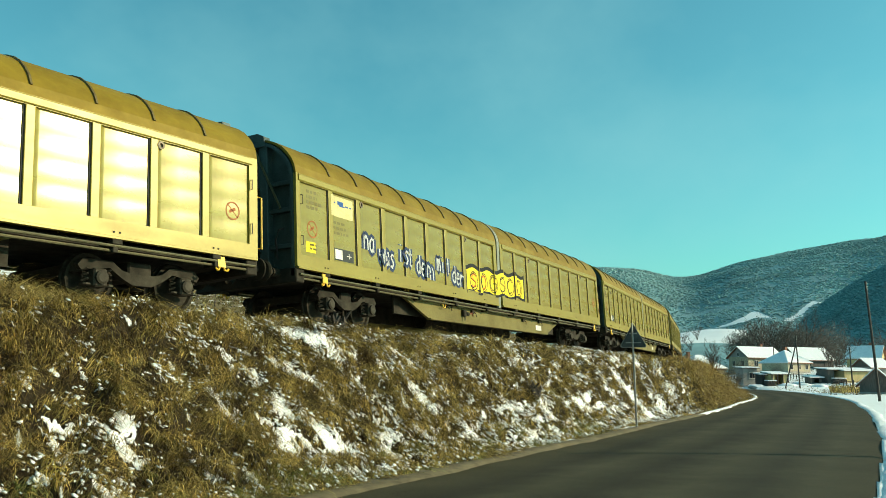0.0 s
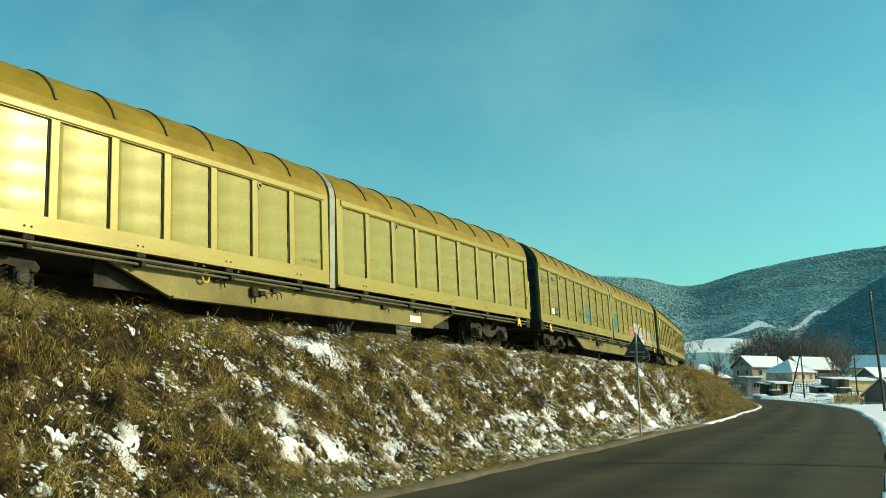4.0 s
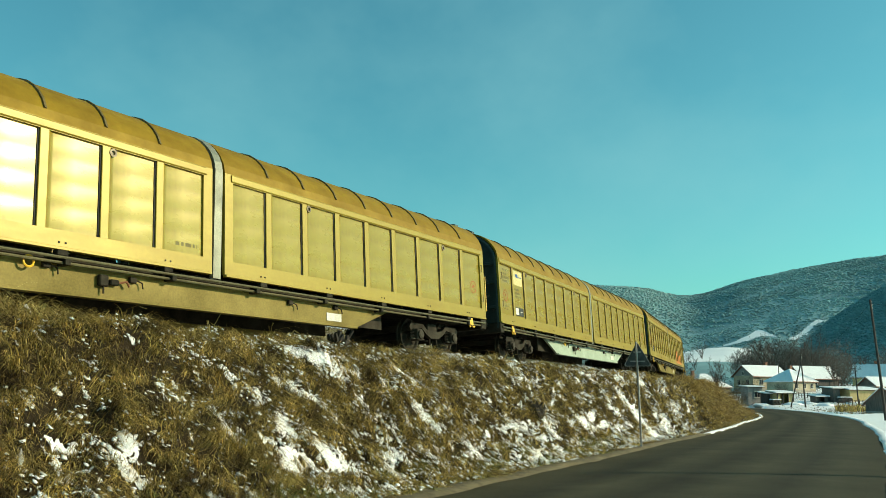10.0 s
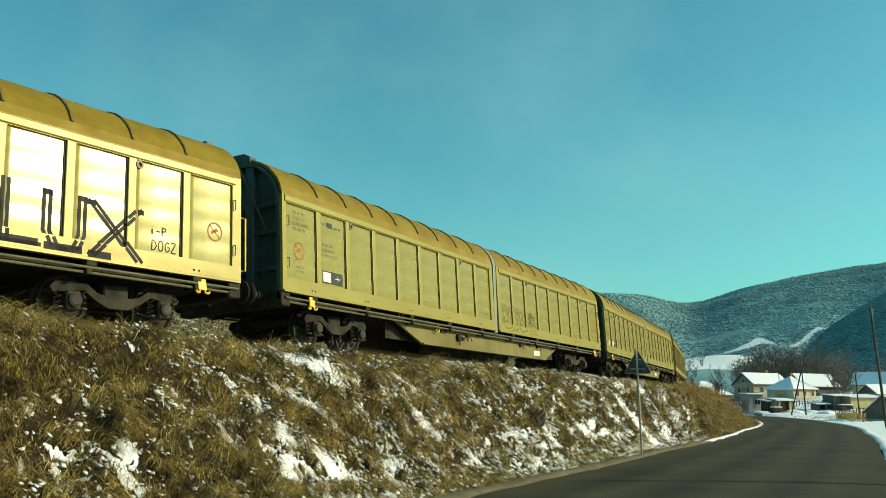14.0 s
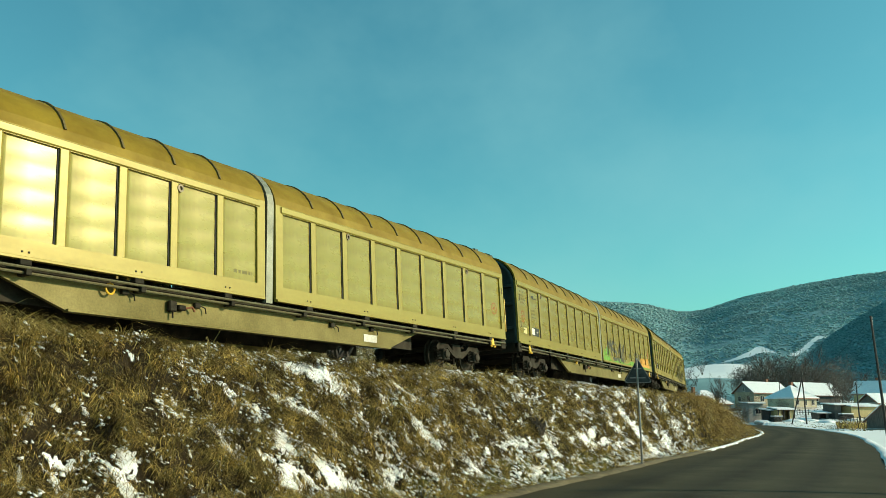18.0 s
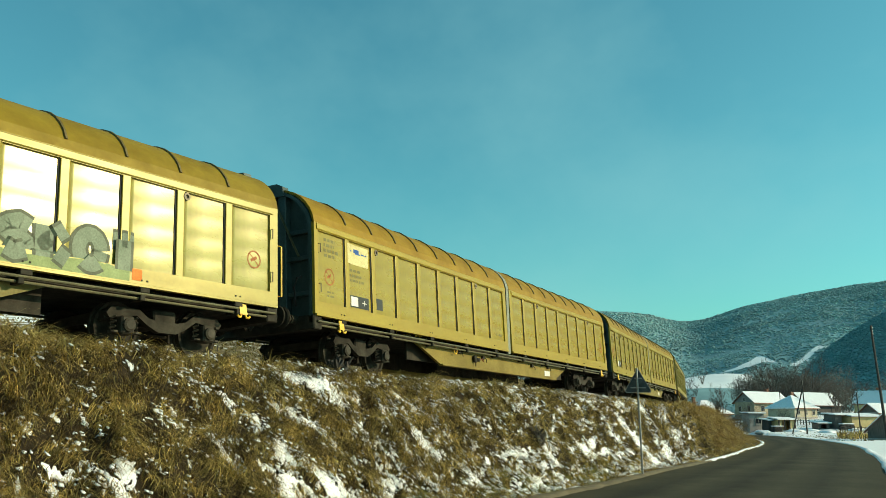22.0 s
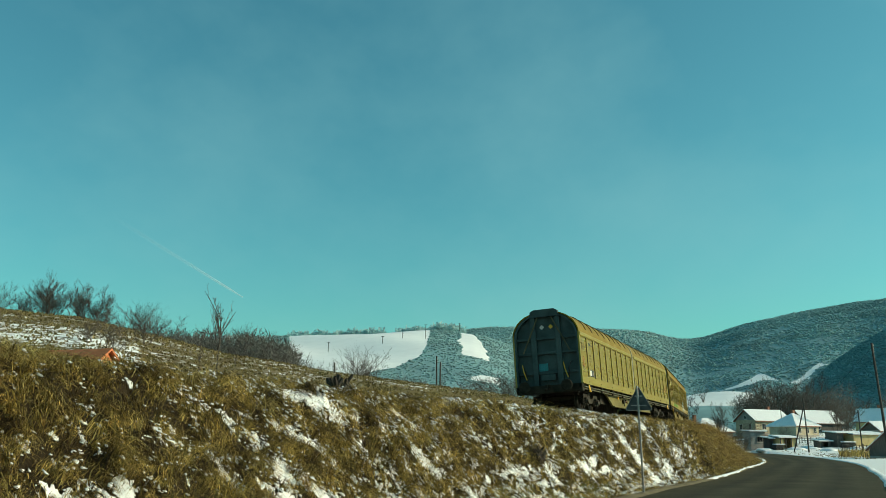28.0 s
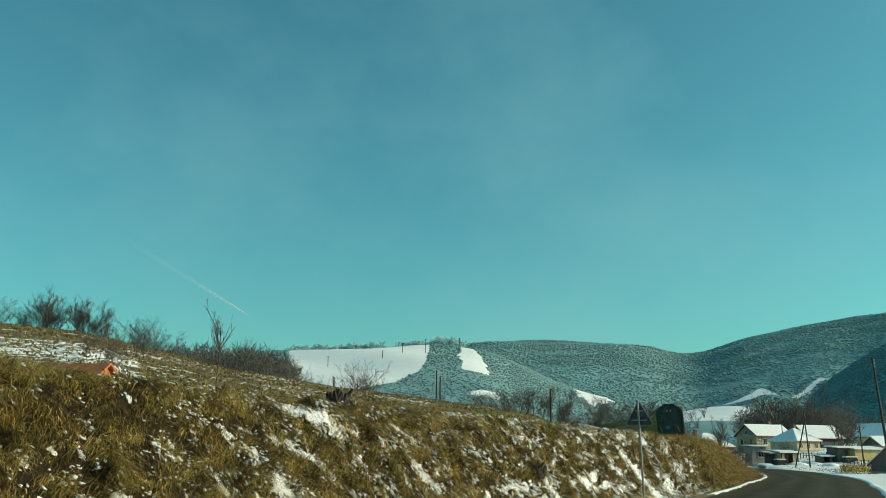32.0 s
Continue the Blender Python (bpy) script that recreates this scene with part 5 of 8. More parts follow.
def plant(kind, turn, dist, height, sink=0.0, name=None, spin=None):
    (trunk, crown), label, kindname = TREE_KINDS[kind]
    x, y = spot(turn, dist)
    z = ground_z(x, y) - sink
    t = thing(kindname, label, "tree" if kindname == "bare_tree" else "bush")
    m = Matrix.Translation((x, y, z)) @ Matrix.Rotation(spin if spin is not None else turn * 1.7 + dist, 4, "Z") @ Matrix.Scale(height * 1.5, 4)
    t.matrix_basis = m
    link("trunk", trunk, BARK, t)
    link("crown", crown, TWIG, t)
    return t


# single trees and bushes: kind, turn, distance, height
for kind, turn, dist, h in [("round", -26.6, 98, 2.4), ("round_b", -25.8, 97, 1.8), ("round", -25.1, 97, 1.9), ("broad", -23.9, 96, 3.1), ("tall_b", -24.5, 97, 2.9), ("tall", -23.2, 95, 3.0), ("broad", -22.3, 95, 2.6),
                            ("tall", -21.6, 94, 2.1), ("tall_b", -20.9, 93, 1.8), ("round", -19.5, 76, 1.5), ("round_b", -18.6, 62, 2.1), ("young", -14.3, 41, 3.5), ("thin", -15.4, 44, 1.9), ("thin", -13.2, 50, 1.2),
                            ("round_b", -20.4, 46, 1.1), ("round", -21.4, 50, 1.2), ("thin", -22.0, 44, 1.5), ("round", -17.6, 88, 1.6)]:
    plant(kind, turn, dist, h)
for kind, turn, dist, h in [("round", -8.1, 118, 3.2), ("round_b", -5.7, 112, 4.2), ("round_b", -4.9, 116, 3.4), ("round_b", -2.9, 126, 3.0), ("round", -2.2, 128, 2.6), ("tall_b", -1.3, 140, 4.2), ("round", 1.5, 120, 3.0), ("round_b", 2.6, 118, 2.8),
                            ("round", 3.6, 112, 3.2), ("round_b", 4.4, 110, 2.6), ("tall_b", 5.7, 92, 2.3), ("tall", 6.4, 93, 2.5), ("tall", 7.3, 92, 2.7), ("tall_b", 7.9, 94, 2.1), ("tall", 9.5, 100, 2.6), ("tall_b", 8.7, 104, 2.0), ("round", 11.2, 150, 5.4),
                            ("round_b", 11.9, 150, 5.0), ("tall", 13.1, 175, 6.5), ("round", 5.4, 96, 2.6), ("round_b", 10.2, 108, 3.0)]:
    plant(kind, turn, dist, h, 0.2)


for kind, turn, dist, h in [("round", 18.0, 150, 2.6), ("round_b", 18.5, 152, 2.2), ("round", 17.3, 160, 3.0), ("round_b", 19.0, 172, 3.2), ("tall", 16.9, 190, 5.5), ("round", 24.6, 184, 3.2),
                            ("tall_b", 23.6, 190, 6.0), ("round_b", 21.0, 176, 2.2)]:
    plant(kind, turn, dist, h, 0.2)


WOOD_SHAPES = [tree_meshes(k, 1.0, sp, 1, fk, 0.7, 0.8, (7, 4, 4)) for k, sp, fk in ((21, 0.75, 0.28), (23, 0.62, 0.22), (26, 0.9, 0.30), (29, 0.55, 0.35))]


def stand(name, seed, count, turns, dists, heights, label, tops=None):
    """A distant stand of bare trees in one mesh."""
    rng = np.random.default_rng(seed)
    az = rng.uniform(*turns, count)
    r = np.sqrt(rng.uniform(dists[0] ** 2, dists[1] ** 2, count))
    x, y = r * np.sin(np.radians(az)), r * np.cos(np.radians(az))
    z = land(x, y)[0]
    shapes = []
    for trunk, crown in WOOD_SHAPES:
        v, f, base = [], [], 0
        for me in (trunk, crown):
            co = np.empty(len(me.vertices) * 3, np.float32)
            me.vertices.foreach_get("co", co)
            v.append(co.reshape(-1, 3))
            f += [[base + i for i in p.vertices] for p in me.polygons]
            base += len(me.vertices)
        shapes.append((np.concatenate(v), f))
    verts, faces, base = [], [], 0
    for k in range(count):
        v, f = shapes[rng.integers(len(shapes))]
        a, h = rng.uniform(0, 6.28), rng.uniform(*heights) * 1.35
        if tops:  # the wood's top follows a rise seen from the road
            h = (1.6 + r[k] * math.tan(radians(float(np.interp(az[k], *tops)))) - z[k] + 0.3) * rng.uniform(0.72, 1.03) / v[:, 2].max()
        c, q = math.cos(a) * h, math.sin(a) * h
        verts.append(np.stack([v[:, 0] * c - v[:, 1] * q + x[k], v[:, 0] * q + v[:, 1] * c + y[k], v[:, 2] * h + z[k] - 0.3], 1))
        faces += [[base + i for i in p] for p in f]
        base += len(v)
    me = bpy.data.meshes.new(name)
    me.from_pydata(np.concatenate(verts), [], faces)
    return tagged(link(name, me, TWIG), label, "woods", kind="stuff")


# belts of bare wood behind the meadow, behind the village and on the field edges
stand("bare_wood", 31, 44, (-20.5, -9.0), (112, 150), (4.6, 6.6), "belt of bare grey trees behind the meadow", ([-20.5, -17.3, -13, -10.6, -9.6, -9.0], [7.3, 7.2, 7.4, 7.4, 6.8, 5.2]))
stand("bare_wood", 35, 20, (-8.0, 9.5), (220, 330), (6, 9), "bare valley trees below the ski slope")
stand("bare_wood", 42, 14, (9.5, 16.5), (300, 400), (5, 8), "scattered bare trees on the snowy field")
stand("bare_wood", 36, 16, (-27.5, -19), (112, 140), (3.5, 5.5), "thin bare trees behind the hill crest")
stand("village_wood", 37, 18, (18.2, 24.5), (235, 290), (7, 10.5), "brown bare trees behind the village houses")
stand("village_wood", 39, 8, (19.3, 23.0), (228, 255), (10, 13), "brown bare trees behind the village houses")
stand("village_wood", 40, 14, (22.5, 29), (225, 290), (7, 10), "brown bare trees behind the village houses")


def far_forest(name, seed, count, turns, dists, size, sprays, material, label, test, tops=None, broad=(0.10, 0.20), reach=(0.35, 0.65), crown=0.0):
    """Far woods: each tree a loose spray of short, broad twigs, all in one mesh."""
    rng = np.random.default_rng(seed)
    az = rng.uniform(*turns, count)
    r = np.sqrt(rng.uniform(dists[0] ** 2, dists[1] ** 2, count))
    ok = test(az, r)
    az, r = az[ok], r[ok]
    x, y = r * np.sin(np.radians(az)), r * np.cos(np.radians(az))
    z = land(x, y)[0] + lumps(x, y, 60, 1.0) * 3.5
    n = len(az)
    h = rng.uniform(*size, n)[:, None]
    if tops:
        h = ((1.6 + r * np.tan(np.radians(np.interp(az, *tops))) - z) * rng.uniform(0.78, 1.02, n))[:, None]
    base = np.stack([x, y, z], 1)[:, None, :]
    way = rng.normal(0, 1, (n, sprays, 3))
    way[..., 2] = np.abs(way[..., 2]) * 0.9 + 0.25
    way /= np.linalg.norm(way, axis=2)[..., None]
    start = base + np.stack([np.zeros((n, sprays)), np.zeros((n, sprays)), rng.uniform(0.05, 0.55, (n, sprays)) * h], -1)
    if crown:  # twigs fill a round crown on the trunk's upper part
        out = rng.normal(0, 1, (n, sprays, 3))
        out *= (rng.uniform(0, 1, (n, sprays)) ** 0.4 / np.linalg.norm(out, axis=2))[..., None]
        out = out * np.array([crown, crown, 0.36]) * h[..., None]
        start = base + out + np.array([0, 0, 0.56]) * h[..., None]
    end = start + way * (h * rng.uniform(*reach, (n, sprays)))[..., None]
    side = np.cross(way, rng.normal(0, 1, (n, sprays, 3)))
    side /= np.linalg.norm(side, axis=2)[..., None]
    mid = (start + end) / 2
    w = (h * rng.uniform(*broad, (n, sprays)))[..., None]
    quad = np.stack([start, mid - side * w, end, mid + side * w], 2).reshape(-1, 3)
    m = n * sprays
    me = bpy.data.meshes.new(name)
    me.vertices.add(m * 4)
    me.vertices.foreach_set("co", quad.reshape(-1).astype(np.float32))
    me.loops.add(m * 4)
    me.loops.foreach_set("vertex_index", np.arange(m * 4, dtype=np.int32))
    me.polygons.add(m)
    me.polygons.foreach_set("loop_start", np.arange(0, m * 4, 4, dtype=np.int32))
    me.update(calc_edges=True)
    tagged(link(name, me, material), label, "forest", kind="stuff")


def far_crowns(name, seed, count, turns, dists, size, material, label, test):
    """Far woods seen from outside: each tree an uneven lump of frosted twigs, all in one mesh."""
    rng = np.random.default_rng(seed)
    az = rng.uniform(*turns, count)
    r = np.sqrt(rng.uniform(dists[0] ** 2, dists[1] ** 2, count))
    ok = test(az, r)
    az, r = az[ok], r[ok]
    n = len(az)
    size_ = rng.uniform(*size, n) * r / 900
    x, y = r * np.sin(np.radians(az)), r * np.cos(np.radians(az))
    z = land(x, y)[0] + lumps(x, y, 60, 1.0) * 3.5
    me = clump_mesh(name, np.stack([x, y, z + size_ * 0.2], 1), size_ * 1.15, np.stack([np.ones(n), np.ones(n), rng.uniform(0.34, 0.62, n)], 1), rng, 0.26, False)
    tagged(link(name, me, material, smooth=True), label, "forest", kind="stuff")


def no_run(az, r):
    x, y = r * np.sin(np.radians(az)), r * np.cos(np.radians(az))
    s, d = to_line(x, y)
    return snow_cover(x, y, 0 * x, r, az, s, d) < 0.5


far_crowns("frosted_forest", 51, 62000, (-14, 29), (600, 1330), (0.8, 1.75), FROST_HAZE, "frosted forest covering the ridge, blue haze in its colour", lambda a, r: no_run(a, r) & ~((a > 15.6) & (a < 20.9) & (r < 752)))
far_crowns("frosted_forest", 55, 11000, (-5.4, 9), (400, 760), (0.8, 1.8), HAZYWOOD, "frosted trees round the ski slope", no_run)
far_forest("frosted_forest", 56, 1300, (-9.9, 1.2), (715, 770), (10, 15), 22, FROST_HAZE, "frosted trees on top of the ski slope", lambda a, r: no_run(a, r) & ~((a > -3.9) & (a < -2.9)), None, (0.04, 0.08), (0.16, 0.30), 0.36)
far_crowns("frosted_forest", 57, 3500, (-30, -9.5), (520, 760), (1.2, 2.4), FROST_HAZE, "frosted trees behind the bare wood", no_run)
far_crowns("shaded_forest", 53, 14000, (20.6, 30), (335, 600), (0.9, 2.1), SHADEWOOD, "wooded hillside above the village, coloured dark for shade and haze", lambda a, r: a > 20.6)
BELT_TOP = ([-20.5, -17.3, -13, -10.6, -9.9, -9.3], [6.9, 6.85, 7.05, 7.0, 6.4, 5.2])
far_forest("bare_wood", 58, 150, (-20.5, -9.3), (112, 150), (5, 7), 190, BELT, "dense twigs of the bare wood behind the meadow", lambda a, r: r > 0, BELT_TOP, (0.003, 0.008), (0.08, 0.18), 0.26)
far_forest("bare_wood", 59, 34, (-9.0, 9.5), (125, 200), (2.4, 4.2), 170, BELT, "low bare scrub behind the meadow", lambda a, r: r > 0, None, (0.004, 0.010), (0.10, 0.22), 0.30)
far_forest("bare_wood", 60, 26, (6, 15.5), (170, 300), (5, 8), 200, BELT, "bare brown trees beyond the bend of the track", lambda a, r: r > 0, None, (0.003, 0.008), (0.08, 0.18), 0.28)
far_forest("village_wood", 61, 54, (18.3, 24.5), (235, 290), (8, 12), 220, BELT, "brown twigs of the trees behind the village", lambda a, r: r > 0, None, (0.003, 0.007), (0.08, 0.18), 0.28)
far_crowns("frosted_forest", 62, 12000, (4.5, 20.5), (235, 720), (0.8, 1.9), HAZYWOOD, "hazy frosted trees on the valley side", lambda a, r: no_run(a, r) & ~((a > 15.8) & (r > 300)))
far_crowns("frosted_forest", 63, 1600, (21, 24), (540, 735), (1.1, 2.2), FROST_HAZE, "frosted trees at the foot of the ridge", no_run)
# ---- village ----
PLASTER = worn("cream_plaster", (0.42, 0.36, 0.25), (0.56, 0.49, 0.35), 1.0, 12, (0.8, 0.95), 0, 0.2)
GREYWALL = worn("grey_plaster", (0.22, 0.22, 0.21), (0.36, 0.35, 0.33), 0.8, 10, (0.8, 0.95), 0, 0.2)
OCHRE = worn("ochre_wall", (0.48, 0.36, 0.16), (0.62, 0.49, 0.24), 0.8, 10, (0.8, 0.95), 0, 0.2)
PLANKS = worn("grey_planks", (0.06, 0.055, 0.05), (0.16, 0.14, 0.12), 3, 30, (0.75, 0.9), 0, 0.3, stretch=(6, 6, 0.5))
TILE = worn("roof_tiles", (0.20, 0.08, 0.05), (0.32, 0.15, 0.09), 2, 20, (0.7, 0.9), 0, 0.3)
ORANGE = worn("orange_roof", (0.50, 0.13, 0.04), (0.68, 0.22, 0.08), 2, 20, (0.6, 0.8), 0, 0.2)
PANE = worn("window_glass", (0.012, 0.015, 0.018), (0.03, 0.035, 0.04), 1, 5, (0.06, 0.12), 0, 0.0)
FRAMEP = worn("window_frame_paint", (0.5, 0.48, 0.42), (0.66, 0.64, 0.58), 4, 30, (0.5, 0.7), 0, 0.1)
SIGNBACK = worn("sign_back_metal", (0.035, 0.042, 0.042), (0.08, 0.09, 0.09), 3, 25, (0.5, 0.7), 0.5, 0.1)
GALV = worn("galvanised_post", (0.20, 0.20, 0.19), (0.36, 0.36, 0.34), 3, 25, (0.5, 0.7), 0.5, 0.1)


def on_land(turn, dist, lift=0.0):
    x, y = spot(turn, dist)
    return Vector((x, y, ground_z(x, y) + lift))


def window(parent, x, y, z, w, h, axis, out):
    """Window with frame, glass and sill on a wall; axis is the wall's direction, out the way it faces."""
    win = None
    for name, mat, a, b, m in (("window", FRAMEP, 0.0, 0.06, 0.0), ("pane", PANE, 0.05, 0.075, 0.07)):
        bm = bmesh.new()
        u0, u1, v0, v1 = -w / 2 + m, w / 2 - m, m, h - m
        if axis == "x":
            box(bm, x + u0, x + u1, *sorted((y + out * a, y + out * b)), z + v0, z + v1)
        else:
            box(bm, *sorted((x + out * a, x + out * b)), y + u0, y + u1, z + v0, z + v1)
        ob = part(name, bm, mat, win or parent)
        win = win or ob
    bm = bmesh.new()
    if axis == "x":
        box(bm, x - 0.02, x + 0.02, *sorted((y + out * 0.06, y + out * 0.09)), z + 0.06, z + h - 0.06)
        box(bm, x - w / 2 - 0.05, x + w / 2 + 0.05, *sorted((y, y + out * 0.12)), z - 0.07, z)
    else:
        box(bm, *sorted((x + out * 0.06, x + out * 0.09)), y - 0.02, y + 0.02, z + 0.06, z + h - 0.06)
        box(bm, *sorted((x, x + out * 0.12)), y - w / 2 - 0.05, y + w / 2 + 0.05, z - 0.07, z)
    part("sill", bm, FRAMEP, win)


def house(label, turn, dist, length, depth, eave, rise, face, wall_mat, roof_mat=TILE, hip=0.0, wins=(), chimney=None, snow=(True, True), gable_mat=None, lift=0.0, door=None):
    """A village house: ridge along local X; face: heading of its long front (degrees), hip: how far the ridge is pulled in."""
    at = on_land(turn, dist, lift)
    m = Matrix.Translation(at) @ Matrix.Rotation(radians(face), 4, "Z")
    h = thing("house", label, "house", m)
    L, D = length / 2, depth / 2
    bm = bmesh.new()
    box(bm, -L, L, -D, D, -1.2, eave)
    part("wall", bm, wall_mat, h)
    bm = bmesh.new()
    box(bm, -L - 0.04, L + 0.04, -D - 0.04, D + 0.04, -1.2, 0.35)
    part("plinth", bm, CONCRETE, h)
    if hip < 0.1:
        for q in (-1, 1):
            bm = bmesh.new()
            prism(bm, [(-D, eave), (D, eave), (0, eave + rise * 0.97)], "x", q * (L - 0.12), q * L)
            part("gable", bm, gable_mat or wall_mat, h)
    o = 0.45
    k = rise / D
    e = eave - o * k
    roof_z = eave + rise
    for q, has in ((-1, snow[0]), (1, snow[1])):
        for name, mat, up, t, grow in (("roof_slope", roof_mat, 0.0, 0.10, 0.0), ("snow_cover", SNOW, 0.12, 0.14, -0.06)):
            if name == "snow_cover" and not has:
                continue
            bm = bmesh.new()
            lx, rx = L + o + grow, max(L + o - hip + grow, 0.05)
            yo = q * (D + o + grow)
            lo = [Vector((-lx, yo, e + up)), Vector((lx, yo, e + up)), Vector((rx, 0, roof_z + up)), Vector((-rx, 0, roof_z + up))]
            tops = [bm.verts.new(v + Vector((0, 0, t))) for v in lo]
            bots = [bm.verts.new(v) for v in lo]
            bm.faces.new(tops)
            bm.faces.new(bots[::-1])
            for i in range(4):
                bm.faces.new((bots[i], bots[(i + 1) % 4], tops[(i + 1) % 4], tops[i]))
            bmesh.ops.recalc_face_normals(bm, faces=bm.faces)
            if name == "snow_cover":
                bmesh.ops.subdivide_edges(bm, edges=bm.edges[:], cuts=3, use_grid_fill=True)
                for v in bm.verts:
                    v.co.z += 0.05 * noise.noise(v.co * 0.9)
            part(name, bm, mat, h)
    if hip >= 0.1:
        for q in (-1, 1):
            bm = bmesh.new()
            lx = q * (L + o)
            pts = [Vector((lx, -D - o, e)), Vector((lx, D + o, e)), Vector((q * (L + o - hip), 0, roof_z))]
            tops = [bm.verts.new(v + Vector((0, 0, 0.24))) for v in pts]
            bots = [bm.verts.new(v) for v in pts]
            bm.faces.new(tops)
            bm.faces.new(bots[::-1])
            for i in range(3):
                bm.faces.new((bots[i], bots[(i + 1) % 3], tops[(i + 1) % 3], tops[i]))
            bmesh.ops.recalc_face_normals(bm, faces=bm.faces)
            part("snow_cover", bm, SNOW, h)
    for side, along, z, w, hh in wins:
        if side in ("front", "back"):
            q = -1 if side == "front" else 1
            window(h, along, q * D, z, w, hh, "x", q)
        else:
            q = -1 if side == "left" else 1
            window(h, q * L, along, z, w, hh, "y", q)
    if chimney is not None:
        bm = bmesh.new()
        box(bm, chimney - 0.3, chimney + 0.3, 0.2, 0.8, roof_z - 0.9, roof_z + 0.9, 0.02)
        box(bm, chimney - 0.36, chimney + 0.36, 0.14, 0.86, roof_z + 0.75, roof_z + 0.9, 0.02)
        part("chimney", bm, TILE, h)
    if door:
        bm = bmesh.new()
        box(bm, door - 0.45, door + 0.45, -D - 0.07, -D, 0.05, 2.05)
        part("door", bm, PLANKS, h)
    return h


house("long cream house with dark gable and snowy roof", 19.75, 198, 9.4, 5.6, 2.9, 2.0, 24, PLASTER, gable_mat=GREYWALL, chimney=2.0,
      wins=[("left", -1.3, 1.0, 0.8, 1.1), ("left", 1.3, 1.0, 0.8, 1.1), ("left", 0.0, 3.0, 0.6, 0.8), ("front", -2.5, 1.0, 1.0, 1.2), ("front", 1.0, 1.0, 1.0, 1.2)])
house("cream plastered house with snowy hipped roof", 21.45, 188, 6.6, 6.2, 2.2, 2.1, 30, PLASTER, hip=3.4, chimney=0.6,
      wins=[("front", -2.2, 0.7, 0.8, 1.0), ("front", 0.0, 0.7, 0.8, 1.0), ("front", 2.2, 0.7, 0.8, 1.0), ("right", -2.0, 0.8, 1.0, 1.2), ("right", 2.0, 0.8, 1.0, 1.2)])
house("dark timber barn with wide snowy roof", 22.6, 216, 9.4, 6.5, 2.3, 2.5, 18, PLANKS, gable_mat=PLANKS, wins=[("front", -2.0, 0.8, 1.4, 1.6)], door=2.6)
house("small house with snowy hipped roof and brick chimney", 16.4, 205, 8.4, 7.6, 2.3, 2.6, 20, GREYWALL, hip=3.8, chimney=-2.4, wins=[("front", 0, 0.8, 1.0, 1.1)])
house("ochre house with steep roof and wide gable", 25.85, 214, 6.6, 5.2, 2.4, 2.4, -38, OCHRE, gable_mat=OCHRE, chimney=1.0,
      wins=[("right", -1.8, 1.2, 1.0, 1.3), ("right", 1.8, 1.2, 1.0, 1.3), ("right", 0.0, 3.4, 0.8, 0.9), ("front", 0, 1.2, 1.0, 1.3)])
house("low snowy roof of a cottage", 26.1, 178, 4.6, 4.2, 1.7, 1.4, 20, GREYWALL, gable_mat=PLANKS)
house("grey gabled shed beside the road", 26.35, 118, 5.2, 3.6, 1.35, 1.7, 62, PLANKS, gable_mat=PLANKS, lift=-0.1)


def shed(label, turn, dist, length, depth, front, back, face, wall_mat, opening=None, posts=0, lift=0.0):
    """Flat lean-to shed with a snow-covered roof; opening: (from, to) along its front."""
    h = thing("shed", label, "shed", Matrix.Translation(on_land(turn, dist, lift)) @ Matrix.Rotation(radians(face), 4, "Z"))
    L, D = length / 2, depth / 2
    bm = bmesh.new()
    box(bm, -L, L, D - 0.12, D, -0.6, back)
    part("back_wall", bm, wall_mat, h)
    for q in (-1, 1):
        bm = bmesh.new()
        prism(bm, [(-D, -0.6), (D - 0.12, -0.6), (D - 0.12, back), (-D, front)], "x", q * L - q * 0.12, q * L)
        part("side_wall", bm, wall_mat, h)
    spans = [(-L + 0.12, L - 0.12)] if not opening else [(-L + 0.12, opening[0]), (opening[1], L - 0.12)]
    for a, b in spans:
        if b - a > 0.1:
            n = max(1, int((b - a) / 0.3))
            for k in range(n):
                bm = bmesh.new()
                box(bm, a + (b - a) * k / n + 0.008, a + (b - a) * (k + 1) / n - 0.008, -D, -D + 0.05 + 0.01 * (k % 2), -0.4, front - 0.02)
                part("plank", bm, wall_mat, h)
    for k in range(posts):
        bm = bmesh.new()
        x = -L + 0.1 + (length - 0.2) * k / max(posts - 1, 1)
        box(bm, x - 0.07, x + 0.07, -D - 0.16, -D - 0.02, -0.4, front)
        part("post", bm, TIMBER, h)
    for name, mat, up, t, o in (("roof", TIMBER, 0.0, 0.08, 0.35), ("snow_cover", SNOW, 0.085, 0.18, 0.30)):
        bm = bmesh.new()
        k = (back - front) / depth
        lo = [Vector((-L - o, -D - o, front - o * k + up)), Vector((L + o, -D - o, front - o * k + up)), Vector((L + o, D + o, back + o * k + up)), Vector((-L - o, D + o, back + o * k + up))]
        tops = [bm.verts.new(v + Vector((0, 0, t))) for v in lo]
        bots = [bm.verts.new(v) for v in lo]
        bm.faces.new(tops)
        bm.faces.new(bots[::-1])
        for i in range(4):
            bm.faces.new((bots[i], bots[(i + 1) % 4], tops[(i + 1) % 4], tops[i]))
        bmesh.ops.recalc_face_normals(bm, faces=bm.faces)
        part(name, bm, mat, h)
    return h


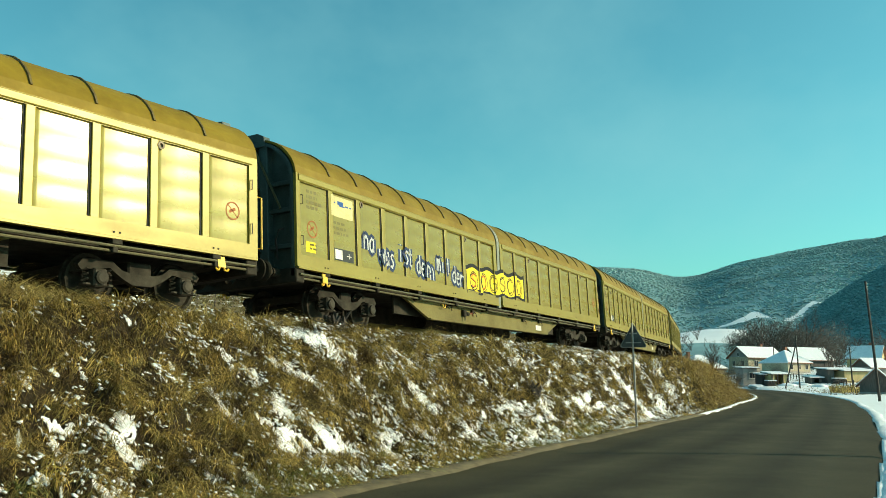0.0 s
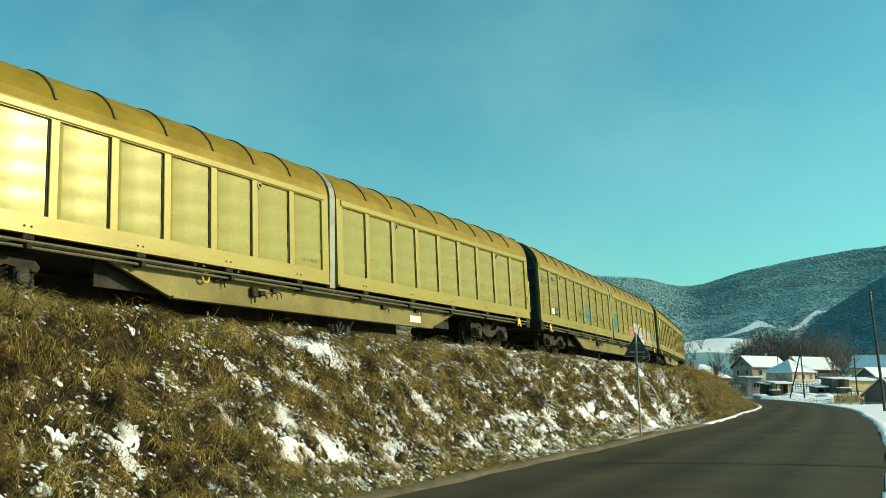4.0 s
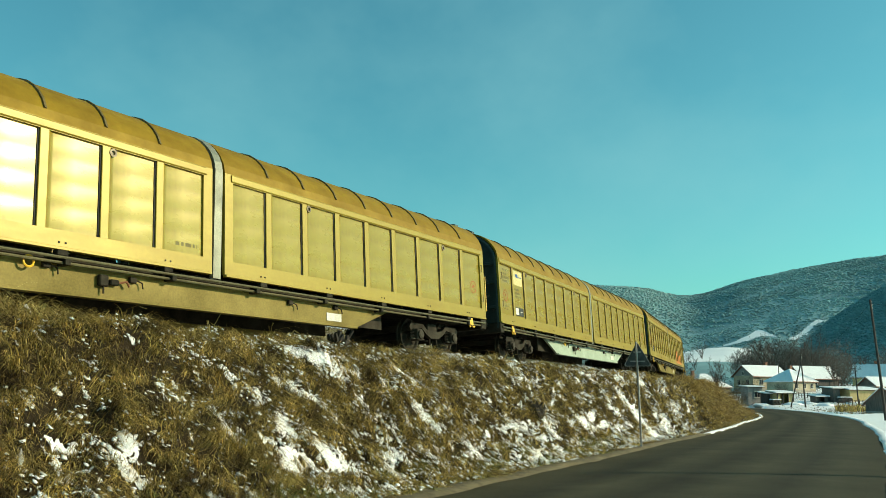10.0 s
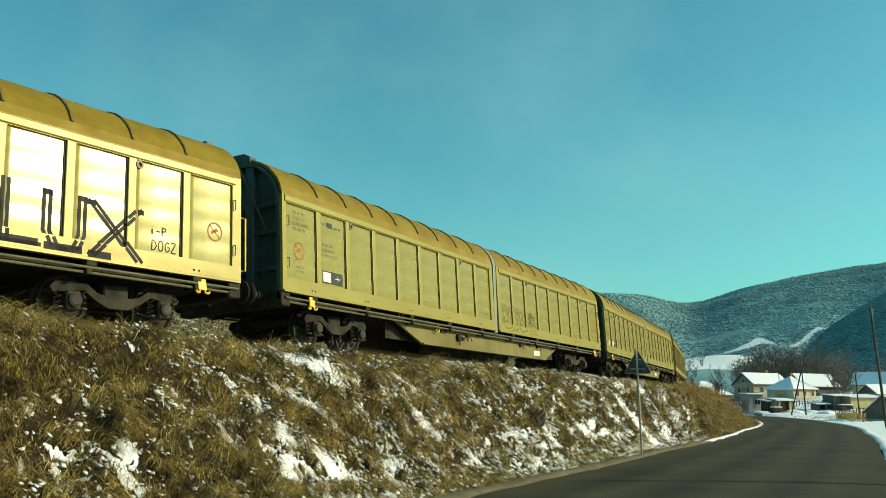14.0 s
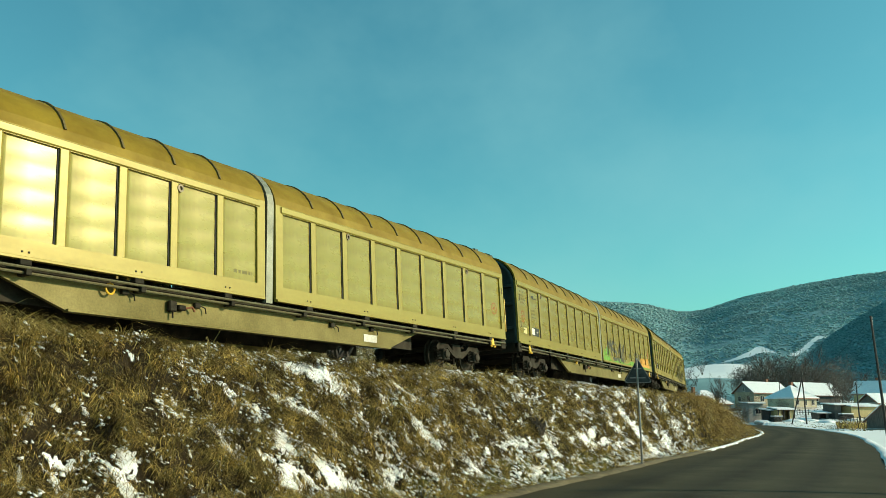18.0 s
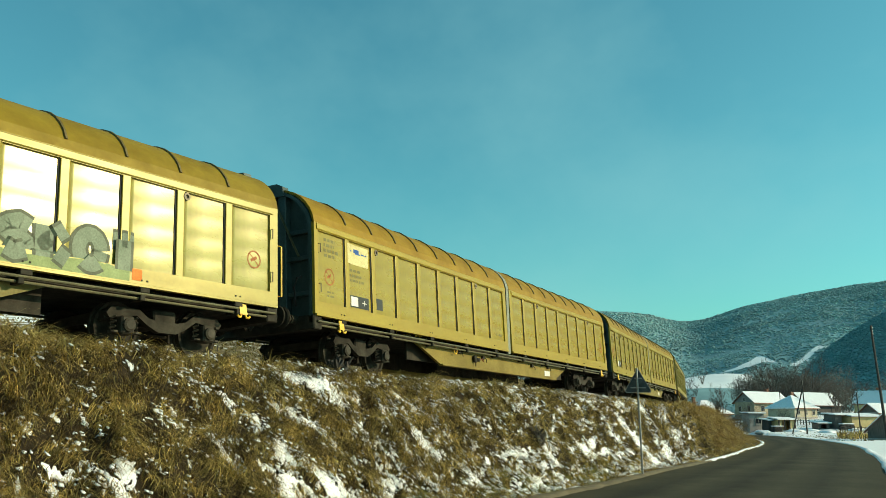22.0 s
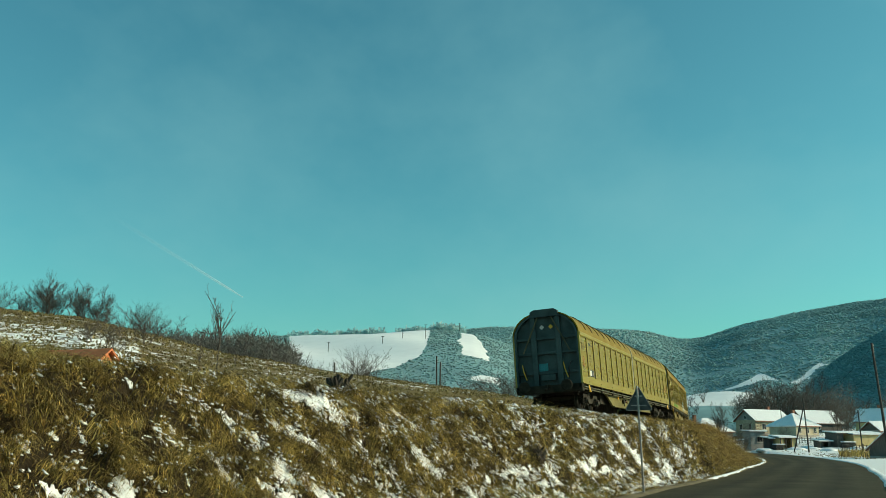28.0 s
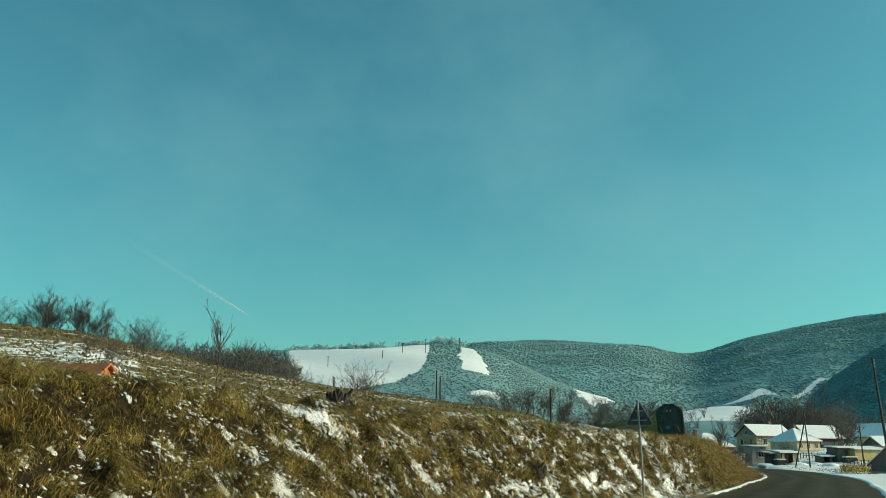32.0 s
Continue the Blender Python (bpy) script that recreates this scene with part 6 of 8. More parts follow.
hut = shed("grey roadside hut with a dark window", 19.2, 163, 2.7, 2.4, 2.6, 2.7, 10, GREYWALL)
window(hut, 0.3, -1.2, 0.9, 1.1, 1.0, "x", -1)
shed("low wooden shed with snow on its roof", 20.15, 160, 1.8, 2.0, 1.6, 1.8, 14, TIMBER, opening=(-0.4, 0.5))
shed("open woodshed with posts and a snowy roof", 20.85, 160, 3.3, 2.2, 1.75, 2.0, 16, OCHRE, opening=(-0.9, 0.5), posts=4)
shed("grey shed with a dark open bay", 23.85, 166, 3.0, 2.8, 2.1, 2.3, 16, PLANKS, opening=(-0.2, 1.6))
shed("long ochre stable with a snowy roof", 25.1, 168, 6.4, 3.4, 1.7, 2.1, 16, OCHRE, opening=(2.2, 2.7))
shed("small dark shelter in the snow", 22.95, 164, 2.2, 1.6, 0.9, 1.1, 14, PLANKS, opening=(-0.6, 0.5))


def fence(turn0, turn1, dist, count):
    """Low stake fence with two rails in the snow."""
    f = thing("fence", "low weathered stake fence in the snow", "fence", Matrix.Translation(on_land((turn0 + turn1) / 2, dist)))
    org = f.matrix_basis.translation
    tops = []
    for k in range(count):
        p = on_land(turn0 + (turn1 - turn0) * k / (count - 1), dist + 1.5 * math.sin(k * 0.7)) - org
        bm = bmesh.new()
        h = 0.95 + 0.15 * math.sin(k * 2.3)
        box(bm, p.x - 0.05, p.x + 0.05, p.y - 0.05, p.y + 0.05, p.z - 0.3, p.z + h)
        part("stake", bm, TIMBER, f)
        tops.append(p)
    for h in (0.4, 0.78):
        bm = bmesh.new()
        tube(bm, [p + Vector((0, -0.06, h)) for p in tops], 0.035, 5)
        part("rail", bm, TIMBER, f)


fence(21.7, 23.6, 172, 13)
fence(24.0, 26.6, 158, 15)
fence(17.6, 19.0, 176, 9)


def woodpile(turn, dist, length, rows, face):
    """Stacked logs with snow on top."""
    w = thing("woodpile", "stack of cut logs capped with snow", "woodpile", Matrix.Translation(on_land(turn, dist)) @ Matrix.Rotation(radians(face), 4, "Z"))
    rnd = random.Random(int(turn * 10))
    me = None
    for r in range(rows):
        for k in range(int(length / 0.26) - (r % 2)):
            if me is None:
                bm = bmesh.new()
                lathe(bm, [(0.12, -0.5), (0.125, 0), (0.12, 0.5)], "y", 7)
                me = bpy.data.meshes.new("log")
                bm.to_mesh(me)
                bm.free()
            o = link("log", me, TIMBER, w)
            o.location = (-length / 2 + 0.13 + k * 0.26 + 0.13 * (r % 2), rnd.uniform(-0.06, 0.06), 0.10 + r * 0.22)
    bm = bmesh.new()
    box(bm, -length / 2, length / 2, -0.5, 0.5, rows * 0.22 - 0.02, rows * 0.22 + 0.14, 0.05)
    part("snow_cap", bm, SNOW, w)


woodpile(20.55, 157, 1.8, 4, 16)
woodpile(24.35, 163, 2.4, 4, 16)


def snow_heap(turn, dist, size, seed):
    bm = bmesh.new()
    bmesh.ops.create_icosphere(bm, subdivisions=3, radius=1.0)
    for v in bm.verts:
        v.co *= 1 + 0.3 * noise.noise(v.co * 1.6 + Vector((seed, 0, 0)))
        v.co = Vector((v.co.x * size * 1.5, v.co.y * size, v.co.z * size * 0.45))
    ob = part("snow_mound", bm, SNOW, smooth=True)
    ob.matrix_basis = Matrix.Translation(on_land(turn, dist, -0.05))
    tagged(ob, "low heap of shovelled snow near the sheds", "snow mound")


for k, (turn, dist, size) in enumerate([(19.75, 156, 0.9), (21.5, 158, 1.1), (22.4, 160, 0.8), (23.3, 157, 1.0), (24.7, 161, 0.9), (26.0, 150, 1.2)]):
    snow_heap(turn, dist, size, k * 3.7)


def orange_hut():
    at = on_land(-22.4, 30, 0.0)
    m = Matrix.Translation((at.x, at.y, 1.6 + 30 * math.tan(radians(5.15)) - 1.72)) @ Matrix.Rotation(radians(-20), 4, "Z")
    h = thing("hut", "small hut with a bright orange roof behind the bank", "hut", m)
    bm = bmesh.new()
    box(bm, -1.1, 1.1, -0.7, 0.7, -0.6, 1.0)
    part("wall", bm, PLANKS, h)
    for q in (-1, 1):
        bm = bmesh.new()
        prism(bm, [(-0.7, 1.0), (0.7, 1.0), (0, 1.6)], "x", q * 1.0, q * 1.1)
        part("gable", bm, ORANGE, h)
        bm = bmesh.new()
        prism(bm, [(q * 0.95, 0.86), (0, 1.68), (0, 1.75), (q * 1.0, 0.93)], "x", -1.25, 1.25)
        part("roof_slope", bm, ORANGE, h)


orange_hut()


def pole(label, x, y, height, r=0.13, lean=(0, 0), strut=None, arm=False):
    z = ground_z(x, y)
    p = thing("utility_pole", label, "pole", Matrix.Translation((x, y, z)), group="roadside poles")
    bm = bmesh.new()
    tube(bm, [(0, 0, -0.5), (lean[0] * 0.5, lean[1] * 0.5, height * 0.5), (lean[0], lean[1], height)], r, 8, taper=[r, r * 0.85, r * 0.7])
    part("shaft", bm, TIMBER, p)
    if strut:
        bm = bmesh.new()
        tube(bm, [(strut[0], strut[1], -0.4), (lean[0] * 0.8, lean[1] * 0.8, height * 0.86)], r * 0.8, 8)
        part("strut", bm, TIMBER, p)
    if arm:
        bm = bmesh.new()
        box(bm, lean[0] - 0.6, lean[0] + 0.6, lean[1] - 0.04, lean[1] + 0.04, height - 0.5, height - 0.4)
        part("cross_arm", bm, TIMBER, p)
    for k in (-1, 0, 1):
        bm = bmesh.new()
        dx = lean[0] + (k * 0.45 if arm else 0)
        zz = height - 0.38 if arm else height - 0.25 - 0.25 * (k + 1)
        dx2 = 0 if arm else r * 0.9
        lathe(bm, [(0.02, 0), (0.05, 0.05), (0.055, 0.10), (0.03, 0.15)], "z", 8, (dx + dx2, lean[1], zz))
        part("insulator", bm, FRAMEP, p)
    return Vector((x + lean[0], y + lean[1], z + height - 0.3))


def wire(a, b, sag, r=0.012):
    bm = bmesh.new()
    pts = [a.lerp(b, k / 12) - Vector((0, 0, sag * 4 * (k / 12) * (1 - k / 12))) for k in range(13)]
    tube(bm, pts, r, 4)
    ob = part("overhead_wire", bm, STEEL)
    return tagged(ob, "thin dark overhead wire between poles", "wire", group="overhead wires")


px, py = spot(26.45, 77.2)
big = pole("tall dark timber pole beside the road", px, py, 9.4, 0.12, (-0.55, 0.1))
vx, vy = spot(22.2, 152)
vil = pole("timber pole with a slanting strut", vx, vy, 8.4, 0.13, (-0.35, 0), strut=(-2.3, 0.4))
rx_, ry_ = spot(25.07, 150)
rig = pole("plain timber pole in the snowy field", rx_, ry_, 6.4, 0.12, (-0.2, 0))
bx, by = spot(20.8, 190)
bak = pole("thin pole beside the houses", bx, by, 5.6, 0.10)
wire(big, vil, 1.2)
wire(vil, bak, 0.6)
wire(vil, rig, 0.8)
# pole outside the view whose shadow lies across the road
off = pole("timber pole on the verge", 21.0, 18.6, 7.6, 0.14)
wire(off, big, 1.4)
for turn, dist, h in ((-6.97, 104, 2.7), (-0.37, 100, 4.2), (-0.13, 104, 4.0), (6.95, 90, 3.4)):
    x, y = spot(turn, dist)
    pole("short dark post behind the meadow", x, y, h, 0.10)
for turn, dist, h in ((-2.6, 550, 8), (-3.9, 530, 6), (-1.1, 565, 9), (1.1, 705, 12), (-7.4, 520, 5)):
    x, y = spot(turn, dist)
    p = thing("lift_mast", "slim ski-lift mast on the snowy slope", "mast", Matrix.Translation((x, y, float(land(np.array([x]), np.array([y]))[0][0]) - 0.5)), group="ski-lift masts")
    bm = bmesh.new()
    tube(bm, [(0, 0, -1), (0, 0, h)], 0.2, 6)
    part("mast", bm, STEEL, p)
    bm = bmesh.new()
    box(bm, -0.9, 0.9, -0.12, 0.12, h - 0.35, h - 0.1)
    part("cross_arm", bm, STEEL, p)


# ---- road sign, seen from behind ----
def road_sign():
    x, y, _ = off_line(15.6, 4.85)
    d = 0.90
    sgn = thing("road_sign", "triangular road sign seen from its dull grey back", "sign", Matrix.Translation((x, y, 0.15)) @ Matrix.Rotation(radians(-18), 4, "Z"))
    bm = bmesh.new()
    tube(bm, [(0.06, 0, -0.4), (0.02, 0, 1.6), (-0.03, 0, 3.25)], 0.034, 10)
    part("post", bm, GALV, sgn)
    h = d * 0.866
    bm = bmesh.new()
    c = 0.06
    out = [(-d / 2 + c, 2.46), (d / 2 - c, 2.46), (d / 2 - c / 2, 2.46 + c), (c / 2, 2.46 + h - c * 0.6), (0, 2.46 + h - c * 0.4), (-c / 2, 2.46 + h - c * 0.6), (-d / 2 + c / 2, 2.46 + c)]
    prism(bm, out, "y", 0.045, 0.060)
    plate = part("plate", bm, SIGNBACK, sgn)
    bm = bmesh.new()
    inner = [(u * 0.94, 2.46 + h / 3 + (v - 2.46 - h / 3) * 0.94) for u, v in out]
    k = len(out)
    rows = [[bm.verts.new((u, yy, v)) for u, v in ring] for ring, yy in ((out, 0.045), (out, 0.022), (inner, 0.022), (inner, 0.045))]
    for a, b in zip(rows, rows[1:]):
        for i in range(k):
            bm.faces.new((a[i], a[(i + 1) % k], b[(i + 1) % k], b[i]))
    bmesh.ops.recalc_face_normals(bm, faces=bm.faces)
    part("rim", bm, GALV, plate)
    for z in (2.62, 2.92):
        bm = bmesh.new()
        box(bm, -0.24 + (z - 2.62) * 0.4, 0.24 - (z - 2.62) * 0.4, 0.020, 0.045, z - 0.02, z + 0.02)
        part("bracket", bm, GALV, plate)


road_sign()


# ---- small dark bushes on the bank, snow along the road's edges, dry reeds ----
def bank_bush(s, q, h, label, kind):
    d = 2.4 + (float(road_left(s)) - 2.6) * q
    x, y, z = bank_height(np.array([float(s)]), np.array([d]))
    (trunk, crown), _, _ = TREE_KINDS[kind]
    t = thing("low_bush", label, "bush", Matrix.Translation((x[0], y[0], z[0] - 0.03)) @ Matrix.Scale(h * 1.5, 4))
    link("stem", trunk, BARK, t)
    link("crown", crown, RUBBERY, t)


RUBBERY = leafy("dark_twigs", (0.010, 0.008, 0.005), (0.035, 0.026, 0.016))
bank_bush(2.25, 0.04, 0.24, "small dark leafless bush on top of the bank", "round")
bank_bush(9.0, 0.58, 0.40, "dark leafless shrub halfway down the bank", "round_b")
bank_bush(9.15, 0.60, 0.36, "dark leafless shrub halfway down the bank", "round")


def stump(s, q, size, seed, label):
    """A dark weathered stump with broken roots."""
    rnd = random.Random(seed)
    d = 2.4 + (float(road_left(s)) - 2.6) * q
    x, y, z = bank_height(np.array([float(s)]), np.array([d]))
    wood = Limbs()
    for k in range(16):
        p = Vector((rnd.gauss(0, 0.16), rnd.gauss(0, 0.16), -0.1)) * size
        a = rnd.uniform(0, 6.28)
        e = p + Vector((math.cos(a) * rnd.uniform(0.2, 0.75), math.sin(a) * rnd.uniform(0.2, 0.75), rnd.uniform(0.35, 1.1))) * size
        mid = (p + e) / 2 + Vector((rnd.gauss(0, 0.1), rnd.gauss(0, 0.1), 0)) * size
        r = rnd.uniform(0.12, 0.24) * size
        wood.limb([p, mid, e], [r * 1.5, r, r * 0.45], 6)
    ob = link("tree_stump", mesh_from("tree_stump", wood.v, wood.f), RUBBERY)
    ob.location = (x[0], y[0], z[0])
    tagged(ob, label, "stump")


stump(2.3, 0.02, 0.42, 71, "dark rotten stump on top of the bank")
stump(9.1, 0.58, 0.40, 72, "dark rotten stump halfway down the bank")


def edge_snow(name, side, s0, s1, wide, seed, label):
    """A low uneven ridge of ploughed snow along one edge of the road."""
    rng = random.Random(seed)
    verts, faces = [], []
    ss = np.arange(s0, s1, 0.25)
    for s in ss:
        e = float(road_left(s)) + 0.06 if side < 0 else float(road_right(s)) + 0.15
        n = noise.noise(Vector((s * 0.25, seed, 0))) * 0.35 + noise.noise(Vector((s * 1.1, seed, 2))) * 0.15
        w = wide * max(0.15, 1 + n * 1.3)
        ends = min(1.0, (s - s0) / 3, (s1 - s) / 3)
        for k, (u, z) in enumerate(((-0.5, 0.0), (-0.3, 0.025), (0.0, 0.045), (0.3, 0.04), (0.5, 0.0))):
            x, y, _ = off_line(s, e + u * w * ends)
            verts.append((x, y, z * (0.7 + n) * ends + (0.055 if side < 0 else 0.012) if z else -0.03))
    for i in range(len(ss) - 1):
        for k in range(4):
            faces.append((i * 5 + k, (i + 1) * 5 + k, (i + 1) * 5 + k + 1, i * 5 + k + 1))
    tagged(link(name, mesh_from(name, verts, faces), SNOW, smooth=True), label, "snow", kind="structure")


edge_snow("snow_edge", -1, 27, 92, 0.38, 3, "thin ridge of snow along the road edge")
edge_snow("snow_edge", 1, -58, 190, 0.5, 8, "ridge of ploughed snow beside the road")


def reeds():
    rng = np.random.default_rng(77)
    n = 900
    az, r = rng.uniform(23.8, 26.0, n), rng.uniform(120, 150, n)
    x, y = r * np.sin(np.radians(az)), r * np.cos(np.radians(az))
    z = land(x, y)[0]
    length = rng.uniform(0.5, 1.3, n)
    blades("dry_reeds", np.stack([x, y, z], 1), rng.uniform(0, 0.3, n), length, rng.normal(0, 0.15, (n, 2)) * length[:, None], np.full(n, 0.03), GRASS, "dry brown reeds in the snowy field", rng)


reeds()


# ---- vapour trail high in the sky ----
def vapour_trail():
    m, n, l, p = shader("vapour")
    p.inputs["Base Color"].default_value = (0.9, 0.93, 0.95, 1)
    p.inputs["Roughness"].default_value = 1.0
    co, g = n.new("ShaderNodeTexCoord"), n.new("ShaderNodeSeparateXYZ")
    mx, tr = n.new("ShaderNodeMixShader"), n.new("ShaderNodeBsdfTransparent")
    l.new(co.outputs["Generated"], g.inputs[0])
    fade = ramp_node(n, l, g.outputs[0], [(0.45, (0.0, 0.0, 0.0)), (0.75, (0.06, 0.06, 0.06)), (1.0, (0.26, 0.26, 0.26))])
    l.new(fade.outputs[0], mx.inputs[0])
    l.new(tr.outputs[0], mx.inputs[1])
    l.new(p.outputs[0], mx.inputs[2])
    l.new(mx.outputs[0], n["Material Output"].inputs["Surface"])
    bm = bmesh.new()
    tube(bm, [(-900, 0, 0), (-600, 0, 2), (-300, 0, 0), (-60, 0, 0), (0, 0, 0)], 6, 6, taper=[10, 8, 6, 4, 1.5])
    ob = part("vapour_trail", bm, m)
    return tagged(ob, "thin white vapour trail fading in the sky", "vapour trail")


TRAIL = vapour_trail()
# ---- markings and graffiti on the wagons ----
def flat_paint(name, col, rough=0.5):
    c = np.array(col)
    return worn(name, tuple(c * 0.8), tuple(np.minimum(c * 1.15, 0.95)), 3, 30, (rough, rough + 0.15), 0, 0.05, spec=0.15)


SMOKE_P = flat_paint("smoke_grey_spray", (0.105, 0.115, 0.070))
SLATE_P = flat_paint("faded_slate_spray", (0.19, 0.225, 0.150))
LICHEN_P = flat_paint("lichen_green_spray", (0.25, 0.30, 0.12))
PALEINK = flat_paint("faded_grey_ink", (0.175, 0.150, 0.055))
WHITE_P = flat_paint("white_paint", (0.72, 0.70, 0.62))
REDRING = flat_paint("red_ring_paint", (0.34, 0.11, 0.03))
BLUE_P = flat_paint("blue_paint", (0.03, 0.10, 0.30))
CREAM_P = flat_paint("cream_board", (0.62, 0.53, 0.25))
PALEGREY_P = flat_paint("pale_grey_spray", (0.50, 0.52, 0.50))
DARK_P = flat_paint("dark_plate", (0.05, 0.055, 0.05))
BLACK_P = flat_paint("black_spray", (0.015, 0.014, 0.013))
YEL_P = flat_paint("yellow_spray", (0.78, 0.60, 0.03))
ORA_P = flat_paint("orange_spray", (0.75, 0.20, 0.03))
ORA_FADED = flat_paint("faded_orange_spray", (0.60, 0.30, 0.06))
TEAL_P = flat_paint("teal_spray", (0.05, 0.24, 0.25))
PALEBLUE_P = flat_paint("pale_blue_spray", (0.22, 0.36, 0.33))
GREEN_P = flat_paint("bright_green_spray", (0.10, 0.48, 0.06))
OLIVE_P = flat_paint("olive_spray", (0.10, 0.105, 0.035))
RUSTLINE = flat_paint("brown_spray", (0.30, 0.12, 0.03))
ROSE_P = flat_paint("faded_rose_spray", (0.50, 0.24, 0.13))
MOSS_P = flat_paint("faded_moss_spray", (0.165, 0.150, 0.032))
SEA_P = flat_paint("sea_blue_spray", (0.02, 0.17, 0.24))
LEAF_P = flat_paint("faded_green_spray", (0.16, 0.34, 0.05))
GREY_P = flat_paint("dark_grey_spray", (0.085, 0.085, 0.06))
PINK_P = flat_paint("red_spray", (0.55, 0.10, 0.07))
NAVY_P = flat_paint("navy_spray", (0.03, 0.05, 0.11))


def skin(x, z, layer):
    y = WIDE if (z < P_LOW + 0.005 or z > P_TOP - 0.005) else face_y(x)
    return -(y + 0.002 + 0.002 * layer)


def stroke(bm, pts, width, layer=0):
    """A painted line along (x, z) points that follows the side's relief."""
    fine = []
    for (x0, z0), (x1, z1) in zip(pts, pts[1:]):
        n = max(1, int(math.hypot(x1 - x0, z1 - z0) / 0.035))
        fine += [(x0 + (x1 - x0) * k / n, z0 + (z1 - z0) * k / n) for k in range(n)]
    fine.append(pts[-1])
    prev = None
    for i, (x, z) in enumerate(fine):
        a, b = fine[max(i - 1, 0)], fine[min(i + 1, len(fine) - 1)]
        dx, dz = b[0] - a[0], b[1] - a[1]
        L = math.hypot(dx, dz) or 1
        nx, nz = -dz / L * width / 2, dx / L * width / 2
        cur = [bm.verts.new((x + nx, skin(x, z, layer), z + nz)), bm.verts.new((x - nx, skin(x, z, layer), z - nz))]
        if prev:
            bm.faces.new((prev[0], prev[1], cur[1], cur[0]))
        prev = cur


def fill(bm, x0, x1, low, high, layer=0, step=0.035):
    """A painted area between two curves low(x) and high(x)."""
    n = max(2, int((x1 - x0) / step))
    prev = None
    for i in range(n + 1):
        x = x0 + (x1 - x0) * i / n
        a, b = low(x), max(high(x), low(x) + 0.001)
        k = 10
        cur = [bm.verts.new((x, skin(x, a + (b - a) * j / k, layer), a + (b - a) * j / k)) for j in range(k + 1)]
        if prev:
            for j in range(k):
                bm.faces.new((prev[j], cur[j], cur[j + 1], prev[j + 1]))
        prev = cur


def ring(bm, x, z, r, w, layer=0):
    stroke(bm, [(x + r * math.cos(a * math.pi / 12), z + r * math.sin(a * math.pi / 12)) for a in range(25)], w, layer)


def plate(bm, x0, x1, z0, z1, layer=0):
    fill(bm, x0, x1, lambda x: z0, lambda x: z1, layer, 0.08)


def mark(wagon, name, material, draw, label=""):
    bm = bmesh.new()
    draw(bm)
    ob = part(name, bm, material, wagon, label)
    return ob


def bars(bm, x0, z0, rows, seed, h=0.035, gap=0.065, span=0.6, layer=0):
    rnd = random.Random(seed)
    for r in range(rows):
        x = x0
        end = x0 + span * rnd.uniform(0.7, 1.0)
        while x < end:
            w = rnd.uniform(0.05, 0.16)
            plate(bm, x, min(x + w, end), z0 - r * gap - h, z0 - r * gap, layer)
            x += w + 0.04


def base_markings(w):
    mark(w, "number_marking", PALEINK, lambda bm: bars(bm, -10.66, 2.90, 4, 3, 0.07, 0.12, 0.58), "faded lines of lettering")
    mark(w, "warning_ring", REDRING, lambda bm: (ring(bm, -10.45, 2.03, 0.18, 0.03), stroke(bm, [(-10.58, 2.15), (-10.32, 1.91)], 0.022), stroke(bm, [(-10.54, 2.0), (-10.38, 2.09)], 0.05)), "faded red warning ring")
    mark(w, "warning_ring", REDRING, lambda bm: (ring(bm, 10.45, 2.02, 0.17, 0.03), stroke(bm, [(10.32, 2.14), (10.58, 1.9)], 0.022), stroke(bm, [(10.36, 1.99), (10.52, 2.07)], 0.06)), "faded red warning ring")
    mark(w, "small_marking", PALEINK, lambda bm: bars(bm, -10.55, 1.70, 2, 8, 0.04, 0.09, 0.4), "faded small lettering")
    mark(w, "maker_marking", PALEINK, lambda bm: bars(bm, -1.05, 1.62, 1, 9, 0.07, 0.1, 0.62), "faded maker's lettering")
    mark(w, "dark_plate", DARK_P, lambda bm: (plate(bm, -9.60, -9.20, 1.46, 1.74), plate(bm, -9.20, -8.78, 1.46, 1.74)), "long dark data plate")
    mark(w, "data_plate", WHITE_P, lambda bm: plate(bm, -9.56, -9.26, 1.49, 1.71, 1), "small white chart")
    mark(w, "cross_mark", WHITE_P, lambda bm: (stroke(bm, [(-8.98, 1.66), (-8.98, 1.54)], 0.02, 1), stroke(bm, [(-9.08, 1.60), (-8.88, 1.60)], 0.02, 1)), "small white cross")
    bm = bmesh.new()
    box(bm, 3.6, 4.15, -1.212, -1.204, 0.52, 0.70)
    part("girder_plate", bm, WHITE_P, w, "small white plate on the girder")
    bm = bmesh.new()
    pts = [(-3.95 + 0.09 * math.cos(a), -1.30, 0.86 + 0.09 * math.sin(a)) for a in np.linspace(0, 2 * math.pi, 13)]
    tube(bm, pts, 0.02, 6, cap=False)
    part("brake_ring", bm, YELLOW, w, "yellow brake ring")
    for q in (1, -1):
        for z in (1.62, 2.52):
            bm = bmesh.new()
            x = q * 10.9
            tube(bm, [(x, -1.37, z), (x, -1.44, z), (x, -1.44, z + 0.2), (x, -1.37, z + 0.2)], 0.012, 5)
            part("door_latch", bm, RIB, w)


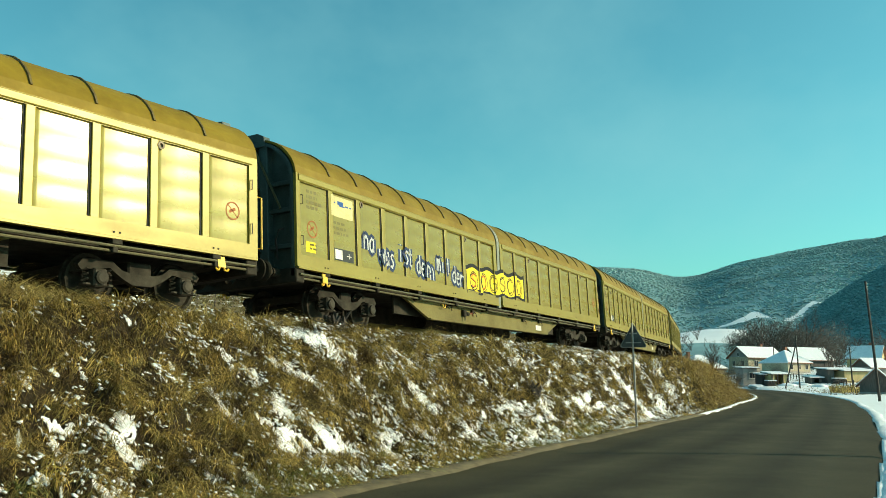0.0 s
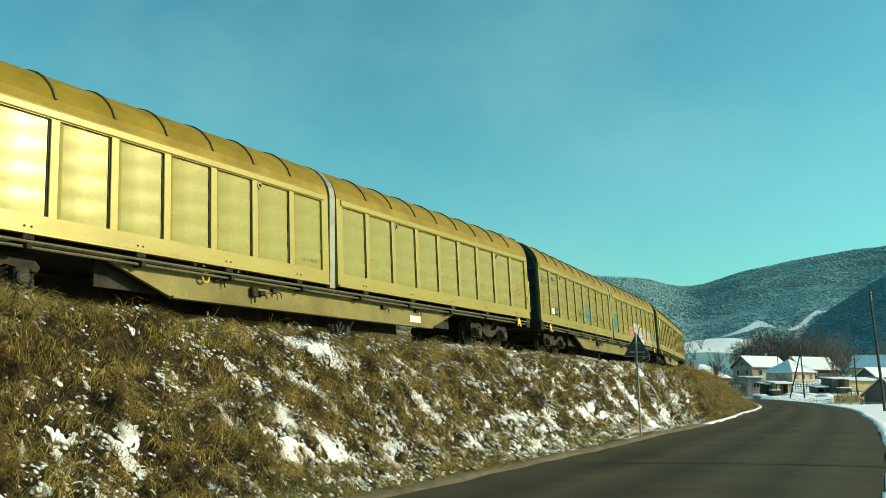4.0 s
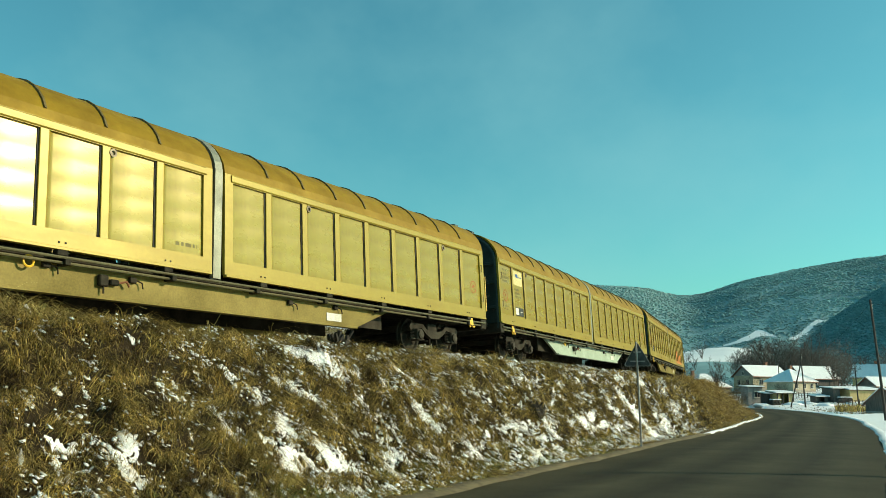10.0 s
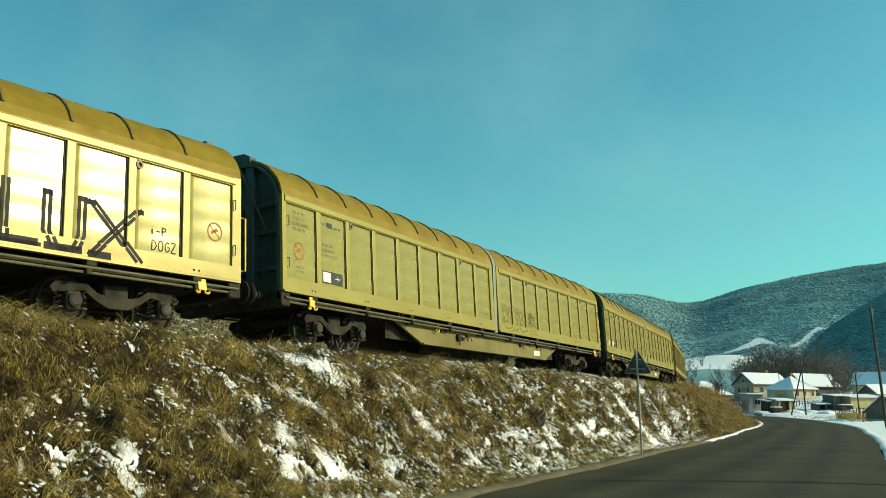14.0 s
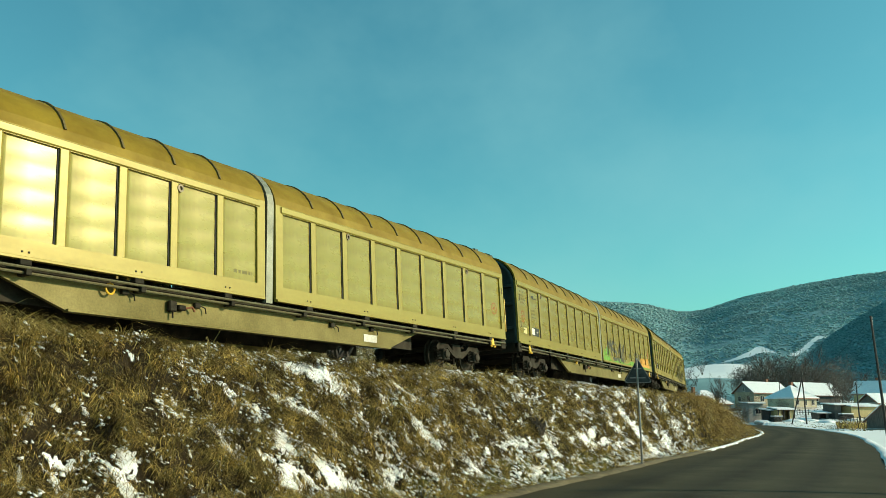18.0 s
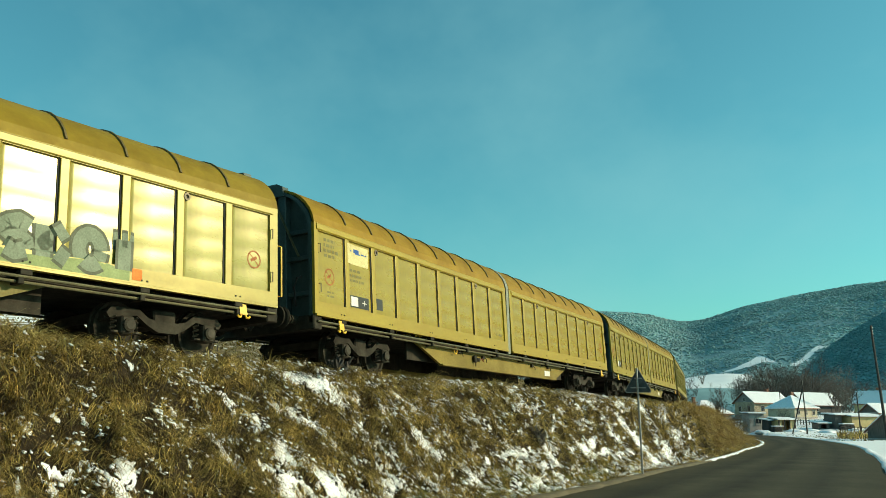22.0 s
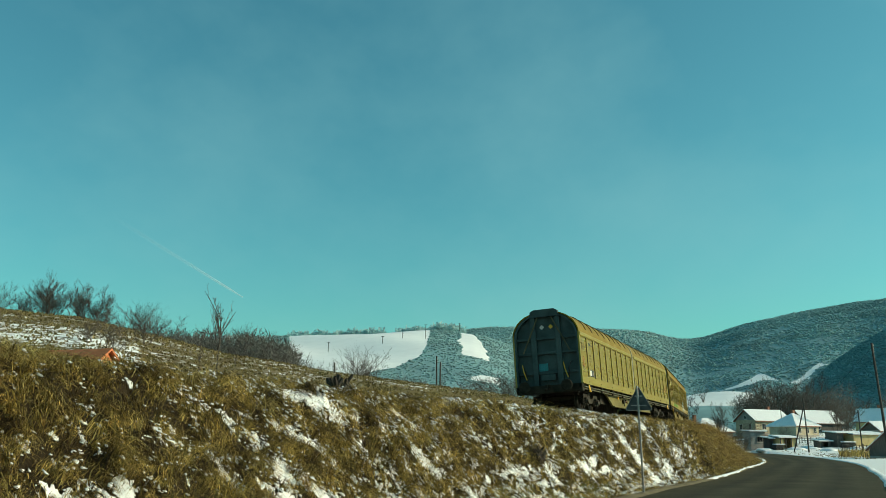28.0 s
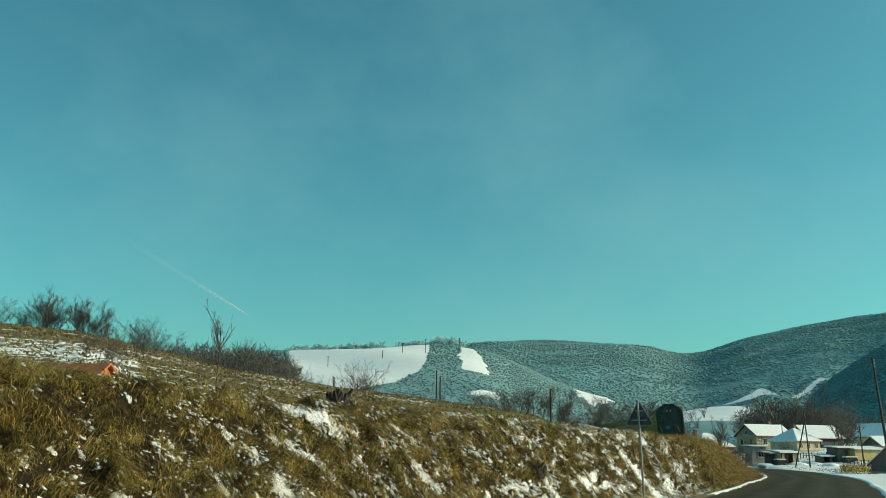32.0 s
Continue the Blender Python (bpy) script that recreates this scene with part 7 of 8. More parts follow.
def placard(w, pale):
    """Board with an emblem: a pale board on some wagons, the dark emblem alone on the others."""
    if pale:
        mark(w, "placard", CREAM_P, lambda bm: plate(bm, -9.74, -8.76, 2.48, 2.96), "cream board with a blue emblem")
    mark(w, "emblem", BLUE_P if pale else DARK_P, lambda bm: (plate(bm, -9.42, -9.18, 2.77, 2.86, 1), plate(bm, -9.36, -9.12, 2.74, 2.77, 1), bars(bm, -9.66, 2.82, 1, 4, 0.035, 0.05, 0.2, 1), bars(bm, -9.09, 2.79, 1, 5, 0.035, 0.05, 0.28, 1)))
    mark(w, "small_marking", PALEINK, lambda bm: bars(bm, -9.62, 2.36, 3, 14, 0.06, 0.12, 0.7))


GLYPHS = {"N": [[(0, 0), (0, 1), (1, 0), (1, 1)]], "E": [[(1, 1), (0, 1), (0, 0), (1, 0)], [(0, .5), (.8, .5)]],
          "O": [[(.5 + .5 * math.cos(a), .5 + .5 * math.sin(a)) for a in np.linspace(0, 2 * math.pi, 15)]], "L": [[(0, 1), (0, 0), (1, 0)]],
          "U": [[(0, 1), (0, .3), (.2, .05), (.5, 0), (.8, .05), (1, .3), (1, 1)]], "X": [[(0, 0), (1, 1)], [(0, 1), (1, 0)]],
          "a": [[(.9, .62), (.5, .75), (.1, .5), (.1, .2), (.5, 0), (.9, .25)], [(.9, .75), (.9, 0)]], "d": [[(.9, .62), (.5, .7), (.1, .5), (.1, .2), (.5, 0), (.9, .25)], [(.9, 1.1), (.9, 0)]],
          "e": [[(.1, .4), (.9, .4), (.8, .7), (.4, .75), (.1, .4), (.2, .1), (.5, 0), (.9, .12)]], "i": [[(.5, .7), (.5, 0)], [(.5, .95), (.5, 1.0)]], "m": [[(0, 0), (.05, .75), (.3, .7), (.45, 0), (.5, .7), (.8, .75), (1, 0)]],
          "n": [[(.05, 0), (.1, .75), (.1, .5), (.5, .75), (.85, .55), (.9, 0)]], "r": [[(.1, 0), (.1, .75), (.15, .5), (.5, .75), (.9, .65)]], "s": [[(.85, .65), (.5, .75), (.2, .6), (.8, .25), (.5, 0), (.1, .1)]],
          "t": [[(.5, 1.05), (.5, .1), (.8, 0)], [(.1, .7), (.9, .7)]], "w": [[(0, .75), (.2, 0), (.5, .5), (.8, 0), (1, .75)]], "K": [[(0, 0), (0, 1)], [(.95, 1), (.05, .45), (1, 0)]], "T": [[(0, 1), (1, 1)], [(.5, 1), (.5, 0)]],
          "D": [[(0, 0), (.05, 1), (.6, .9), (1, .5), (.6, .05), (0, 0)]], "C": [[(1, .8), (.6, 1), (.1, .8), (0, .4), (.3, 0), (.9, .1)]], "G": [[(1, .85), (.5, 1), (.1, .7), (.1, .25), (.5, 0), (1, .2), (1, .5), (.6, .5)]],
          "P": [[(0, 0), (0, 1), (.8, .9), (.8, .6), (0, .5)]], "Z": [[(0, 1), (1, 1), (0, 0), (1, 0)]], "!": [[(.5, 1), (.5, .3)], [(.5, .08), (.5, 0)]], "-": [[(.1, .45), (.9, .45)]],
          "S": [[(1, .85), (.6, 1), (.1, .85), (.1, .6), (.9, .4), (.9, .15), (.4, 0), (0, .15)]], "2": [[(0, .8), (.5, 1), (1, .75), (0, 0), (1, 0)]],
          "0": [[(.5 + .45 * math.cos(a), .5 + .5 * math.sin(a)) for a in np.linspace(0, 2 * math.pi, 13)]], "5": [[(1, 1), (.1, 1), (0, .55), (.6, .6), (1, .3), (.6, 0), (0, .1)]]}


def glyph(bm, ch, x, z, w, h, width, layer=0):
    for line in GLYPHS[ch]:
        stroke(bm, [(x + u * w, z + v * h) for u, v in line], width, layer)


def line_of(bm, text, x, z, w, h, gap, width, layer=0, rise=lambda k: 0.0):
    for k, ch in enumerate(text):
        if ch != " ":
            glyph(bm, ch, x + k * (w + gap), z + rise(k), w, h, width, layer)


def poly(bm, pts, layer=0, step=0.03):
    """A painted area bounded by straight lines through (x, z) points."""
    lo, hi = min(p[0] for p in pts), max(p[0] for p in pts)
    n = max(2, int((hi - lo) / step))
    ring_ = list(zip(pts, pts[1:] + pts[:1]))

    def spans(x):
        zs = sorted(a[1] + (b[1] - a[1]) * (x - a[0]) / (b[0] - a[0]) for a, b in ring_ if (a[0] <= x) != (b[0] <= x))
        return list(zip(zs[::2], zs[1::2]))
    for i in range(n):
        x0, x1 = lo + (hi - lo) * i / n, lo + (hi - lo) * (i + 1) / n
        for a, b in spans((x0 + x1) / 2):
            rows = sorted({a, b, *[z for z in (P_LOW + 0.005,) if a < z < b]})
            for c, e in zip(rows, rows[1:]):
                y = min(skin(x0, (c + e) / 2, layer), skin(x1, (c + e) / 2, layer))
                bm.faces.new([bm.verts.new(v) for v in ((x0, y, c), (x1, y, c), (x1, y, e), (x0, y, e))])


def inset(pts, f):
    cx, cz = sum(p[0] for p in pts) / len(pts), sum(p[1] for p in pts) / len(pts)
    return [(cx + (x - cx) * f, cz + (z - cz) * f) for x, z in pts]


def scribble(bm, x0, x1, z0, z1, width, seed, loops=5, layer=0):
    """Unreadable looping tag."""
    rnd = random.Random(seed)
    n = max(4, int(loops))
    for k in range(n):
        cx = x0 + (x1 - x0) * (k + 0.5) / n
        w, h = (x1 - x0) / n * 0.55, (z1 - z0) / 2
        zc = (z0 + z1) / 2 + rnd.uniform(-0.15, 0.15) * h
        kind = rnd.randrange(4)
        if kind == 0:
            pts = [(-1, -1), (-.6, 1), (0, -.2), (.6, 1), (1, -1)]
        elif kind == 1:
            pts = [(math.cos(a) * .9, math.sin(a)) for a in np.linspace(0.6, 6.0, 11)]
        elif kind == 2:
            pts = [(.8, .8), (-.4, 1), (-.9, .3), (.7, -.2), (.6, -.9), (-.8, -1)]
        else:
            pts = [(-.9, 1), (-.8, -.8), (.1, -1), (.3, .2), (.9, .9), (.8, -1)]
        stroke(bm, [(cx + u * w * rnd.uniform(.9, 1.1), zc + v * h * rnd.uniform(.85, 1.1)) for u, v in pts], width, layer)


def humps(x0, x1, z, amp, n, seed):
    rnd = random.Random(seed)
    hs = [rnd.uniform(0.55, 1.0) for _ in range(n)]

    def top(x):
        f = min(max((x - x0) / (x1 - x0), 0), 0.9999) * n
        k = int(f)
        return z + amp * hs[k] * (1 - (2 * (f - k) - 1) ** 4 * 0.55)
    return top


def bubble(w, x0, x1, z0, z1, n, inner, outline, seed, letters=None, letter_width=0.05):
    """A row of fat spray-can shapes with an outline and inner lines."""
    top = humps(x0, x1, z0, z1 - z0, n, seed)
    big = lambda x: top(x) + 0.05
    rnd = random.Random(seed)
    low = lambda x: z0 + 0.06 * math.sin(x * 5 + seed)
    mark(w, "graffiti_outline", outline, lambda bm: fill(bm, x0 - 0.06, x1 + 0.06, lambda x: low(x) - 0.05, big, 0), "dark spray-paint outline")
    g = mark(w, "graffiti_fill", inner, lambda bm: fill(bm, x0, x1, low, top, 1), "spray-painted graffiti shapes")
    mark(w, "graffiti_tag", letters or outline, lambda bm: scribble(bm, x0 + 0.1, x1 - 0.1, z0 + 0.12, z0 + (z1 - z0) * 0.72, letter_width, seed, n, 2))


wagon_of = dict(WAGONS)


def decorate():
    W = wagon_of
    for i in W:
        base_markings_copy(W[i])
    for i in W:
        placard(W[i], i in (0, 1, 4, 6, 7, 14, 16))
    for i in (8, 11, 12, 15):
        mark(W[i], "notice", CREAM_P, lambda bm: plate(bm, -10.42, -10.12, 1.46, 1.66), "small pale notice")
    mark(W[0], "notice", YEL_P, lambda bm: plate(bm, -10.70, -10.34, 1.50, 1.74), "small faded yellow notice")
    for i in (4, 14, 15):
        mark(W[i], "dark_plate", DARK_P, lambda bm: plate(bm, -8.42, -8.12, 1.52, 1.80), "single dark data plate")
    for i in (12,):
        mark(W[i], "diamond", DARK_P, lambda bm: (stroke(bm, [(-10.75, 1.66), (-10.62, 1.80), (-10.49, 1.66), (-10.62, 1.52), (-10.75, 1.66)], 0.08), stroke(bm, [(-8.02, 1.66), (-7.89, 1.80), (-7.76, 1.66), (-7.89, 1.52), (-8.02, 1.66)], 0.08)))
    # wavy outlined lettering and a yellow piece
    words = "na was ist denn mit der"
    rises = {"na": 0.22, "was": -0.02, "ist": 0.12, "denn": -0.08, "mit": 0.12, "der": -0.12}
    starts = [(wd, -8.3 + 0.243 * words.index(wd)) for wd in rises]
    for mat, width, layer, name in ((NAVY_P, 0.24, 0, "graffiti_outline"), (PALEGREY_P, 0.055, 1, "graffiti_lettering")):
        mark(W[0], name, mat, lambda bm: [line_of(bm, wd, x, 1.66 + rises[wd], 0.21, 0.46, 0.05, width, layer, lambda k: -0.035 * k) for wd, x in starts], "white wavy lettering" if layer else "dark spray-paint outline")
    mark(W[0], "graffiti_outline", BLACK_P, lambda bm: fill(bm, -2.55, 2.30, lambda x: 1.33 + 0.03 * (x + 2.5) + 0.04 * math.sin(x * 5), lambda x: 2.20 + 0.03 * (x + 2.5) + 0.05 * math.sin(x * 5.5), 0), "dark spray-paint outline")
    mark(W[0], "graffiti_fill", YEL_P, lambda bm: fill(bm, -2.45, 2.20, lambda x: 1.41 + 0.03 * (x + 2.5) + 0.04 * math.sin(x * 5), lambda x: 2.08 + 0.03 * (x + 2.5) + 0.05 * math.sin(x * 5.5), 1), "bright yellow sprayed shape")
    mark(W[0], "graffiti_tag", BLACK_P, lambda bm: [(glyph(bm, "SOGSCO"[k], -2.2 + 0.74 * k, 1.52 + 0.02 * k, 0.42, 0.46, 0.035, 2), ring(bm, -1.95 + 0.74 * k, 1.74 + 0.02 * k, 0.28, 0.028, 2)) for k in range(6)])
    mark(W[0], "graffiti_tag", ORA_P, lambda bm: [glyph(bm, "SO"[k], -2.12 + 0.74 * k, 1.55, 0.34, 0.40, 0.05, 2) for k in range(2)])
    # several coloured pieces
    mark(W[2], "graffiti_tag", TEAL_P, lambda bm: (scribble(bm, 0.3, 1.25, 1.55, 2.15, 0.06, 7, 4), scribble(bm, -4.9, -3.95, 1.5, 2.2, 0.06, 9, 4)))
    mark(W[2], "graffiti_tag", MOSS_P, lambda bm: (scribble(bm, -6.0, -5.3, 1.6, 1.9, 0.03, 12, 4), scribble(bm, -3.7, -2.8, 1.62, 1.85, 0.025, 13, 5), scribble(bm, -2.4, -1.6, 1.62, 1.85, 0.025, 14, 5)))
    mark(W[2], "graffiti_tag", ROSE_P, lambda bm: (scribble(bm, 2.7, 4.7, 1.40, 1.85, 0.06, 15, 6), fill(bm, 4.75, 7.5, lambda x: 1.2, humps(4.75, 7.5, 1.2, 0.95, 4, 6), 0)))
    bubble(W[2], 5.0, 7.3, 1.20, 2.25, 3, PALEGREY_P, BLACK_P, 6, BLACK_P, 0.035)
    for mat, width, layer in ((PALEBLUE_P, 0.42, 0), (ORA_FADED, 0.20, 1)):
        mark(W[2], "graffiti_lettering" if layer else "graffiti_outline", mat, lambda bm: [glyph(bm, c, 7.75 + 0.68 * k, 1.32 - 0.05 * k, 0.46, 0.50, width, layer) for k, c in enumerate("DSC")])
    mark(W[2], "graffiti_fill", BLUE_P, lambda bm: [plate(bm, a, a + 0.28, 1.16, 1.27, 2) for a in (7.5, 9.05, 9.75)])
    mark(W[2], "graffiti_tag", TEAL_P, lambda bm: (scribble(bm, 9.9, 10.5, 1.62, 1.80, 0.03, 26, 5), scribble(bm, 9.95, 10.5, 1.42, 1.56, 0.03, 27, 4)))
    # big orange piece
    blocks = [[(4.85, 1.22), (5.22, 2.36), (5.50, 2.12), (5.62, 1.80), (5.92, 2.22), (6.14, 2.16), (5.92, 1.62), (6.20, 1.22), (5.86, 1.20), (5.66, 1.42), (5.42, 1.22)],
              [(6.16, 1.24), (6.26, 2.10), (6.54, 2.14), (6.52, 1.62), (6.68, 1.58), (6.84, 2.06), (7.04, 1.92), (7.00, 1.22)],
              [(6.98, 1.24), (7.10, 1.72), (7.42, 2.00), (7.80, 1.96), (7.98, 1.66), (7.72, 1.52), (8.02, 1.22), (7.62, 1.20), (7.44, 1.46), (7.30, 1.22)],
              [(7.96, 1.24), (8.06, 1.52), (8.36, 1.62), (8.20, 1.74), (8.06, 1.66), (8.02, 1.86), (8.40, 1.98), (8.68, 1.72), (8.52, 1.48), (8.86, 1.40), (8.90, 1.20)]]
    mark(W[5], "graffiti_outline", OLIVE_P, lambda bm: [stroke(bm, b + b[:1], 0.17) for b in blocks], "dark spray-paint outline")
    mark(W[5], "graffiti_fill", ORA_P, lambda bm: [poly(bm, b, 1) for b in blocks], "orange sprayed letter blocks")
    mark(W[5], "graffiti_line", CREAM_P, lambda bm: [stroke(bm, inset(b + b[:1], 0.96), 0.026, 2) for b in blocks])
    mark(W[5], "graffiti_shade", OLIVE_P, lambda bm: [poly(bm, [(x - 0.16, 1.34), (x + 0.02, 1.60), (x + 0.16, 1.34)], 2) for x in (5.24, 6.60, 7.34)] + [plate(bm, 8.22, 8.52, 1.33, 1.42, 2)])
    mark(W[5], "graffiti_tag", OLIVE_P, lambda bm: (scribble(bm, 9.0, 9.55, 1.78, 2.08, 0.03, 24, 4), scribble(bm, 8.95, 9.65, 1.45, 1.68, 0.03, 25, 5)))
    # thin olive outlines
    lines = [[(0.52, 1.92), (0.42, 1.94), (0.42, 2.04), (0.73, 2.01), (1.06, 1.92), (1.12, 1.81), (1.07, 1.70)],
             [(0.58, 1.90), (0.86, 1.84), (1.10, 1.49), (0.76, 1.49), (0.58, 1.90)],
             [(0.73, 1.43), (0.58, 1.57), (0.52, 1.54), (0.58, 1.39), (0.78, 1.26), (1.08, 1.26), (1.33, 1.35), (1.37, 1.53), (1.17, 1.66)],
             [(1.12, 1.71), (1.18, 1.91), (1.40, 2.02), (1.62, 1.93), (1.66, 1.72), (1.47, 1.68)],
             [(1.64, 1.90), (1.92, 1.98), (2.26, 1.89), (2.36, 1.75), (2.21, 1.62)],
             [(1.73, 1.84), (2.02, 1.87), (2.22, 1.42)],
             [(1.64, 1.69), (1.90, 1.65), (1.76, 1.39)],
             [(1.92, 1.84), (2.14, 1.43)],
             [(2.31, 1.62), (2.57, 1.64), (2.71, 1.51), (2.62, 1.30), (2.21, 1.22), (1.92, 1.34)],
             [(1.38, 1.32), (1.59, 1.22), (1.84, 1.33)]]
    mark(W[9], "graffiti_outline", MOSS_P, lambda bm: [stroke(bm, q, 0.058) for q in lines], "olive outlines of sprayed letters")
    mark(W[9], "graffiti_tag", OLIVE_P, lambda bm: (scribble(bm, 2.76, 3.36, 1.70, 1.93, 0.028, 35, 5), scribble(bm, 2.80, 3.50, 1.48, 1.64, 0.028, 37, 4), ring(bm, 3.42, 1.76, 0.09, 0.025), plate(bm, 2.98, 3.12, 1.60, 1.72, 1)))
    mark(W[9], "graffiti_lettering", MOSS_P, lambda bm: line_of(bm, "GOTE", 2.80, 1.20, 0.13, 0.15, 0.05, 0.024))
    # black block capitals
    def capitals(bm):
        for ch, x, z, w, h in (("N", 4.05, 1.32, 0.85, 1.0), ("E", 5.08, 1.28, 0.48, 1.0), ("O", 5.68, 1.24, 0.50, 1.0), ("L", 6.32, 1.22, 0.55, 0.98), ("U", 7.02, 1.20, 0.62, 0.95), ("X", 7.80, 1.18, 0.95, 0.95)):
            for o in (-0.055, 0.055):
                glyph(bm, ch, x + o, z, w, h, 0.065)
            for dx in (0, w):
                if ch in "NUX":
                    plate(bm, x + dx - 0.09, x + dx + 0.09, z + h - 0.09, z + h)
            plate(bm, x - 0.05, x + w * (0.4 if ch in "NX" else 1.0), z - 0.03, z + 0.09)
        plate(bm, 3.72, 3.90, 1.75, 1.98)
        line_of(bm, "i-P", 8.98, 1.74, 0.09, 0.15, 0.04, 0.022)
        line_of(bm, "DOGZ!", 9.02, 1.46, 0.10, 0.18, 0.04, 0.022)
    mark(W[10], "graffiti_lettering", BLACK_P, capitals, "black sprayed block capitals")
    # green, grey and orange piece
    mark(W[11], "graffiti_fill", LEAF_P, lambda bm: (fill(bm, 0.25, 1.5, lambda x: 1.18, humps(0.25, 1.5, 1.18, 0.75, 2, 3), 0), fill(bm, 1.5, 10.6, lambda x: 1.18, lambda x: 1.30 + 0.10 * math.sin(x * 2.3), 0)))
    mark(W[11], "graffiti_fill", ORA_FADED, lambda bm: fill(bm, 8.3, 10.5, lambda x: 1.24, humps(8.3, 10.5, 1.24, 0.55, 4, 5), 1))
    mark(W[11], "graffiti_tag", GREY_P, lambda bm: (scribble(bm, 1.2, 4.6, 1.30, 2.15, 0.17, 44, 4, 1), scribble(bm, 5.6, 6.4, 1.55, 1.75, 0.03, 45, 4, 1), scribble(bm, 7.0, 8.4, 1.35, 1.9, 0.05, 46, 3, 1)))
    mark(W[11], "graffiti_tag", OLIVE_P, lambda bm: [stroke(bm, [(c + 0.24 * math.cos(a), 1.95 + 0.30 * math.sin(a)) for a in np.linspace(0, 6.28, 15)], 0.022) for c in (-4.4, -3.2)])
    # faded grey-green piece
    mark(W[15], "graffiti_fill", LICHEN_P, lambda bm: fill(bm, 3.9, 7.5, lambda x: 1.17, lambda x: 1.40 + 0.06 * math.sin(x * 3.1), 0), "faded green sprayed band")
    for mat, width, layer in ((SMOKE_P, 0.36, 1), (SLATE_P, 0.25, 2)):
        mark(W[15], ("graffiti_outline", "graffiti_lettering")[layer - 1], mat, lambda bm: [glyph(bm, c, 5.25 + 0.64 * k, 1.34, 0.42, 0.52, width, layer) for k, c in enumerate("SKOT")])
    mark(W[15], "graffiti_tag", ORA_P, lambda bm: (plate(bm, 4.72, 4.86, 1.3, 1.5), plate(bm, 7.55, 7.75, 1.2, 1.4, 2)))
    # faint green humps, red tags, white letters on blue
    shape = [(-8.35, 1.17), (-8.15, 1.55), (-7.75, 2.08), (-7.35, 2.44), (-6.98, 2.40), (-6.84, 2.26), (-6.50, 2.38), (-6.12, 2.36), (-5.92, 2.08), (-5.52, 2.12), (-5.08, 2.06), (-4.90, 1.80), (-4.50, 1.62), (-4.10, 1.17)]
    mark(W[16], "graffiti_fill", MOSS_P, lambda bm: poly(bm, shape, 0), "faint green sprayed humps")
    mark(W[16], "graffiti_shade", OLIVE_P, lambda bm: [stroke(bm, [(x, 1.3), (x - 0.06, 1.75), (x + 0.10, z)], 0.05, 1) for x, z in ((-7.25, 2.3), (-6.75, 2.2), (-6.02, 2.05), (-5.45, 1.95), (-4.86, 1.7))])
    mark(W[16], "graffiti_fill", GREEN_P, lambda bm: [fill(bm, x, x + 0.5, lambda v: 1.19, lambda v: 1.30 + 0.05 * math.sin(v * 9), 1) for x in (-8.0, -7.1, -6.3, -5.5, -4.75)])
    mark(W[16], "graffiti_tag", RUSTLINE, lambda bm: (stroke(bm, shape, 0.03, 1), scribble(bm, -3.6, -3.0, 1.5, 1.9, 0.04, 62, 3), scribble(bm, -1.2, -0.5, 1.62, 1.74, 0.03, 63, 5)))
    mark(W[16], "graffiti_tag", PINK_P, lambda bm: [glyph(bm, c, -2.3 + k * 0.16, 1.55, 0.11, 0.18, 0.025) for k, c in enumerate("2005")])
    mark(W[16], "graffiti_line", RUSTLINE, lambda bm: stroke(bm, [(5.1 + 5.6 * k / 60, 1.66 + 0.09 * math.sin(k * 0.21 + 1.2)) for k in range(61)], 0.03), "wavy brown sprayed line")
    mark(W[16], "graffiti_tag", PALEBLUE_P, lambda bm: (scribble(bm, 5.25, 5.75, 1.78, 2.02, 0.06, 65, 4), scribble(bm, 5.35, 5.75, 1.60, 1.72, 0.03, 66, 4)))
    mark(W[16], "graffiti_tag", RUSTLINE, lambda bm: (scribble(bm, -9.66, -8.86, 2.06, 2.28, 0.035, 67, 5, 2), scribble(bm, -9.7, -8.82, 1.84, 1.98, 0.03, 68, 8, 2)))
    mark(W[16], "graffiti_outline", SEA_P, lambda bm: (fill(bm, 2.95, 4.95, lambda x: 1.17, lambda x: 2.0 - 0.12 * abs(x - 3.3), 0), scribble(bm, 5.15, 5.55, 1.5, 1.85, 0.06, 64, 3)))
    mark(W[16], "graffiti_lettering", WHITE_P, lambda bm: (glyph(bm, "N", 3.08, 1.28, 0.85, 0.78, 0.24, 1), glyph(bm, "S", 4.10, 1.24, 0.74, 0.70, 0.22, 1)), "white letters on blue")
    # small plates on the last wagon's end wall
    xe = -HALF
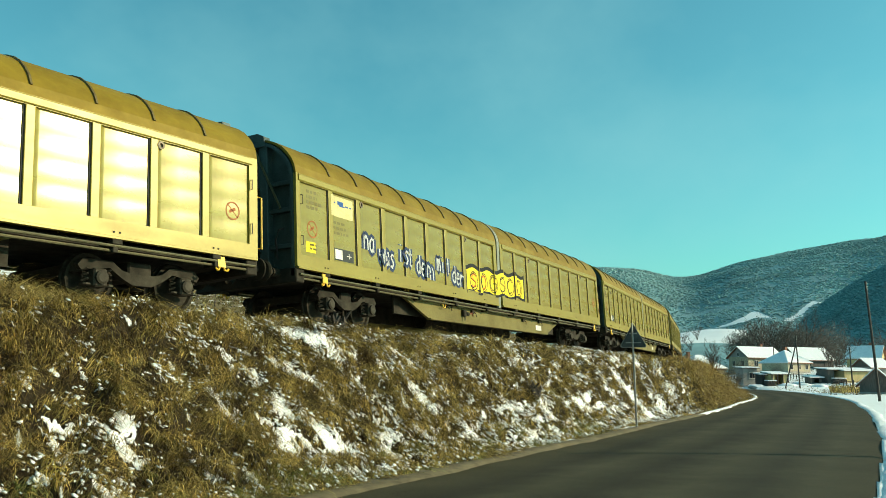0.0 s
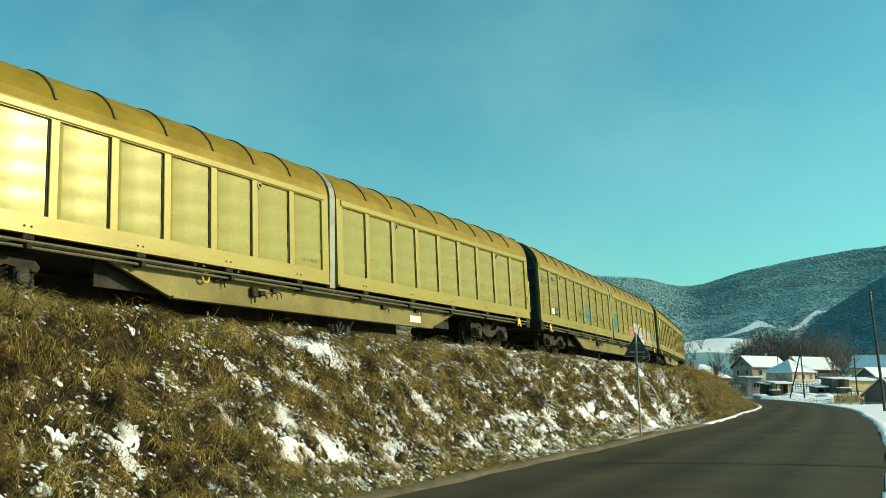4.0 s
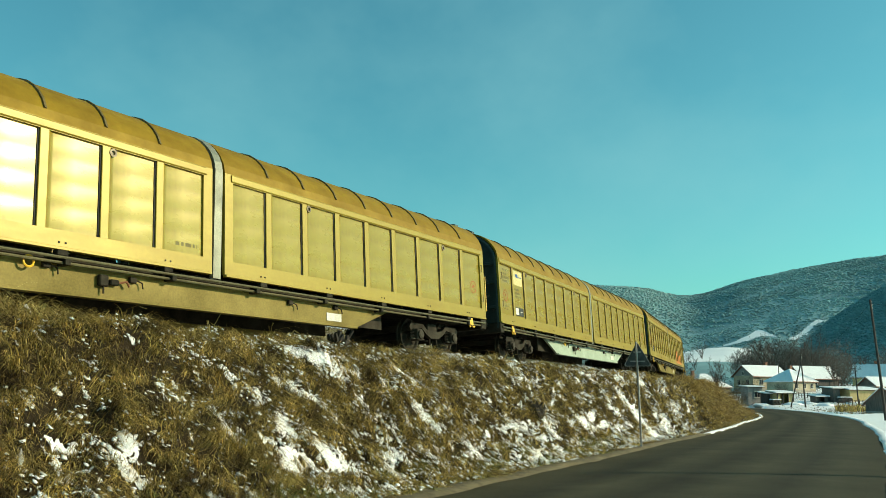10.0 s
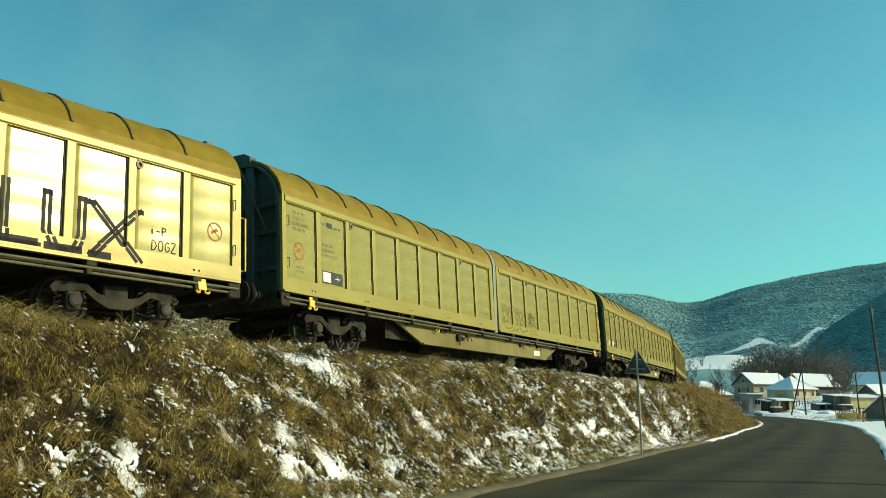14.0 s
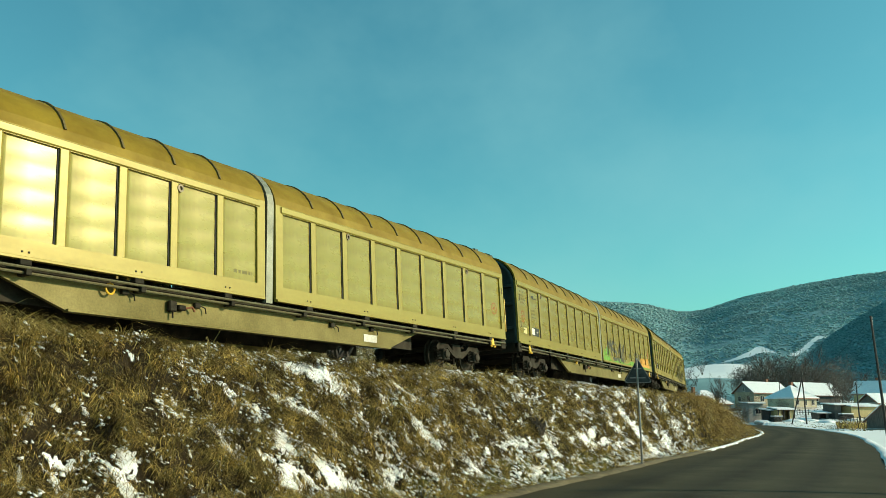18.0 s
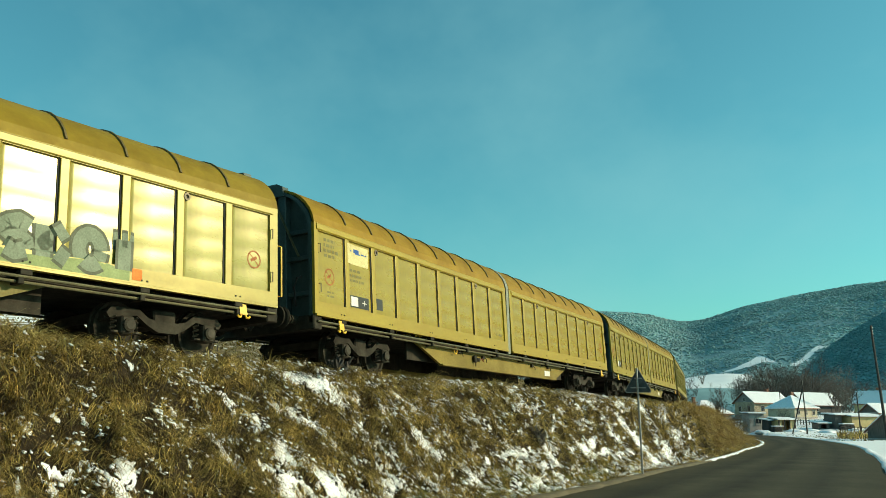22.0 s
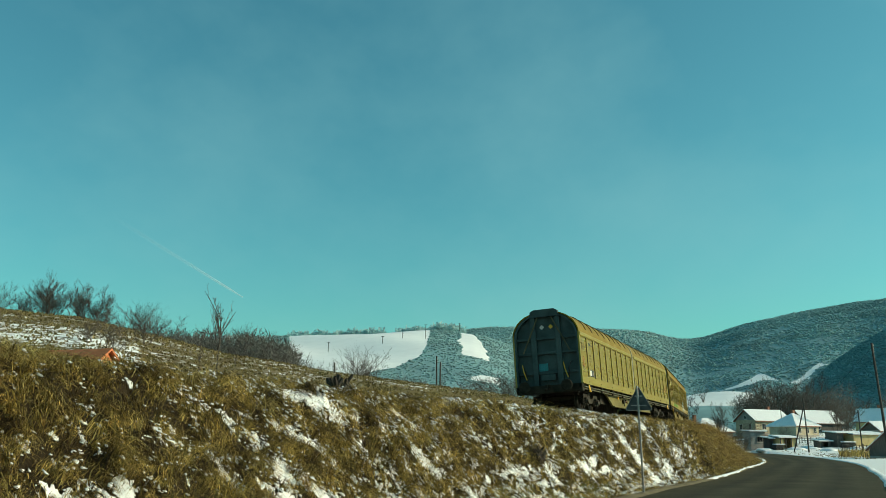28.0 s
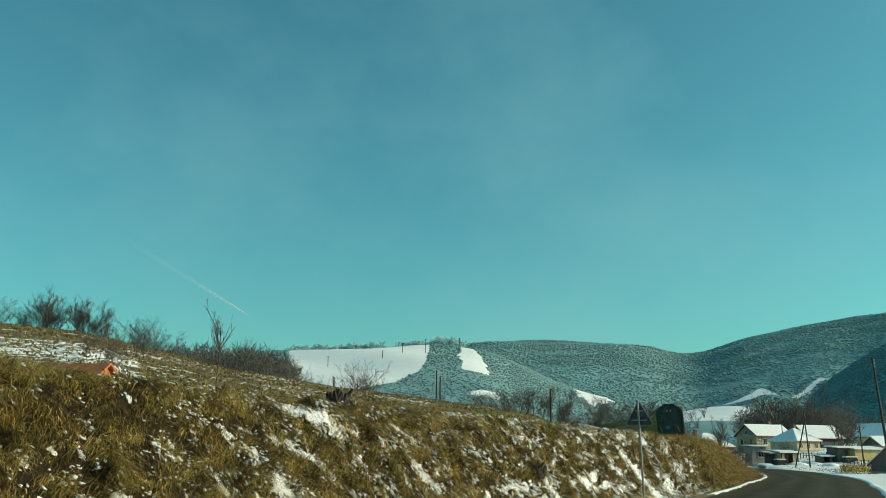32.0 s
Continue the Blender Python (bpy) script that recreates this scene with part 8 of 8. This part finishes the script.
    for name, mat, y, z, s_, lab in (("warning_label", WHITE_P, 0.18, 3.50, 0.10, "small white warning label"), ("warning_label", YELLOW, -0.20, 3.50, 0.10, "small yellow warning label"), ("teal_plate", TEAL_P, 0.25, 1.86, 0.22, "teal painted plate")):
        bm = bmesh.new()
        prism(bm, [(y - s_, z), (y, z + s_), (y + s_, z), (y, z - s_)] if s_ < 0.2 else [(y - s_, z - s_ * 0.7), (y + s_, z - s_ * 0.7), (y + s_, z + s_ * 0.7), (y - s_, z + s_ * 0.7)], "x", xe + 0.215, xe + 0.222)
        part(name, bm, mat, W[17], lab)
    for y in (-0.86, 0.86):
        bm = bmesh.new()
        tube(bm, [(xe - 0.12, y, 1.36), (xe - 0.16, y + 0.1, 1.72), (xe - 0.10, y + 0.16, 1.98)], 0.018, 6)
        part("brake_cock", bm, YELLOW, W[17], "yellow brake cock handle")
    for i, text in ((0, "cream freight wagon with wavy blue and yellow graffiti"), (2, "cream freight wagon sprayed with many coloured tags"), (5, "rusty cream freight wagon with big orange graffiti"),
                    (9, "cream freight wagon with thin olive graffiti outlines"), (10, "cream freight wagon with black sprayed block capitals"), (11, "cream freight wagon with green and orange graffiti"),
                    (15, "cream freight wagon with faded grey-green graffiti"), (16, "yellowed freight wagon with green humps and white letters"), (6, "cream freight wagon with pale green side girders"), (17, "last cream freight wagon with dark green end wall")):
        tagged(W[i], text)


_marks = {}


def base_markings_copy(w):
    """The markings that all wagons share; the meshes are built once."""
    if not _marks:
        before = set(w.children)
        base_markings(w)
        _marks["all"] = [o for o in w.children if o not in before]
        return
    for o in _marks["all"]:
        c = o.copy()
        scene.collection.objects.link(c)
        c.parent = w


decorate()
PALEGREEN = worn("pale_green_girder_paint", (0.27, 0.34, 0.25), (0.40, 0.47, 0.36), 1.5, 25, (0.45, 0.7), 0.1, 0.1)
for o in wagon_of[6].children:
    if o.name.startswith("side_girder"):
        o.data = o.data.copy()
        o.data.materials[0] = PALEGREEN
# ---- the moving train ----
def motions():
    for i, w in WAGONS:
        rows = [(t * 0.5, wagon_pose(rolled(t * 0.5) - WAGON_PITCH * i)) for t in range(65)]
        walk(w, rows)
    along = Vector((361, 108, -212)).normalized()
    turn = along.to_track_quat("X", "Z").to_matrix().to_4x4()
    walk(TRAIL, [(t, Matrix.Translation(Vector((-672, 2924, 468)) + along * 4.3 * (t - 28)) @ turn) for t in (0, 16, 32)])


motions()
